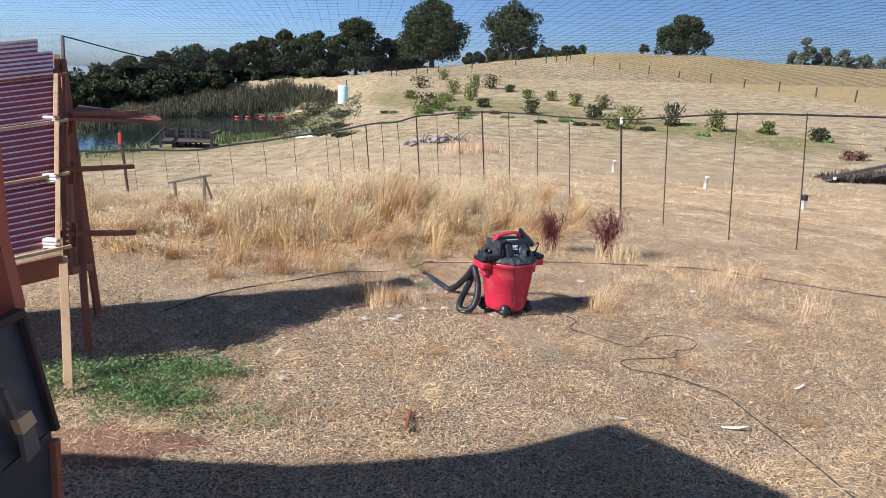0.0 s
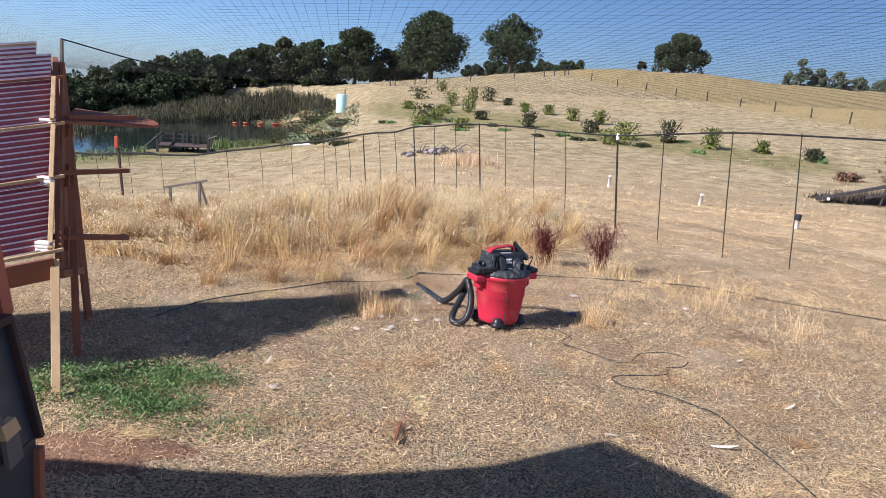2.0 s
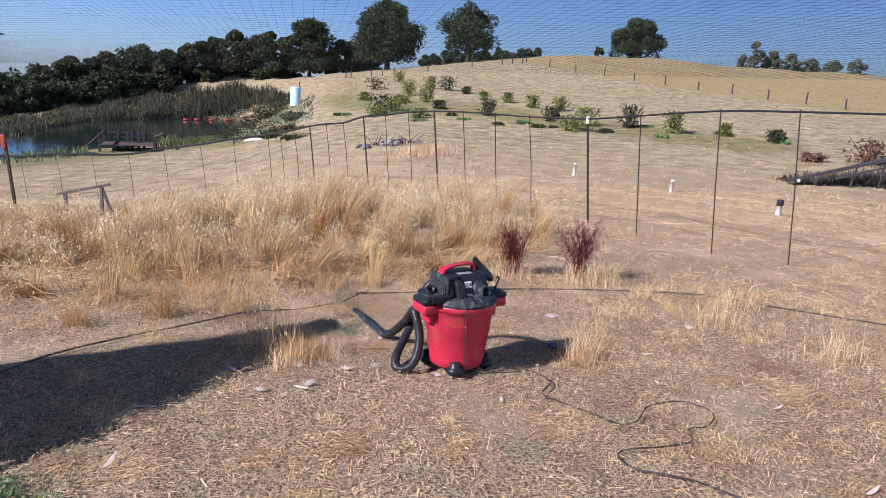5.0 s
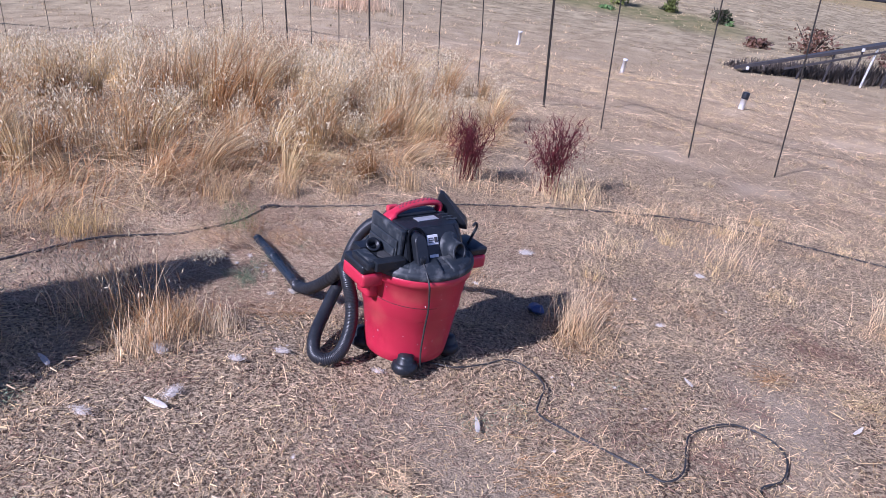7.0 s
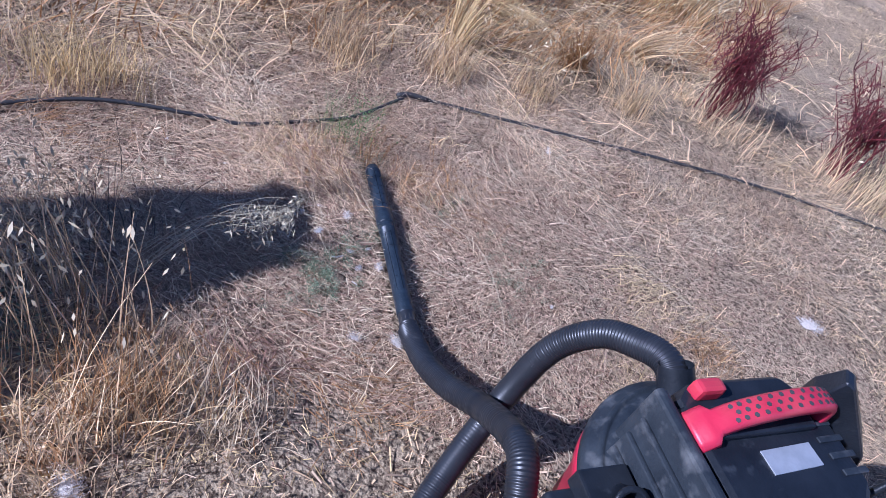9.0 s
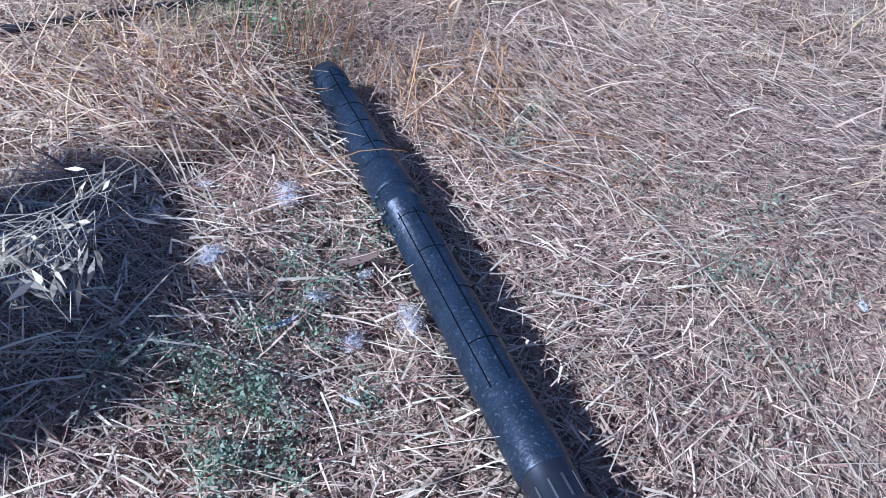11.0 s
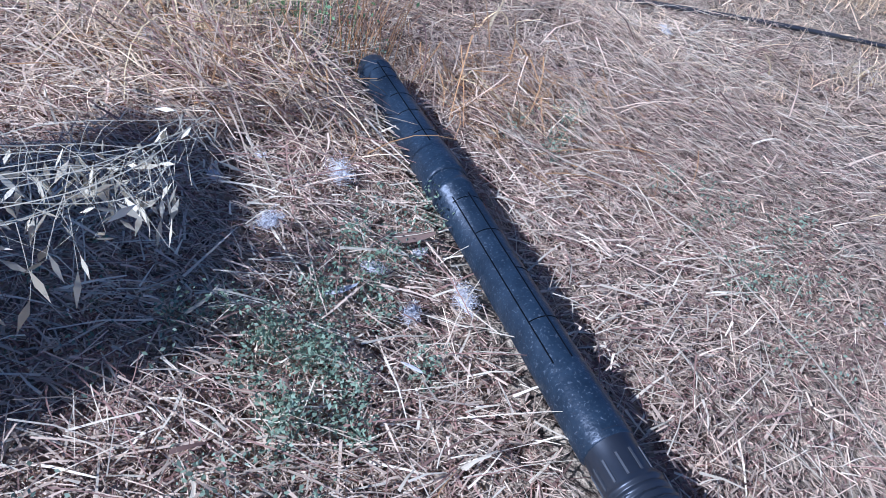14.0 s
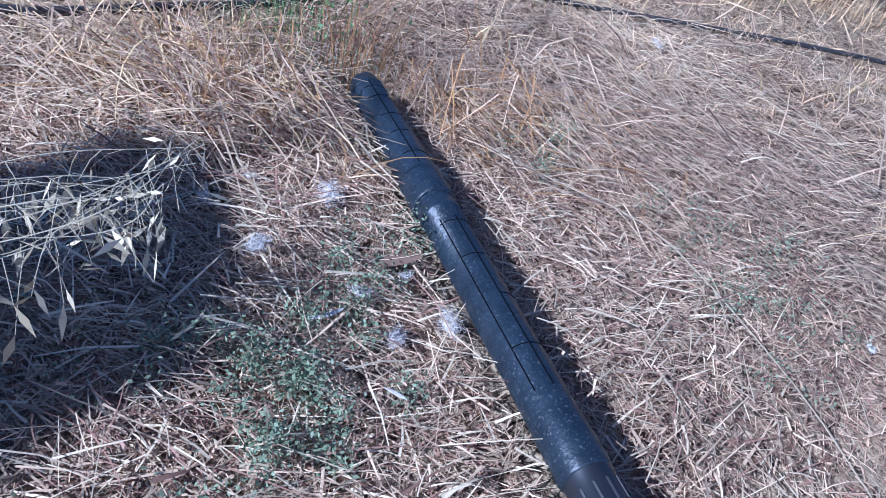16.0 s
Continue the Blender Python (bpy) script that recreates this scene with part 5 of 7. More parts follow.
for q, mt in ((p[:third], "straw"), (p[third:2 * third], "litter"), (p[2 * third:], "oat_pale")):
    o = lay("straw_litter", q, np.exp(rng.normal(-4.05, 0.55, len(q))), np.exp(rng.normal(-6.3, 0.45, len(q))), M[mt], 0.042, 0.26, single=True)
    tagged(o, "trampled dry straw covering the yard", "straw", **STUFF)
p = scatter(30000, -4.2, 5.5, -4.4, 3.6, lambda x, y: clear_vac(x, y) & ~by_wand(x, y) & (np.hypot((x + 2.0) / 1.4, y + 2.5) > 0.24) & chance(x, y, 0.15 + 0.85 * patchy(x, y, 1.1)))
k = len(p) // 2
for name_, q, mt, lb in (("pale_strands", p[:k], "straw", "bleached loose straws"), ("straw_strands", p[k:], "litter", "long dry grass strands lying over the yard")):
    o = strands(name_, q, np.clip(np.exp(rng.normal(-3.4, 0.5, len(q))), 0.015, 0.12), rng.uniform(0.0014, 0.0034, len(q)), M[mt], 0.045, 0.6, seg=3, rise=0.12)
    tagged(o, lb, "straw", **STUFF)
# matted clumps and low weeds that break up the trampled yard
cen = scatter(150, -2.4, 3.6, -2.9, 1.4, lambda x, y: (np.hypot(x - VX, y - VY) > 0.42) & ~((x > -1.25) & (x < 0.1) & (y > 0.5)))
for j, (mt, lb) in enumerate((("oat_pale", "matted golden grass in the yard"), ("straw", "matted pale grass in the yard"), ("oat_base", "matted rusty grass in the yard"), ("brown_litter", "matted brown grass in the yard"))):
    c_ = cen[j::4]
    p = np.repeat(c_, 150, 0) + rng.normal(0, 1, (len(c_) * 150, 2)) * np.repeat(rng.uniform(0.04, 0.13, (len(c_), 2)), 150, 0)
    o = strands("matted_grass", p, np.clip(np.exp(rng.normal(-3.0, 0.4, len(p))), 0.02, 0.12), np.exp(rng.normal(-6.45, 0.35, len(p))), M[mt], 0.03, 0.5, seg=2, flow=0.75, rise=0.2)
    tagged(o, lb, "grass", **STUFF)
cen = scatter(46, -2.0, 1.2, -2.4, 0.4, lambda x, y: (np.hypot(x - VX, y - VY) > 0.45) & chance(x, y, np.interp(x, (-1.6, 0.4), (1.0, 0.35))))
p = np.repeat(cen, 110, 0) + rng.normal(0, 0.045, (len(cen) * 110, 2))
o = leaves("low_weeds", np.column_stack([p, land(p[:, 0], p[:, 1]) + rng.uniform(0.004, 0.035, len(p))]), 0.010, M["sage"], None, 0.15)
tagged(o, "small grey-green weeds scattered in the yard", "weeds", **STUFF)
# short upright stubble in the yard
tus = scatter(10500, -4.0, 5.2, -4.2, 2.6, lambda x, y: clear_vac(x, y) & ~((x > -1.3) & (x < 0.3) & (y > 0.4) & (y < 1.7)) & chance(x, y, 0.1 + 0.9 * patchy(x + 2, y, 1.4)))
cnt = rng.integers(4, 14, len(tus))
p = np.repeat(tus, cnt, 0) + rng.normal(0, 0.022, (cnt.sum(), 2))
p = p[clear_vac(p[:, 0], p[:, 1])]
o, _ = blades("yard_stubble", p, rng.uniform(0.015, 0.06, len(p)), rng.uniform(0.0016, 0.0034, len(p)), rng.uniform(0.3, 1.3, len(p)), M["straw"], seg=2)
tagged(o, "short dry stubble standing in the yard", "grass", **STUFF)
# short stubble out to the fence and over the pasture
tus = scatter(6500, -6, 12, 1.6, 15, lambda x, y: chance(x, y, 0.2 + 0.8 * patchy(x, y, 0.6)))
cnt = rng.integers(4, 16, len(tus))
p = np.repeat(tus, cnt, 0) + rng.normal(0, 0.04, (cnt.sum(), 2))
half = len(p) // 2
for q, mt in ((p[:half], "straw"), (p[half:], "oat_pale")):
    o, _ = blades("stubble", q, rng.uniform(0.02, 0.085, len(q)), rng.uniform(0.003, 0.007, len(q)), rng.uniform(0.5, 1.3, len(q)), M[mt], seg=2)
    tagged(o, "short dry grass stubble", "grass", **STUFF)
p = scatter(30000, -5, 13, 2.2, 16, lambda x, y: chance(x, y, 0.2 + 0.8 * patchy(x, y, 0.8)))
o = strands("fallen_grass", p, np.exp(rng.normal(-1.9, 0.5, len(p))), rng.uniform(0.004, 0.010, len(p)), M["straw"], 0.06, 0.7, seg=2, flow=0.7)
tagged(o, "flattened dry grass towards the fence", "grass", **STUFF)
p = scatter(26000, -0.5, 8.0, 1.4, 9.0, lambda x, y: chance(x, y, 0.2 + 0.8 * patchy(x, y, 1.3)) & ~in_oats(x, y))
k = len(p) // 3
for q, mt, lb in ((p[:k], "brown_straw", "brown broken grass towards the fence"), (p[k:], "litter", "loose dry grass towards the fence")):
    o = strands("loose_grass", q, np.exp(rng.normal(-2.6, 0.5, len(q))), rng.uniform(0.002, 0.0045, len(q)), M[mt], 0.04, 0.6, seg=2, flow=0.2, rise=0.2)
    tagged(o, lb, "grass", **STUFF)
tus = scatter(7000, -18, 32, 12, 50, lambda x, y: chance(x, y, 0.15 + 0.85 * patchy(x, y, 0.25)))
cnt = rng.integers(3, 10, len(tus))
p = np.repeat(tus, cnt, 0) + rng.normal(0, 0.12, (cnt.sum(), 2))
half = len(p) // 2
for q, mt in ((p[:half], "hillgrass"), (p[half:], "straw")):
    o, _ = blades("pasture_grass", q, rng.uniform(0.04, 0.13, len(q)), rng.uniform(0.010, 0.03, len(q)), rng.uniform(0.5, 1.3, len(q)), M[mt], seg=2)
    tagged(o, "dry pasture grass beyond the fence", "grass", **STUFF)


n = 16000
az = rng.uniform(-9.5, 40, n)
dd = rng.uniform(70, 118, n)
xy = np.stack([EYE[0] + dd * np.sin(np.radians(az)), EYE[1] + dd * np.cos(np.radians(az))], 1)
o, _ = blades("hill_grass", xy, rng.uniform(0.08, 0.2, n), rng.uniform(0.03, 0.08, n), rng.uniform(0.3, 1.0, n), M["hillgrass"], seg=2)
tagged(o, "dry golden grass over the hillside", "grass", **STUFF)


# ---- the stand of tall wild oats ----
def tussocks(n, material, heads, keep=1.0):
    """Fans of dry grass, each leaning its own way, with seed heads in the depth of the stand."""
    tus = scatter(n, -7.0, 2.4, 0.5, 9.0, lambda x, y: in_oats(x, y) & chance(x, y, keep * (0.3 + 0.7 * patchy(x, y, 1.7)) * (0.4 + 0.6 * step(0.1, 1.0, y - oat_edge(x)))))
    deep = tus[:, 1] - oat_edge(tus[:, 0])
    m_ = len(tus)
    cnt_ = rng.integers(70, 190, m_)
    off = rng.normal(0, 1, (cnt_.sum(), 2))
    size = np.repeat(rng.uniform(0.6, 1.3, m_), cnt_)
    cen_ = np.repeat(tus, cnt_, 0)
    xy_ = cen_ + off * 0.045 * size[:, None]
    tall = rng.uniform(0.38, 0.85, m_) * (0.62 + 0.6 * patchy(tus[:, 0], tus[:, 1], 0.8)) * (0.62 + 0.38 * step(0.2, 2.5, deep))
    tall = tall * np.interp(tus[:, 0], (-5.0, -3.6, -2.4), (0.42, 0.65, 1.0))
    lodge = 0.26 + 0.62 * step(1.8, 0.2, deep)
    gust = np.repeat(np.stack([0.10 + rng.normal(0, 0.6, m_) * lodge, -0.08 + rng.normal(0, 0.6, m_) * lodge], 1), cnt_, 0)
    lean_ = off * 0.13 + gust
    ob, tips_ = blades("oat_tussocks", xy_, np.repeat(tall, cnt_) * rng.uniform(0.45, 1.12, len(xy_)), rng.uniform(0.003, 0.0085, len(xy_)), 0.04, M[material], wind=(lean_[:, 0], lean_[:, 1]), windamt=1.0, seg=4, droop=0.14)
    tagged(ob, "tall golden dry wild oats in leaning tussocks", "grass", **STUFF)
    pick_ = tips_[rng.uniform(size=len(tips_)) < heads * (0.08 + 0.92 * step(0.4, 2.2, np.repeat(deep, cnt_)))]
    q_ = np.repeat(pick_, 6, 0) + rng.normal(0, 0.045, (len(pick_) * 6, 3))
    hs_ = husks("oat_heads", q_, 0.030, M["oat_head"], 0.15)
    tagged(hs_, "pale seed heads of wild oats", "grass", **STUFF)


tussocks(330, "oat", 0.6)
tussocks(270, "oat_base", 0.15)
tussocks(300, "oat_pale", 0.8, 0.9)
p = scatter(22000, -6.5, 1.9, 0.4, 5.0, lambda x, y: in_oats(x, y + 0.15) & chance(x, y, 0.15 + 0.85 * patchy(x, y, 1.3)))
sw = 2.2 * np.sin(p[:, 0] * 2.1) + 1.7 * np.sin(p[:, 1] * 2.6 + 1)
o, _ = blades("matted_oat_leaves", p, rng.uniform(0.10, 0.36, len(p)), rng.uniform(0.004, 0.009, len(p)), rng.uniform(0.1, 0.5, len(p)), M["oat_base"], wind=(0.7 * np.cos(sw), 0.7 * np.sin(sw)), windamt=1.0, seg=2, droop=0.15)
tagged(o, "rusty matted leaves at the foot of the oats", "grass", **STUFF)
p = scatter(21000, -6.5, 2.0, 0.3, 8.0, lambda x, y: in_oats(x, y + 0.3))
k = len(p) // 2
for q, mt in ((p[:k], "straw"), (p[k:], "oat_pale")):
    o = strands("fallen_oats", q, np.clip(np.exp(rng.normal(-1.3, 0.4, len(q))), 0.10, 0.6), rng.uniform(0.0025, 0.0055, len(q)), M[mt], 0.12, 0.4, seg=4, flow=0.8, rise=0.12)
    tagged(o, "flattened golden oat straw", "straw", **STUFF)


def tuft(x, y, n, h, r, material, lean=0.5, heads=0, name="grass_tuft", label="tuft of dry grass", width=0.003, wind=(0, 0)):
    xy_ = np.array((x, y)) + rng.normal(0, r, (n, 2))
    ob, tp = blades(name, xy_, h * rng.uniform(0.4, 1.1, n), rng.uniform(0.6, 1.3, n) * width, rng.uniform(0.1, lean, n), material, wind=wind, windamt=1.0, seg=4, droop=0.06)
    tagged(ob, label, "grass", "dry grass tufts", "stuff")
    if heads:
        pk = tp[rng.uniform(size=n) < 0.5]
        q = np.repeat(pk, heads, 0)
        q = q + rng.normal(0, 0.03, q.shape)
        hs = husks("seed_heads", q, 0.026, M["oat_head"], 0.14)
        tagged(hs, "pale hanging oat husks", "grass", "dry grass tufts", "stuff")
    return ob


tuft(-0.98, 0.26, 210, 0.19, 0.075, M["oat_base"], 0.7, 0, label="golden grass tuft beside the shade", wind=(-0.1, 0.2))
tuft(-0.92, 0.27, 190, 0.16, 0.07, M["oat"], 0.7, 0, label="rusty grass tuft beside the shade", wind=(0.1, 0.1))
tuft(-1.20, 0.40, 62, 0.34, 0.10, M["oat"], 0.5, 5, label="wild oat tuft with pale heads", wind=(-0.35, 0.15))
tuft(-1.33, 0.41, 75, 0.36, 0.09, M["straw"], 0.6, 6, label="wild oat tuft with pale heads", wind=(-0.3, 0.1))
tuft(-1.12, 0.37, 34, 0.40, 0.09, M["straw"], 0.5, 7, label="wild oat tuft with pale heads", wind=(-0.12, 0.12))
tuft(-1.22, 0.72, 60, 0.30, 0.07, M["dead_weed"], 0.7, 0, "weed_stem", "dark wiry weed standing at the edge of the shade", 0.002)
tuft(-1.02, 0.10, 200, 0.20, 0.07, M["straw"], 0.7, 0)
tuft(-0.74, 0.30, 130, 0.13, 0.05, M["straw_pale"], 0.8, 0)
tuft(0.90, 0.42, 240, 0.27, 0.055, M["straw"], 0.5, 0, label="pale upright grass tuft beside the vacuum")
tuft(0.92, 0.32, 170, 0.15, 0.09, M["oat"], 0.8, 0)
tuft(1.62, 2.62, 110, 0.34, 0.10, M["oat_pale"], 0.5, 1)
tuft(1.78, 2.75, 150, 0.30, 0.10, M["straw"], 0.6, 0)
tuft(1.42, 2.66, 80, 0.26, 0.08, M["straw"], 0.5, 0)
tuft(0.85, 2.82, 140, 0.26, 0.10, M["straw"], 0.6, 0)
tuft(2.35, 1.5, 90, 0.26, 0.09, M["straw"], 0.6, 0)
tuft(2.9, 0.6, 120, 0.3, 0.08, M["straw"], 0.6, 0)
tuft(2.7, 2.0, 90, 0.26, 0.12, M["straw"], 0.6, 0)
for x, y in ((-1.54, 1.28), (-1.64, 1.20), (-2.1, 1.05), (-0.2, 2.35), (-0.6, 2.2), (0.3, 2.6), (-2.6, 0.75), (-1.0, 2.0)):
    tuft(x, y, 170, rng.uniform(0.18, 0.32), 0.06, M["oat_base" if x < -2.0 else "oat_pale" if x < -1.2 else "oat"], 0.6)
for n, mt, cx, cy in ((800, "litter", -0.88, 1.28), (520, "brown_litter", -0.80, 1.26), (420, "oat_base", -0.78, 1.30), (520, "straw", -0.92, 1.24), (420, "oat_pale", -0.84, 1.33), (420, "litter", -0.55, 1.40), (260, "oat_base", -0.58, 1.42)):
    p = np.array((cx, cy)) + rng.normal(0, 1, (n, 2)) * (0.15, 0.09)
    p = p[off_wand(p[:, 0], p[:, 1]) & (np.abs(p[:, 0] + 0.69 + 0.41 * (p[:, 1] - 1.29)) > 0.085)]
    o = strands("flattened_grass", p, rng.uniform(0.04, 0.13, len(p)), rng.uniform(0.0010, 0.0024, len(p)), M[mt], 0.045, 0.5, rise=0.24)
    tagged(o, "flattened tangle of dry grass round the wand tip", "grass", **STUFF)
tuft(-0.86, 1.33, 90, 0.12, 0.09, M["oat"], 0.95, 0, label="flattened golden tuft beyond the wand tip", width=0.0016, wind=(-0.1, -0.05))
tuft(-0.73, 1.36, 60, 0.22, 0.03, M["oat_base"], 0.4, 0, label="rusty upright stalks beside the wand tip", width=0.0016)
tuft(-0.84, 1.42, 80, 0.26, 0.05, M["weed"], 0.5, 0, "weed_stem", "thin green weed stems beside the wand tip", 0.0013)
q = np.array((-0.79, 1.42, H(-0.79, 1.42))) + np.stack([rng.normal(0, 0.045, 420), rng.normal(0, 0.035, 420), rng.uniform(0.02, 0.20, 420)], 1)
o = leaves("weed_leaves", q, 0.008, M["weed"])
tagged(o, "small dark green weed leaves beside the wand tip", "weeds", **STUFF)
for i in range(34):
    x, y = rng.uniform(-2.4, 3.6), rng.uniform(0.9, 3.2)
    if math.hypot(x - VX, y - VY) > 0.9 and not (-1.5 < x < 0.8 and 0.3 < y < 1.95):
        tuft(x, y, int(rng.integers(40, 110)), rng.uniform(0.06, 0.18), rng.uniform(0.03, 0.09), M["straw" if i % 3 else "oat_pale"], 1.1)


# ---- red-stemmed dead bushes ----
def red_bush(x, y, h, r, seed):
    rb = np.random.default_rng(seed)
    root = thing("red_bush", pose(x, y, H(x, y)), "dead bush of dark red wiry stems", "bush", "red bushes")
    b_ = bmesh.new()
    for i in range(38):
        a = rb.uniform(0, 2 * math.pi)
        sp = rb.uniform(0.1, 1.0) * r
        hh_ = h * rb.uniform(0.6, 1.02)
        base = (rb.normal(0, 0.045), rb.normal(0, 0.045), -0.02)
        mid = (base[0] + sp * 0.14 * math.cos(a), base[1] + sp * 0.14 * math.sin(a), hh_ * 0.45)
        tip = (sp * 0.85 * math.cos(a) - 0.05, sp * 0.85 * math.sin(a), hh_)
        ln = smooth_line([base, mid, tip], 8)
        strip3(b_, ln, 0.0042)
        for k in range(13):
            q = ln[rb.integers(4, 8)]
            step_ = rb.normal(0, 1, 3) * (1, 1, 0.6)
            twig = [q]
            for j in range(4):
                step_ = step_ / np.linalg.norm(step_) + rb.normal(0, 0.55, 3)
                twig.append(twig[-1] + step_ / np.linalg.norm(step_) * rb.uniform(0.022, 0.055))
            strip3(b_, np.array(twig), 0.0028)
    part("branching", b_, M["redbush"], root)
    n = 190
    t = rb.uniform(0.45, 1.0, n)
    a = rb.uniform(0, 2 * math.pi, n)
    q = rb.uniform(0, 1, n) ** 0.6
    pts_ = np.stack([np.cos(a) * q * r * t, np.sin(a) * q * r * t, h * t * rb.uniform(0.7, 1.05, n)], 1)
    leaves("dry_foliage", pts_, 0.016, M["redbush"], root)
    return root


def strip3(b_, ln, w):
    """A thin three-sided stem along a line."""
    prev = None
    for i, q in enumerate(ln):
        k = w * (1 - 0.6 * i / len(ln))
        ring_ = [b_.verts.new((q[0] + k * math.cos(t), q[1] + k * math.sin(t), q[2])) for t in (0, 2.1, 4.2)]
        if prev:
            for j in range(3):
                b_.faces.new((prev[j], prev[(j + 1) % 3], ring_[(j + 1) % 3], ring_[j]))
        prev = ring_


red_bush(0.82, 2.98, 0.52, 0.25, 3)
red_bush(1.50, 2.86, 0.60, 0.34, 4)

# green weeds by the shelter, grey-green weeds round the wand
clumps = np.concatenate([np.array((cx, cy)) + rng.normal(0, 1, (n, 2)) * sd for cx, cy, n, sd in ((-2.38, -1.78, 110, (0.25, 0.14)), (-2.02, -1.60, 52, (0.20, 0.11)), (-2.0, -2.02, 50, (0.16, 0.11)), (-1.52, -2.16, 22, (0.12, 0.10)), (-2.9, -0.2, 9, (0.2, 0.15)))])
per = rng.integers(25, 120, len(clumps))
per[212:] = rng.integers(10, 36, len(clumps) - 212)
p = np.repeat(clumps, per, 0) + rng.normal(0, 0.038, (per.sum(), 2))
z = land(p[:, 0], p[:, 1]) + rng.uniform(0.0, 0.07, len(p))
o = leaves("green_weeds", np.column_stack([p, z]), 0.016, M["weed"], None, 0.25)
tagged(o, "low patch of green weeds beside the shelter legs", "weeds", **STUFF)
p = []
for cx, cy, n, s in ((-0.72, 0.84, 700, 0.045), (-0.68, 0.76, 420, 0.04), (-0.79, 0.66, 110, 0.05), (-0.66, 0.97, 160, 0.04), (-0.45, 1.26, 160, 0.04), (-0.24, 1.18, 90, 0.03), (-0.2, 1.02, 200, 0.05), (-0.15, 1.14, 120, 0.04), (-0.85, 0.78, 60, 0.05), (-0.8, 1.38, 200, 0.06)):
    sub_ = np.array((cx, cy)) + rng.normal(0, s, (16, 2))
    p.append(sub_[rng.integers(0, 16, n * 3)] + rng.normal(0, s * 0.20, (n * 3, 2)))
p = np.concatenate(p)
z = land(p[:, 0], p[:, 1]) + rng.uniform(0.006, 0.045, len(p))
o = leaves("grey_green_weeds", np.column_stack([p, z]), 0.0046, M["sage"], None, 0.15)
tagged(o, "small grey-green weeds growing through the straw", "weeds", **STUFF)

# dug patch of soil beside the weeds
bm = bmesh.new()
n = 26
cv = bm.verts.new((-2.0, -2.55, H(-2.0, -2.55) + 0.02))
rg = []
for rr, hz in ((0.13, 0.017), (0.26, 0.010), (0.40, -0.010)):
    rg.append([])
    for i in range(n):
        a = 2 * math.pi * i / n
        k = rr * (1 + 0.18 * math.sin(3 * a) + 0.1 * math.sin(7 * a + 1))
        x, y = -2.0 + k * math.cos(a) * 1.1, -2.5 + k * math.sin(a) * 0.65
        rg[-1].append(bm.verts.new((x, y, H(x, y) + hz + 0.006 * math.sin(5 * a))))
for i in range(n):
    j = (i + 1) % n
    bm.faces.new((cv, rg[0][i], rg[0][j]))
    for a_, b_ in zip(rg, rg[1:]):
        bm.faces.new((a_[i], b_[i], b_[j], a_[j]))
soil = part("soil_mound", bm, M["soil"], None, "", True)
tagged(soil, "small mound of bare reddish soil", "soil")


# ---- feathers and fluff ----
def feather(x, y, L, turn, mt="feather", label="white curved feather lying on straw"):
    L = L * 0.8
    root = thing("feather", pose(x, y, H(x, y) + 0.022, rng.uniform(-14, 14), rng.uniform(-14, 14), turn), label, "feather", "loose feathers")
    b_ = bmesh.new()
    prev = None
    for i in range(9):
        t = i / 8
        w = L * 0.11 * math.sin(math.pi * min(1, 0.12 + t * 0.86)) ** 0.7
        q = [b_.verts.new((L * (t - 0.5), s * w + 0.12 * L * t * t, 0.12 * L * (t - 0.5) ** 2 + (0.018 * L if s == 0 else 0))) for s in (-1, 0, 0.8)]
        if prev:
            for j in range(2):
                b_.faces.new((prev[j], q[j], q[j + 1], prev[j + 1]))
        prev = q
    part("vane", b_, M[mt], root, "", True)
    b_ = bmesh.new()
    strip3(b_, np.array([(L * (t - 0.62), 0.12 * L * max(0, t) ** 2, 0.022 * L + 0.12 * L * (t - 0.5) ** 2) for t in (-0.05, 0.2, 0.5, 0.8, 1.0)]), L * 0.012)
    part("quill", b_, M["straw_pale"], root)


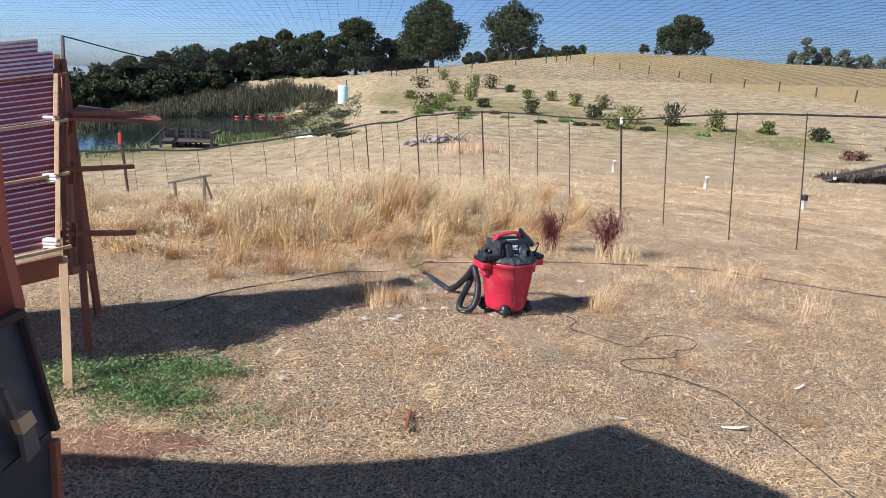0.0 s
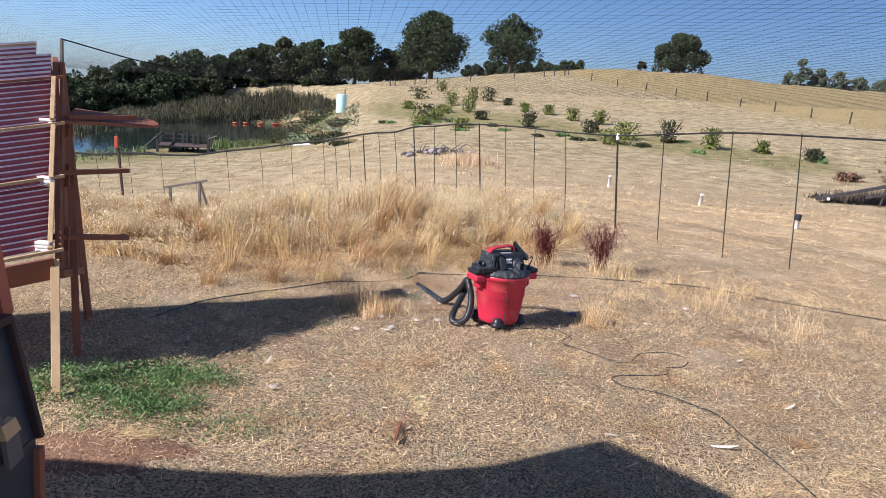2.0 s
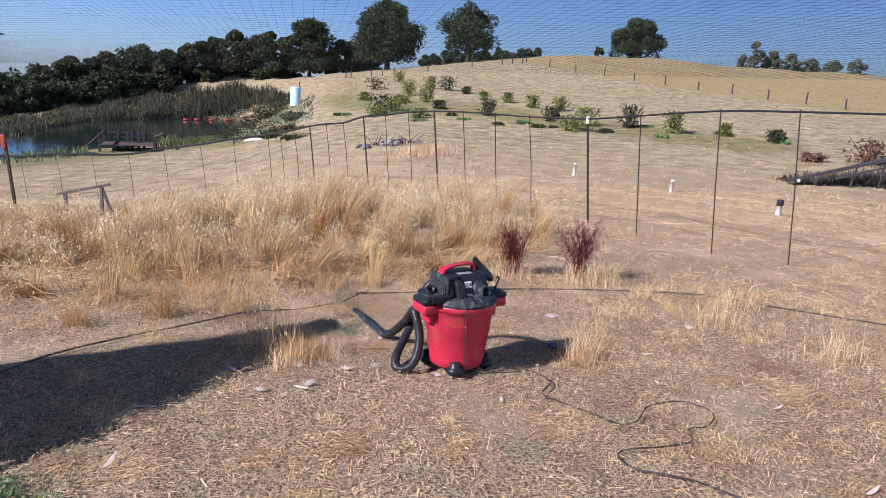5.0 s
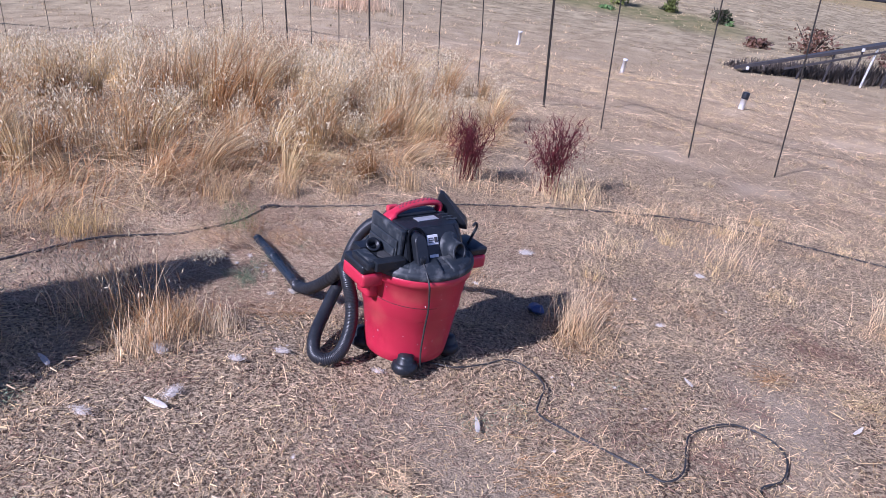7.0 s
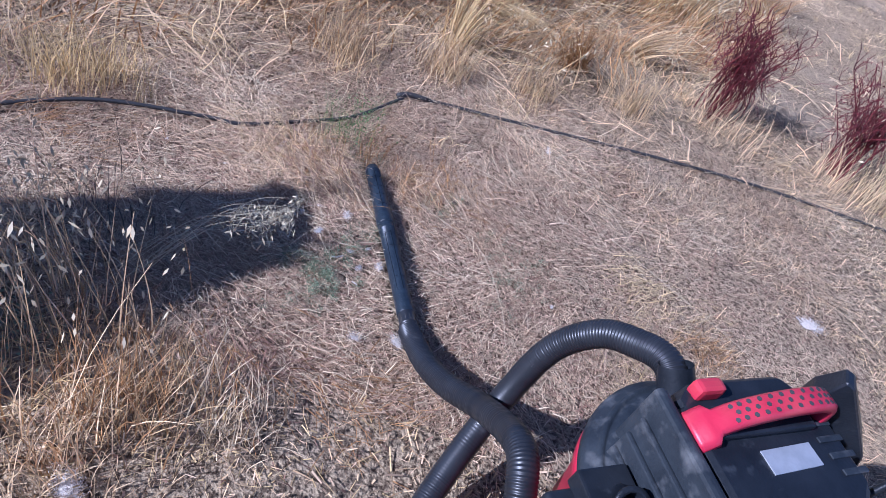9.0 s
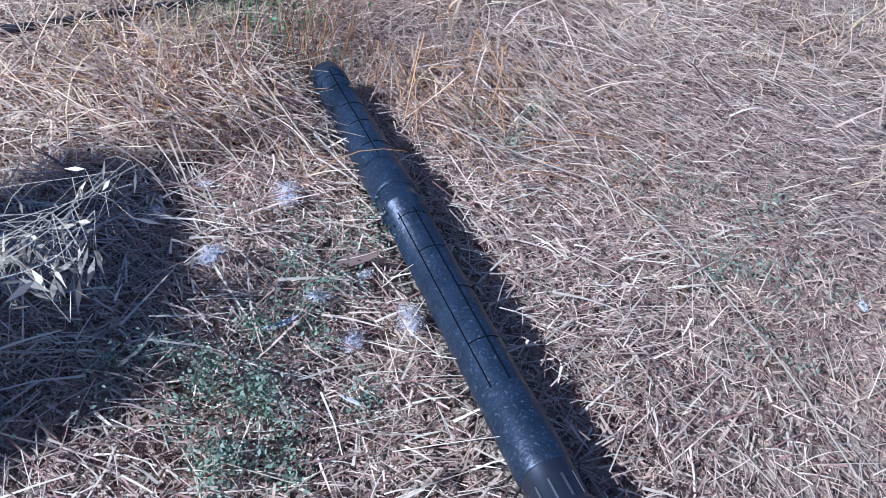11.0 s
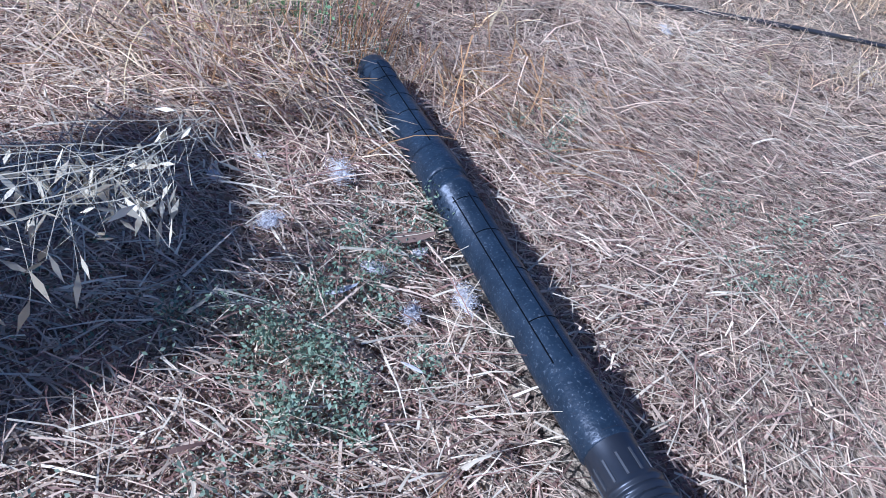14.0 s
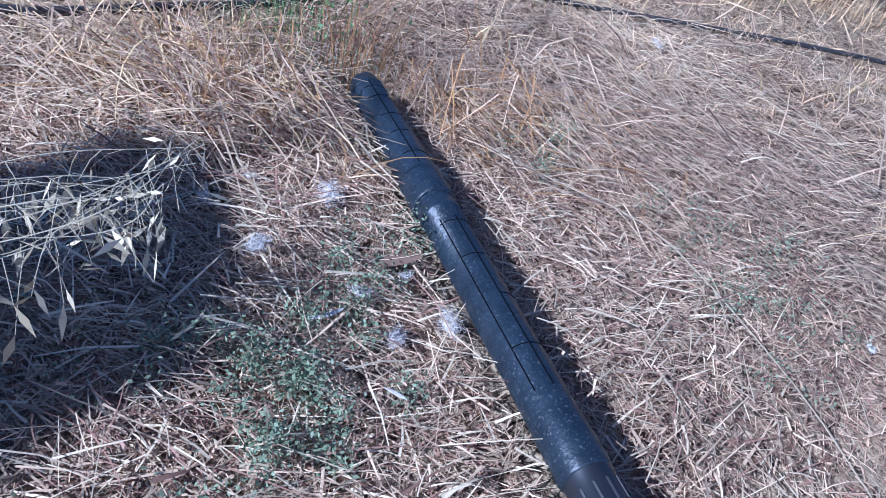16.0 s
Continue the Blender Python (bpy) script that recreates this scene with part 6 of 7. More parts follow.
def fluff(x, y, r, n=150, mt="feather"):
    r = r * 0.72
    n = int(n * 5)
    a = rng.normal(size=(n, 3))
    a[:, 2] = np.abs(a[:, 2]) * 0.6
    a /= np.linalg.norm(a, axis=1)[:, None]
    tw = rng.uniform(0, 6.28)
    q = rng.normal(0, 0.30, (n, 3)) * (1.4, 0.8, 0.5)
    q = np.stack([q[:, 0] * math.cos(tw) - q[:, 1] * math.sin(tw), q[:, 0] * math.sin(tw) + q[:, 1] * math.cos(tw), np.abs(q[:, 2])], 1)
    c = np.array((x, y, H(x, y) + 0.016)) + q * r
    s = np.cross(a, rng.normal(size=(n, 3)))
    s /= np.linalg.norm(s, axis=1)[:, None]
    wd = max(0.00014, r * 0.009)
    tip = c + a * r * rng.uniform(0.12, 0.42, n)[:, None]
    vv = np.stack([c - s * wd, c + s * wd, tip + s * wd * 0.5, tip - s * wd * 0.5], 1).reshape(-1, 3)
    b_ = bmesh.new()
    bmesh.ops.create_icosphere(b_, subdivisions=2, radius=r * 0.36)
    for q_ in b_.verts:
        q_.co *= 1 + 0.5 * noise.noise(q_.co * (2.5 / r) + Vector((x * 9, y * 9, 0)))
        q_.co.x, q_.co.y, q_.co.z = 1.4 * q_.co.x * math.cos(tw) - 0.8 * q_.co.y * math.sin(tw) + x, 1.4 * q_.co.x * math.sin(tw) + 0.8 * q_.co.y * math.cos(tw) + y, q_.co.z * 0.5 + H(x, y) + 0.016
    for k_ in range(n):
        b_.faces.new([b_.verts.new(vv[4 * k_ + j_]) for j_ in range(4)])
    ob = part("down_feather", b_, M[mt])
    tagged(ob, "fluffy white down feather on the straw" if mt == "feather" else "small brown down feather on the straw", "feather", "loose feathers")


for x, y, L, tn in ((-1.56, -1.19, 0.13, 80), (-1.65, -0.61, 0.12, 0), (0.52, -1.91, 0.10, 0), (1.12, -1.98, 0.18, -14), (3.01, 0.65, 0.16, 15), (1.83, -1.28, 0.12, 20), (2.14, -1.04, 0.1, 60), (-0.6, -2.04, 0.06, 30), (1.29, -0.03, 0.10, 80), (2.9, 0.34, 0.12, 70), (1.9, -0.35, 0.1, 20),
                    (-1.33, -0.03, 0.14, 120), (-0.88, -0.28, 0.16, 130), (0.26, -0.37, 0.12, 75), (-0.687, 0.872, 0.04, 24), (-0.62, 0.804, 0.025, 150)):
    feather(x, y, L, tn)
feather(-0.632, 0.962, 0.075, 10, "brownfeather", "small brown feather lying on straw")
feather(-0.709, 0.752, 0.055, 100, "brownfeather", "small brown feather lying on straw")
for x, y, r in ((-0.575, 0.898, 0.028), (-0.624, 0.866, 0.020), (-0.712, 1.05, 0.03), (-0.764, 0.944, 0.024), (-0.661, 0.912, 0.018), (-0.986, 1.278, 0.036), (-0.06, 1.0, 0.012), (0.92, 1.41, 0.07), (-0.95, 0.07, 0.06), (-0.65, 0.01, 0.05), (-0.47, 0.66, 0.035), (-0.57, 0.63, 0.03), (-0.48, 0.10, 0.05), (-0.84, -0.22, 0.06),
                (-1.1, -0.36, 0.05), (-1.43, -1.63, 0.05), (-0.09, -0.03, 0.04), (-0.83, 1.0, 0.014), (-0.62, 0.95, 0.012), (0.5, 0.9, 0.03), (1.4, 0.5, 0.04), (2.0, 1.2, 0.05), (-0.1, 1.9, 0.03)):
    fluff(x, y, r)
for i in range(40):
    x, y = rng.uniform(-2, 3.2), rng.uniform(-2.4, 1.6)
    if math.hypot(x - VX, y - VY) > 0.4:
        fluff(x, y, rng.uniform(0.010, 0.022), 60)
# crumpled dark wrapper in the vacuum's shade
bm = bmesh.new()
bmesh.ops.create_icosphere(bm, subdivisions=2, radius=0.045)
for v_ in bm.verts:
    v_.co *= 1 + 0.35 * noise.noise(v_.co * 30)
    v_.co.z *= 0.5
bmesh.ops.translate(bm, vec=(0.76, 0.60, H(0.76, 0.6) + 0.03), verts=bm.verts)
wr = part("crumpled_wrapper", bm, M["bluefilm"])
tagged(wr, "crumpled dark blue plastic wrapper on straw", "litter")
# short wooden stick
bm = bmesh.new()
beam(bm, HZ(-0.66, -2.22, 0.03), HZ(-0.645, -2.03, 0.035), 0.016, 0.018)
st = part("wooden_stick", bm, M["redwood"])
tagged(st, "short reddish wooden stick lying on straw", "stick")
# the long pale stalks near the wand
bm = bmesh.new()
for ln in ([(-0.53, 1.234), (-0.43, 1.195), (-0.302, 1.13), (-0.217, 0.917), (-0.192, 0.767)], [(-0.496, 1.383), (-0.45, 1.31), (-0.405, 1.259)], [(-0.432, 0.951), (-0.40, 0.948), (-0.374, 0.942)], [(-0.697, 1.158), (-0.672, 1.12), (-0.64, 1.082)], [(0.15, 1.45), (0.5, 1.2), (0.8, 0.95)], [(-0.697, 0.914), (-0.655, 0.925), (-0.62, 0.928)], [(-0.80, 0.808), (-0.79, 0.826), (-0.785, 0.844)]):
    strip3(bm, smooth_line([HZ(x, y, 0.03) for x, y in ln], 14), 0.0022)
lg = part("long_stalks", bm, M["straw_pale"])
tagged(lg, "long pale grass stalks lying over the straw", "straw", **STUFF)
# oat stalks bowed over from the tuft, hanging above the shade by the wand
bm = bmesh.new()
hs = []
for i in range(13):
    jit = rng.normal(0, 1, (3, 3)) * (0.028, 0.030, 0.012)
    u_ = rng.uniform(0, 1)
    ln = smooth_line([HZ(-1.10 + rng.normal(0, 0.04), 0.60 + rng.normal(0, 0.05), 0.0), HZ(-0.985 + jit[0, 0], 0.71 + jit[0, 1], 0.150 + jit[0, 2]), HZ(-0.90 + jit[1, 0], 0.79 + jit[1, 1], 0.145 + jit[1, 2]), HZ(-0.845 + 0.03 * u_, 0.85 + 0.10 * u_, 0.122 + jit[2, 2])], 26)
    strip3(bm, ln, 0.0010)
    for k in range(13):
        q = ln[rng.integers(11, 26)]
        e_ = q + rng.normal(0, 1, 3) * (0.015, 0.018, 0.007) + (0, -0.014, -0.010)
        strip3(bm, np.array([q, (q + e_) / 2 + (0, 0, 0.004), e_]), 0.0003)
        hs.append(e_)
arch = part("oat_stalks", bm, M["oat_head"])
tagged(arch, "dry oat stalks arching over shaded ground", "grass", **STUFF)
o = husks("oat_husks", np.array(hs), 0.022, M["oat_head"], 0.115)
tagged(o, "pale oat husks hanging over shaded ground", "grass", **STUFF)


# ---- beyond the fence ----
def pipe_stub(x, y, h, lean):
    root = thing("pipe_stub", pose(x, y, H(x, y), lean, lean * 0.5, 0), "white plastic standpipe stub in the pasture", "pipe", "standpipes")
    b_ = bmesh.new()
    lathe(b_, [(0.055, -0.1), (0.055, h), (0.062, h), (0.062, h + 0.05), (0.05, h + 0.055), (0.0, h + 0.055)], 18)
    part("pipe", b_, M["white"], root, "", True)
    return root


pipe_stub(5.45, 19.3, 0.36, 2)
pipe_stub(7.28, 15.2, 0.33, 5)
dk = pipe_stub(7.33, 9.55, 0.24, 3)
bm = bmesh.new()
lathe(bm, [(0.066, 0.20), (0.068, 0.30), (0.06, 0.32), (0.0, 0.32)], 18)
part("cap", bm, M["black"], dk, "black rubber cap", True)

# rubble heap
for i in range(44):
    a = rng.uniform(-1.0, 1.0)
    x, y = -1.0 + 1.9 * a, 30.0 + rng.normal(0, 0.5)
    bm = bmesh.new()
    bmesh.ops.create_icosphere(bm, subdivisions=1, radius=rng.uniform(0.08, 0.22) * (1.3 - 0.7 * abs(a)))
    for v_ in bm.verts:
        v_.co *= 1 + 0.5 * noise.noise(v_.co * 3 + Vector((i, 0, 0)))
        v_.co.z *= 0.7
    bmesh.ops.translate(bm, vec=(x, y, H(x, y) + 0.06 + 0.3 * max(0, 0.6 - abs(a)) * rng.uniform(0, 1)), verts=bm.verts)
    rk = part("rubble_stone", bm, M["rubble"] if i % 3 else M["plasticfilm"])
    tagged(rk, "broken grey stone in a rubble heap" if i % 3 else "black plastic scrap in a rubble heap", "rubble", "rubble heap")

for i in range(14):
    x, y = -1.0 + rng.normal(0, 0.8), 30.0 + rng.normal(0, 0.4)
    a = rng.uniform(0, 2 * math.pi)
    L_ = rng.uniform(0.5, 1.3)
    bm = bmesh.new()
    z = H(x, y)
    tube(bm, smooth_line([(x, y, z + 0.1), (x + 0.5 * L_ * math.cos(a), y + 0.3 * math.sin(a), z + rng.uniform(0.25, 0.5)), (x + L_ * math.cos(a), y + 0.5 * math.sin(a), z + rng.uniform(0.2, 0.7))], 7), np.linspace(0.035, 0.012, 7), 5)
    br_ = part("dead_branch", bm, M["greywood"])
    tagged(br_, "grey dead branch thrown on the rubble heap", "branch", "rubble heap")

# dark sloping shade panel with wire netting below
pan = thing("shade_panel", pose(0, 0, 0), "long dark sloping panel on posts with wire netting beneath", "shelter")
a0, a1 = Vector((13.2, 19.4, -0.66)), Vector((20.9, 19.4, 1.42))
bm = slab([a0, a1, a1 + Vector((0.1, 0.5, 0.0)), a0 + Vector((0.1, 0.5, -0.04))], 0.05, (0, 0, 1))
part("panel", bm, M["plasticfilm"], pan)
bm = bmesh.new()
beam(bm, a0 + Vector((-0.2, -0.04, 0.02)), a1 + Vector((0.4, -0.04, 0.06)), 0.05, 0.10)
part("edge_beam", bm, M["dockwood"], pan)
bm = bmesh.new()
beam(bm, a0 + Vector((1.6, -0.02, 0.18)), a1 + Vector((-1.5, -0.02, -0.62)), 0.05, 0.07)
part("lower_beam", bm, M["dockwood"], pan)
for i, t in enumerate((0.30, 0.43, 0.56, 0.63, 0.73, 0.82, 0.90, 0.985)):
    p_ = a0.lerp(a1, t)
    bm = bmesh.new()
    beam(bm, (p_.x - 0.15 + 0.05 * (i % 3), p_.y, H(p_.x, p_.y) - 0.1), (p_.x, p_.y, p_.z - 0.02), 0.05, 0.05)
    part("post", bm, M["white"] if i == 3 else M["dockwood"], pan, "pale leaning post" if i == 3 else "")
for t in (0.03, 0.55, 0.70, 0.745, 0.775, 0.81, 0.835, 0.875, 0.895, 0.925, 0.945, 0.975, 0.99):
    p_ = a0.lerp(a1, t)
    bm = bmesh.new()
    box(bm, p_.x, p_.y - 0.10, p_.z - 0.01, 0.11, 0.03, 0.11, None, 0.02)
    part("bracket", bm, M["white"], pan, "pale bracket")
# hexagonal wire netting
v, f = [], []
for i in range(60):
    t = 0.06 + 0.94 * i / 59
    p_ = a0.lerp(a1, t)
    z0, z1 = H(p_.x, p_.y), p_.z - 0.05
    for sgn in (-1, 1):
        n_ = max(1, int((z1 - z0) / 0.16))
        for j in range(n_):
            za, zb = z0 + (z1 - z0) * j / n_, z0 + (z1 - z0) * (j + 1) / n_
            xa, xb = p_.x + sgn * 0.062 * (j % 2), p_.x + sgn * 0.062 * ((j + 1) % 2)
            k = len(v)
            v += [(xa, 19.37, za), (xa + 0.008, 19.37, za), (xb + 0.008, 19.37, zb), (xb, 19.37, zb)]
            f.append((k, k + 1, k + 2, k + 3))
raw("wire_netting", v, f, M["steel"], pan)

# orange-topped marker stake and small trestle in the oats
bm = bmesh.new()
mk = thing("marker_stake", pose(-5.9, 6.05, H(-5.9, 6.05)), "leaning red-brown stake with an orange flag", "stake")
beam(bm, (0, 0, -0.1), (-0.10, 0.0, 1.22), 0.035, 0.035)
part("stake", bm, M["darkwood"], mk)
bm = bmesh.new()
box(bm, -0.10, -0.02, 1.08, 0.06, 0.04, 0.20, None, 0.015)
part("flag", bm, M["orange"], mk, "bright orange plastic flag")
tz = H(-4.47, 5.0)
tr = thing("trestle", pose(-4.47, 5.0, tz), "small weathered wooden trestle in the oats", "trestle")
for a, b in (((-0.20, 0, -0.05), (-0.23, 0, 0.17 - tz)), ((0.22, 0, -0.05), (0.23, 0, 0.29 - tz)), ((0.40, 0.05, -0.05), (0.23, 0, 0.28 - tz)), ((-0.33, 0, 0.15 - tz), (0.34, 0, 0.31 - tz))):
    bm = bmesh.new()
    beam(bm, a, b, 0.035, 0.035)
    part("bar", bm, M["greywood"], tr)


# ---- trees and shrubs ----
def polar(az, d):
    return EYE[0] + d * math.sin(radians(az)), EYE[1] + d * math.cos(radians(az))


def tree(az, d, width, height, base=None, kind="oak_leaf", dense=1.0, low=0.08, label="broad dark green oak on the hill", nclump=None, leaf=0.46, seed=0, trunk=0.3, grp="hill trees"):
    """A tree: tapered trunk, forked limbs and a crown of leaf clumps."""
    r = np.random.default_rng(seed + 11)
    x, y = polar(az, d)
    z = H(x, y) if base is None else base
    root = thing("tree", pose(x, y, z), label, "tree", grp)
    b_ = bmesh.new()
    n = nclump or 34
    cl = []
    for i in range(n):
        t = r.uniform(low, 1.0)
        wz = math.sqrt(max(0.05, 1 - (2 * t - 0.95) ** 2)) if t > 0.5 else 0.85 + 0.3 * t
        a = r.uniform(0, 2 * math.pi)
        q = math.sqrt(r.uniform(0.05, 1))
        cl.append((math.cos(a) * q * wz * width * 0.40, math.sin(a) * q * wz * width * 0.40, height * (low + (0.93 - low) * t), width * r.uniform(0.10, 0.16)))
    tw = trunk
    tube(b_, [(0, 0, -0.5), (0.05, 0, height * 0.15), (0.0, 0.1, height * 0.35), (0.1, 0, height * 0.6)], [tw * 1.4, tw, tw * 0.8, tw * 0.3], 8)
    for c in cl[::2]:
        h0 = min(height * 0.5, max(height * 0.12, c[2] * 0.55))
        tube(b_, smooth_line([(0, 0, h0), (c[0] * 0.5, c[1] * 0.5, (h0 + c[2]) * 0.55), c[:3]], 6), np.linspace(tw * 0.35, 0.04, 6), 5)
    part("trunk", b_, M["bark"], root, "", True)
    pts_ = []
    for cx, cy, cz, cr in cl:
        k = int(210 * dense)
        v_ = r.normal(size=(k, 3))
        v_ /= np.linalg.norm(v_, axis=1)[:, None]
        v_ *= (r.uniform(0.35, 1.0, k) ** 0.5)[:, None] * cr * (1.0, 1.0, 0.8)
        pts_.append(v_ + (cx, cy, cz))
    leaves("crown", np.concatenate(pts_), leaf, M[kind], root)
    return root


tree(-7.9, 124, 9.6, 9.6, seed=1, nclump=64)
tree(-1.8, 120, 13.2, 10.6, seed=2, nclump=95, leaf=0.46, trunk=0.4)
tree(4.6, 122, 11.6, 9.6, seed=3, nclump=52, low=0.16, dense=0.8, label="open-crowned oak with gaps in its leaves")
tree(17.7, 124, 9.6, 6.2, seed=4, nclump=64, low=0.04, label="low rounded oak on the hilltop")
tree(14.8, 130, 2.2, 2.6, seed=5, nclump=10, kind="olive_leaf", label="small tree behind the hilltop oak")
for i, (az, d, w, el) in enumerate(((-5.2, 126, 7, 3.1), (-3.6, 130, 6, 2.6), (-10.7, 128, 6.5, 3.7), (-12.0, 132, 6.5, 3.1), (-13.3, 132, 8.5, 3.3), (-14.9, 134, 6, 2.9), (-15.9, 130, 5, 2.5), (-16.9, 132, 4.2, 2.3), (-18.2, 132, 6.0, 1.8), (-20.2, 128, 9.5, 2.0), (-22.3, 128, 6.0, 1.3), (-23.4, 126, 5, 0.9), (-24.8, 122, 6.2, 1.1),
                                   (-26.6, 118, 7.5, 0.3), (-28.4, 116, 7.5, -0.1), (-30.6, 116, 8, 0.1), (-33, 116, 9, 0.1), (-9.4, 136, 5, 3.0), (-21.4, 122, 7, 0.4), (-19.0, 124, 7, 0.6), (-25.6, 112, 6, -0.6), (-23.0, 116, 6, -0.3), (-29.5, 108, 6, -0.9), (-27.4, 110, 6, -0.8))):
    x, y = polar(az, d)
    tree(az, d, w * 1.25, 1.07 * (1.83 + d * math.tan(radians(el - (0.55 if az < -24 else 0.2 if az < -17 else 0))) - H(x, y)), seed=20 + i, kind="olive_leaf" if i % 3 == 1 else "oak_leaf", nclump=40, low=0.0, dense=0.6, leaf=0.6, label="dark oak in the wood behind the pond", grp="woodland trees")
for i, (az, d, w, h) in enumerate(((26.2, 140, 3.6, 6.6), (27.4, 142, 4.0, 5.2), (28.6, 142, 4.2, 5.0), (29.9, 144, 4.0, 4.4), (31.3, 142, 4.0, 4.2), (32.8, 142, 4.4, 4.6), (25.4, 142, 2.2, 4.2))):
    tree(az, d, w, h, seed=60 + i, kind="euc_leaf", nclump=40, low=0.05, dense=0.5, leaf=0.4, label="grey-green eucalyptus behind the hill", grp="eucalyptus row", trunk=0.18)
for i, az in enumerate(np.linspace(1.6, 10.4, 9)):
    tree(az, 175 + 4 * (i % 3), 7 + 2 * (i % 2), 2.6 + 0.7 * (i % 3), base=1.83 + 175 * math.tan(radians(2.0 + 0.09 * (az - 1))) - 0.6, seed=80 + i, nclump=12, low=0.0, label="low dark tree on the far skyline", grp="far trees", leaf=0.7)


def shrub(az, el, w, h, kind="shrub_leaf", seed=0, label="young green fruit bush in a dry field"):
    """A bush standing where a line of sight at that elevation meets the land."""
    for d in np.arange(24, 112, 0.5):
        x, y = polar(az, d)
        if H(x, y) >= 1.83 + d * math.tan(radians(el)):
            break
    r = np.random.default_rng(seed + 300)
    k = d / 60.0
    root = thing("shrub", pose(x, y, H(x, y) - 0.05), label, "shrub", "orchard bushes")
    b_ = bmesh.new()
    for i in range(7):
        a = r.uniform(0, 2 * math.pi)
        strip3(b_, smooth_line([(0, 0, -0.1), (0.2 * w * math.cos(a), 0.2 * w * math.sin(a), 0.5 * h), (0.4 * w * math.cos(a), 0.4 * w * math.sin(a), h * r.uniform(0.7, 1))], 5), 0.04)
    part("stem", b_, M["bark"], root)
    n = 420
    w, h = w * 1.05, h * 0.95
    a = r.uniform(0, 2 * math.pi, n)
    q = np.sqrt(r.uniform(0, 1, n))
    t = r.uniform(0.05, 1, n)
    lump = 0.62 + 0.38 * np.sin(a * 3 + seed) * np.sin(t * 9 + seed * 2)
    wz = np.sqrt(np.clip(1 - (1.5 * t - 0.7) ** 2, 0.05, 1)) * lump
    leaves("foliage", np.stack([np.cos(a) * q * wz * w / 2, np.sin(a) * q * wz * w / 2, t * h * (0.75 + 0.25 * lump)], 1), 0.20, M[kind], root)


ORCHARD = ((-2.56, -0.25, 3.4, 1.6), (-0.75, 0.5, 2.0, 1.6), (1.8, 0.1, 2.0, 1.5), (3.19, 0.0, 2.6, 1.7), (0.14, -0.6, 2.2, 1.7), (1.56, -1.0, 2.2, 1.8), (-1.88, -1.8, 3.4, 1.5), (-1.0, -1.9, 2.4, 1.3), (1.04, -2.3, 2.0, 0.9), (4.69, -0.2, 1.3, 0.9), (6.15, -0.6, 1.6, 1.0), (8.07, -0.7, 1.5, 1.1), (6.57, -1.8, 1.7, 1.3), (10.0, -1.0, 1.6, 1.3),
           (12.17, -1.1, 1.8, 1.3), (11.58, -1.9, 2.0, 1.2), (14.25, -2.1, 2.6, 1.4), (13.35, -2.6, 2.8, 1.0), (17.58, -2.1, 1.9, 1.7), (20.84, -2.2, 1.8, 1.5), (24.51, -2.25, 1.1, 0.9), (27.94, -2.5, 1.4, 0.9), (-3.4, -1.1, 1.8, 0.9), (-0.4, -1.2, 2.0, 0.9), (2.6, -1.5, 1.8, 0.8), (-2.3, -2.2, 2.6, 0.7))
for i, (az, el, w, h) in enumerate(ORCHARD):
    shrub(az, el, w, h, "shrub_leaf" if i % 3 else "olive_leaf", i)
for i in range(26):
    shrub(rng.uniform(-5.5, 30), rng.uniform(-2.6, -1.9), rng.uniform(0.6, 1.6), rng.uniform(0.12, 0.3), "olive_leaf" if i % 2 else "weed", 100 + i, "low green weeds in the dry field")

for i, (az, el, w, h) in enumerate(((-15.2, -3.5, 4.0, 1.2), (-14.3, -2.9, 4.5, 1.5), (-13.4, -2.6, 4.5, 1.4), (-12.6, -2.4, 4.0, 1.2), (-11.6, -2.4, 4.0, 1.1), (-13.9, -3.6, 3.0, 0.9), (-12.9, -3.3, 3.0, 0.9), (-10.7, -2.2, 3.0, 0.9), (-16.2, -4.2, 2.5, 0.8))):
    shrub(az, el, w, h, "sage" if i % 2 else "hillgrass", 200 + i, "brownish waterside scrub on the bank")

for i, (az, d) in enumerate(((-13.6, 90), (-12.9, 92), (-12.2, 95), (-11.5, 97), (-13.1, 86), (-12.3, 89), (-11.4, 92), (-10.7, 95), (-13.9, 84), (-10.2, 98))):
    x, y = polar(az, d)
    shrub(az, math.degrees(math.atan2(H(x, y) - 1.83, d)) + 0.01, 3.6 + (i % 3), 1.0 + 0.3 * (i % 4), "reed" if i % 2 else "olive_leaf", 230 + i, "brownish waterside scrub on the bank")

def ground_at(az, el, near=20, far=112):
    """Where a line of sight from the start meets the land."""
    for d_ in np.arange(near, far, 0.25):
        x_, y_ = polar(az, d_)
        if H(x_, y_) >= 1.83 + d_ * math.tan(radians(el)):
            break
    return x_, y_


p = scatter(2600, 13.7, 20.6, 19.7, 21.6)
o, _ = blades("dead_weeds", p, rng.uniform(0.25, 0.75, len(p)) * np.interp(p[:, 0], (13.7, 16.5, 19.5, 20.6), (0.25, 0.8, 1.0, 0.5)), rng.uniform(0.03, 0.07, len(p)), rng.uniform(0.1, 0.8, len(p)), M["dead_weed"], seg=2)
tagged(o, "dark dead weeds heaped under the sloping panel", "weeds", **STUFF)
p = scatter(700, 20.2, 22.6, 18.6, 21.5)
o, _ = blades("pale_grass", p, rng.uniform(0.2, 0.55, len(p)), rng.uniform(0.02, 0.04, len(p)), rng.uniform(0.1, 0.7, len(p)), M["hillgrass"], seg=2)
tagged(o, "pale olive grass beside the sloping panel", "grass", **STUFF)
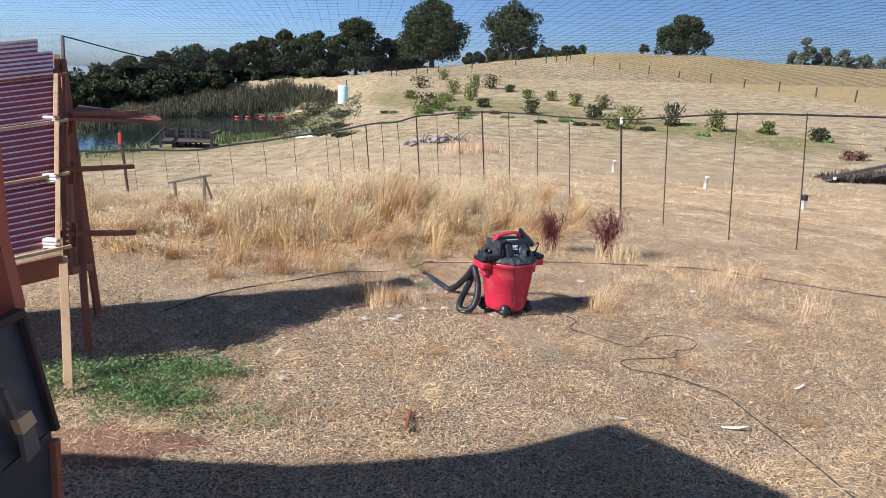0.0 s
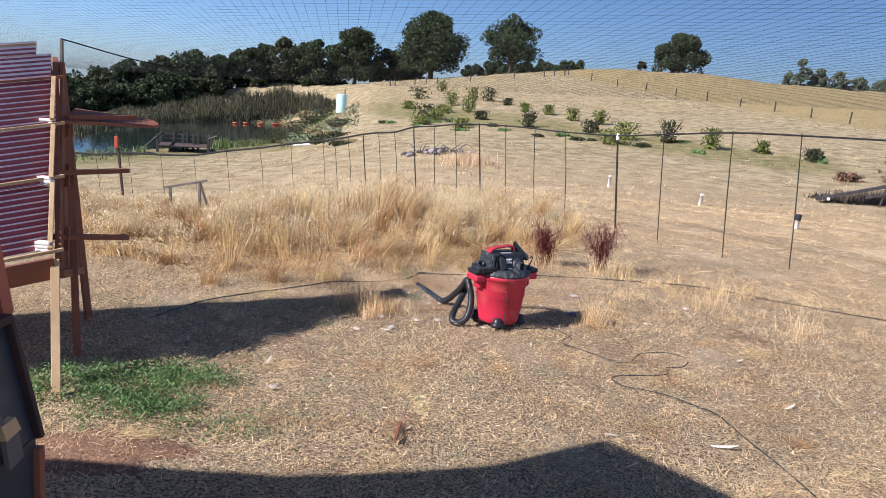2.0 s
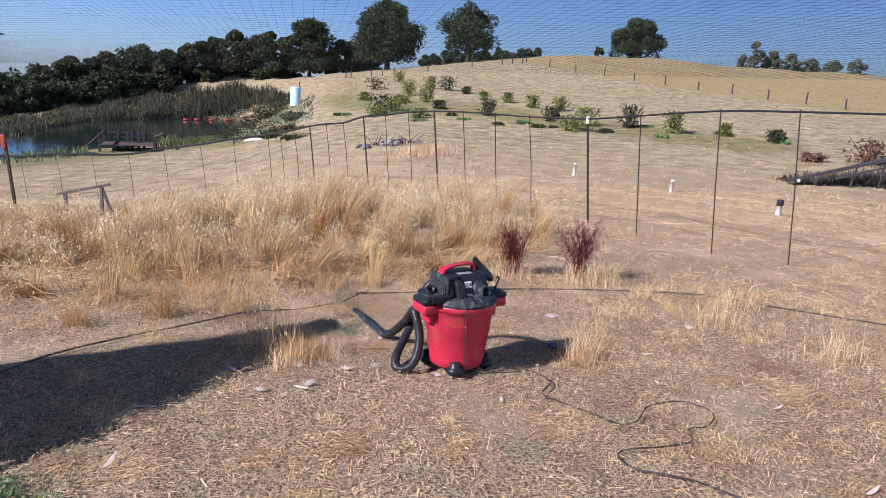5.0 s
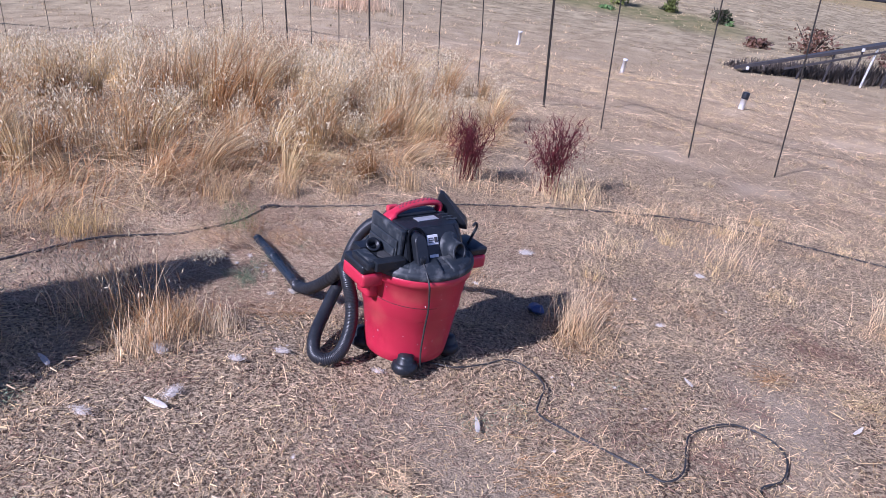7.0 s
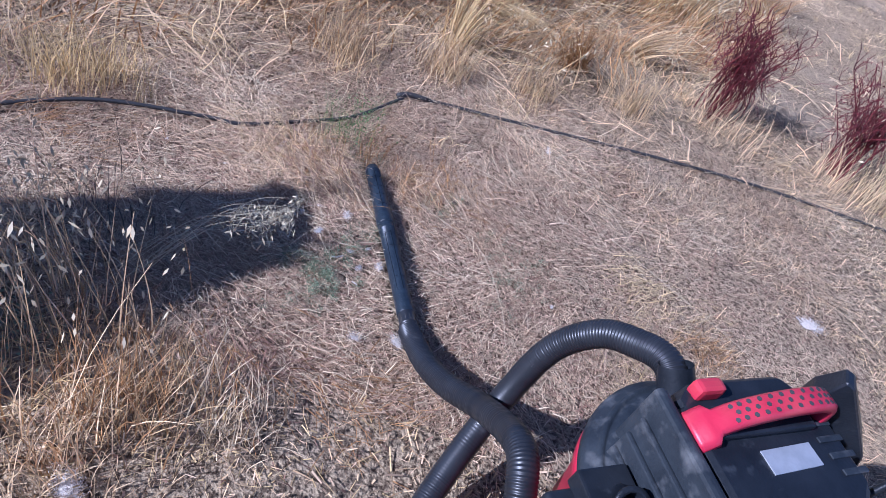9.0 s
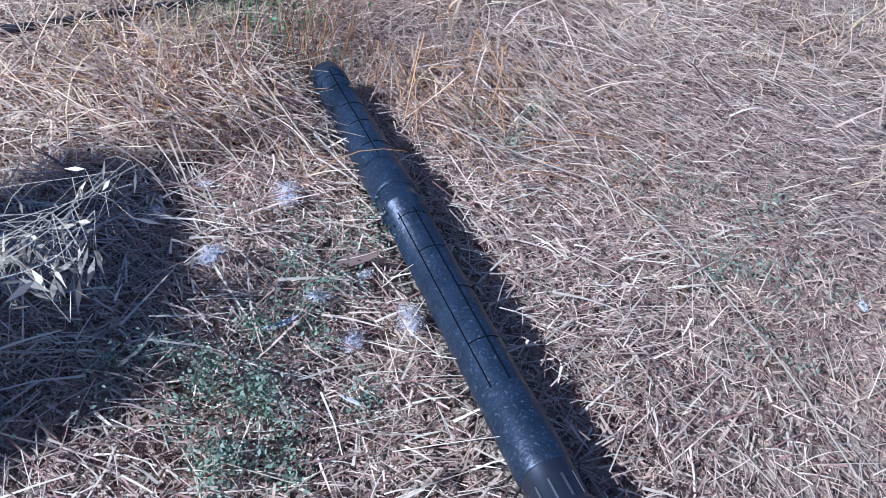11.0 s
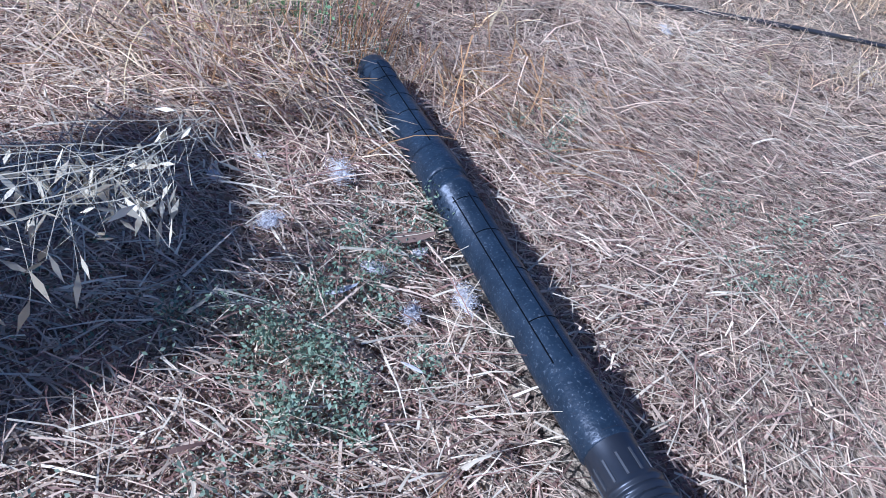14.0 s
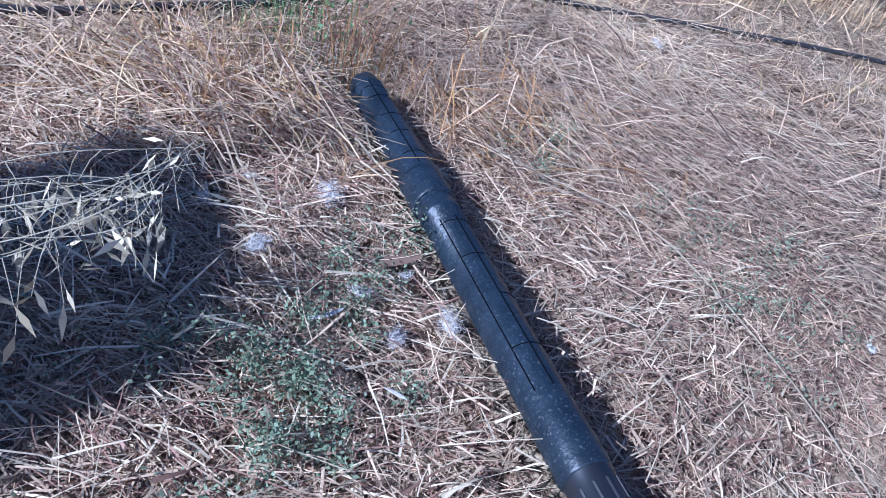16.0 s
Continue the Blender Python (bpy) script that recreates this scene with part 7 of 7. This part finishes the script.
for x_, y_, w_, h_ in ((18.8, 27.5, 1.6, 0.5), (21.2, 27.0, 2.6, 1.3), (24.2, 25.2, 2.6, 0.7), (26.2, 25.0, 2.0, 0.5)):
    az_, d_ = math.degrees(math.atan2(x_ - EYE[0], y_ - EYE[1])), math.hypot(x_ - EYE[0], y_ - EYE[1])
    shrub(az_, math.degrees(math.atan2(H(x_, y_) - 1.83, d_)), w_, h_, "rust_leaf", int(x_ * 10), "rusty brown scrub behind the sloping panel")
cx_, cy_ = ground_at(1.8, -5.14)
p = np.array((cx_, cy_)) + rng.normal(0, 1, (1000, 2)) * (0.65, 0.5)
o, _ = blades("pale_grass", p, rng.uniform(0.2, 0.6, len(p)), rng.uniform(0.012, 0.03, len(p)), rng.uniform(0.1, 0.6, len(p)), M["litter"], seg=2)
tagged(o, "stand of pale bleached grass in the pasture", "grass", **STUFF)
cx_, cy_ = ground_at(-11.83, -4.79)
bm = bmesh.new()
tube(bm, smooth_line([(cx_ - 0.75, cy_, H(cx_, cy_) + 0.05), (cx_, cy_ + 0.1, H(cx_, cy_) + 0.16), (cx_ + 0.75, cy_, H(cx_, cy_) + 0.20)], 9), [0.05, 0.10, 0.12, 0.13, 0.13, 0.13, 0.12, 0.10, 0.06], 10)
lgp = part("bleached_log", bm, M["white"], None, "", True)
tagged(lgp, "bleached pale log lying on the bank", "log")

for i in range(30):
    shrub(rng.uniform(-13.5, -7.6), rng.uniform(-4.5, -2.6), rng.uniform(1.8, 3.6), rng.uniform(0.2, 0.6), ("sage", "hillgrass", "olive_leaf", "reed")[i % 4], 300 + i, "low olive-brown scrub on the bank")
for i in range(18):
    shrub(rng.uniform(-15.5, -9.8), rng.uniform(-4.6, -3.0), rng.uniform(1.8, 3.4), rng.uniform(0.35, 0.9), ("sage", "hillgrass", "reed")[i % 3], 260 + i, "brownish waterside scrub on the bank")

# hill fence posts
hf = thing("hill_fence", pose(0, 0, 0), "row of dark wooden fence posts across the hill", "fence", "", "structure")
for i, t in enumerate(np.linspace(0, 1, 11)):
    az = 9.3 + 23.0 * t ** 1.1
    el = 2.6 - 2.25 * t ** 0.85
    for d in np.arange(50, 118, 0.5):
        x, y = polar(az, d)
        if H(x, y) >= 1.83 + d * math.tan(radians(el)):
            break
    bm = bmesh.new()
    beam(bm, (x, y, H(x, y) - 0.2), (x + 0.06 * math.sin(i * 2.3), y, H(x, y) + (1.05 if i % 2 else 0.9)), 0.11, 0.11)
    part("post", bm, M["dockwood"], hf)
for i, az in enumerate((-5.0, -4.6, -3.0, -2.1, -1.2, 1.5, 5.0, -8.6, 7.4, 8.2, 9.0)):
    x, y = polar(az, 108)
    bm = bmesh.new()
    beam(bm, (x, y, H(x, y) - 0.2), (x, y, H(x, y) + 1.1), 0.14, 0.14)
    part("post", bm, M["dockwood"], hf)

# pale tank
for d in np.arange(40, 112, 0.5):
    x, y = polar(-8.85, d)
    if H(x, y) >= 1.83 + d * math.tan(radians(-1.85)):
        break
tk = thing("water_tank", pose(x, y, H(x, y) - 0.05), "pale blue-green upright plastic tank on the bank", "tank")
rr, th = d * 0.0072, d * 0.0258
bm = bmesh.new()
lathe(bm, [(rr, 0), (rr, th * 0.95), (rr * 0.95, th), (rr * 0.3, th * 1.02), (0, th * 1.02)], 28)
body = part("body", bm, M["tank"], tk, "", True)
for k in (0.2, 0.5, 0.8):
    bm = bmesh.new()
    lathe(bm, [(rr, th * k - 0.03), (rr * 1.03, th * k), (rr, th * k + 0.03)], 28)
    part("hoop", bm, M["tank"], body, "", True)

# reeds round the pond
n = 19000
az = rng.uniform(-40, -9.3, n)
fard = np.interp(az, (-60, -28, -24, -20, -13.5, -11, -9), (66, 73, 95, 105, 116, 106, 100)) + rng.uniform(-1.5, 1, n) + rng.uniform(0, 1, n) ** 1.5 * np.interp(az, (-30, -18, -10), (26, 12, 6))
xy = np.stack([EYE[0] + fard * np.sin(np.radians(az)), EYE[1] + fard * np.cos(np.radians(az))], 1)
hh = np.interp(az, (-26, -19), (0.55, 1.0)) * rng.uniform(0.7, 1.5, n) * (0.85 + 0.25 * np.sin(az * 2.2)) * (1 + 0.7 * step(-18, -13, az) - 1.1 * step(-12.2, -9.6, az))
o, _ = blades("reed_bed", xy, hh, rng.uniform(0.07, 0.2, n), rng.uniform(0.05, 0.5, n), M["reed"], seg=2)
tagged(o, "tall green and straw-coloured reeds along the far shore", "reeds", **STUFF)
n = 4200
az = np.concatenate([rng.uniform(-40, -23.6, n // 3), rng.uniform(-18.9, -9.5, n - n // 3)])
nd = np.interp(az, (-60, -28, -20, -15, -11, -9), (50, 56, 65, 75, 92, 96)) + rng.normal(-1.2, 2.2, n)
xy = np.stack([EYE[0] + nd * np.sin(np.radians(az)), EYE[1] + nd * np.cos(np.radians(az))], 1)
o, _ = blades("shore_grass", xy, rng.uniform(0.15, 0.5, n) * np.where(np.abs(az + 18.4) < 0.7, 1.8, 1.0), rng.uniform(0.06, 0.14, n), rng.uniform(0.1, 0.8, n), M["lush"], seg=2)
tagged(o, "lush green grass along the near shore", "grass", **STUFF)

n = 3600
az = rng.uniform(-13.5, -7.4, n)
nd = rng.uniform(60, 90, n)
xy = np.stack([EYE[0] + nd * np.sin(np.radians(az)), EYE[1] + nd * np.cos(np.radians(az))], 1)
xy = xy[chance(xy[:, 0], xy[:, 1], 0.1 + 0.9 * patchy(xy[:, 0], xy[:, 1], 0.35))]
k = len(xy) // 2
for q, mt in ((xy[:k], "sage"), (xy[k:], "reed")):
    o, _ = blades("bank_grass", q, rng.uniform(0.12, 0.42, len(q)), rng.uniform(0.05, 0.13, len(q)), rng.uniform(0.3, 1.1, len(q)), M[mt], seg=2)
    tagged(o, "patchy olive grass on the bank of the pond", "grass", **STUFF)

# landing stage
dx_, dy_ = polar(-20.9, 61.0)
dock = thing("landing_stage", pose(dx_, dy_, WATER + 0.50, 0, 0, 18) @ Matrix.Scale(0.74, 4), "weathered wooden landing stage with railings on the pond", "dock")
for i in range(18):
    bm = bmesh.new()
    box(bm, -2.4 + i * 0.28, 0, 0.0, 0.25, 4.4, 0.06)
    part("plank", bm, M["dockplank"], dock)
for a, b in (((-2.6, -2.2, 1.0), (-3.4, -5.2, 0.2)), ((2.6, -2.2, 1.0), (3.6, -4.6, 1.6)), ((-2.6, 2.2, 1.0), (2.6, 2.2, 1.0)), ((-2.6, 2.2, 0.5), (2.6, 2.2, 0.5)), ((-2.6, -2.2, 1.0), (-2.6, 2.2, 1.0)), ((2.6, -2.2, 1.0), (2.6, 2.2, 1.0))):
    bm = bmesh.new()
    beam(bm, a, b, 0.16, 0.16)
    part("rail", bm, M["dockwood"], dock)
for x, y in ((-2.6, 2.2), (-1.2, 2.2), (0.2, 2.2), (1.4, 2.2), (2.6, 2.2), (-2.6, -2.2), (2.6, -2.2), (-0.2, 1.4), (0.9, 1.0)):
    bm = bmesh.new()
    beam(bm, (x, y, -0.8), (x, y, 1.25), 0.26, 0.26)
    part("post", bm, M["dockwood"], dock)
# float boom
for i, (az, d) in enumerate(((-17.1, 104), (-16.3, 105), (-15.2, 106), (-14.1, 107), (-13.8, 108))):
    x, y = polar(az, d)
    bm = bmesh.new()
    lathe(bm, [(0, -0.42), (0.11, -0.38), (0.14, 0), (0.11, 0.38), (0, 0.42)], 14, pose(x, y, WATER + 0.15, 90, 0, 90 + 6 * i))
    fl = part("boom_float", bm, M["orange"], None, "", True)
    tagged(fl, "orange plastic float on the pond", "float", "boom floats")
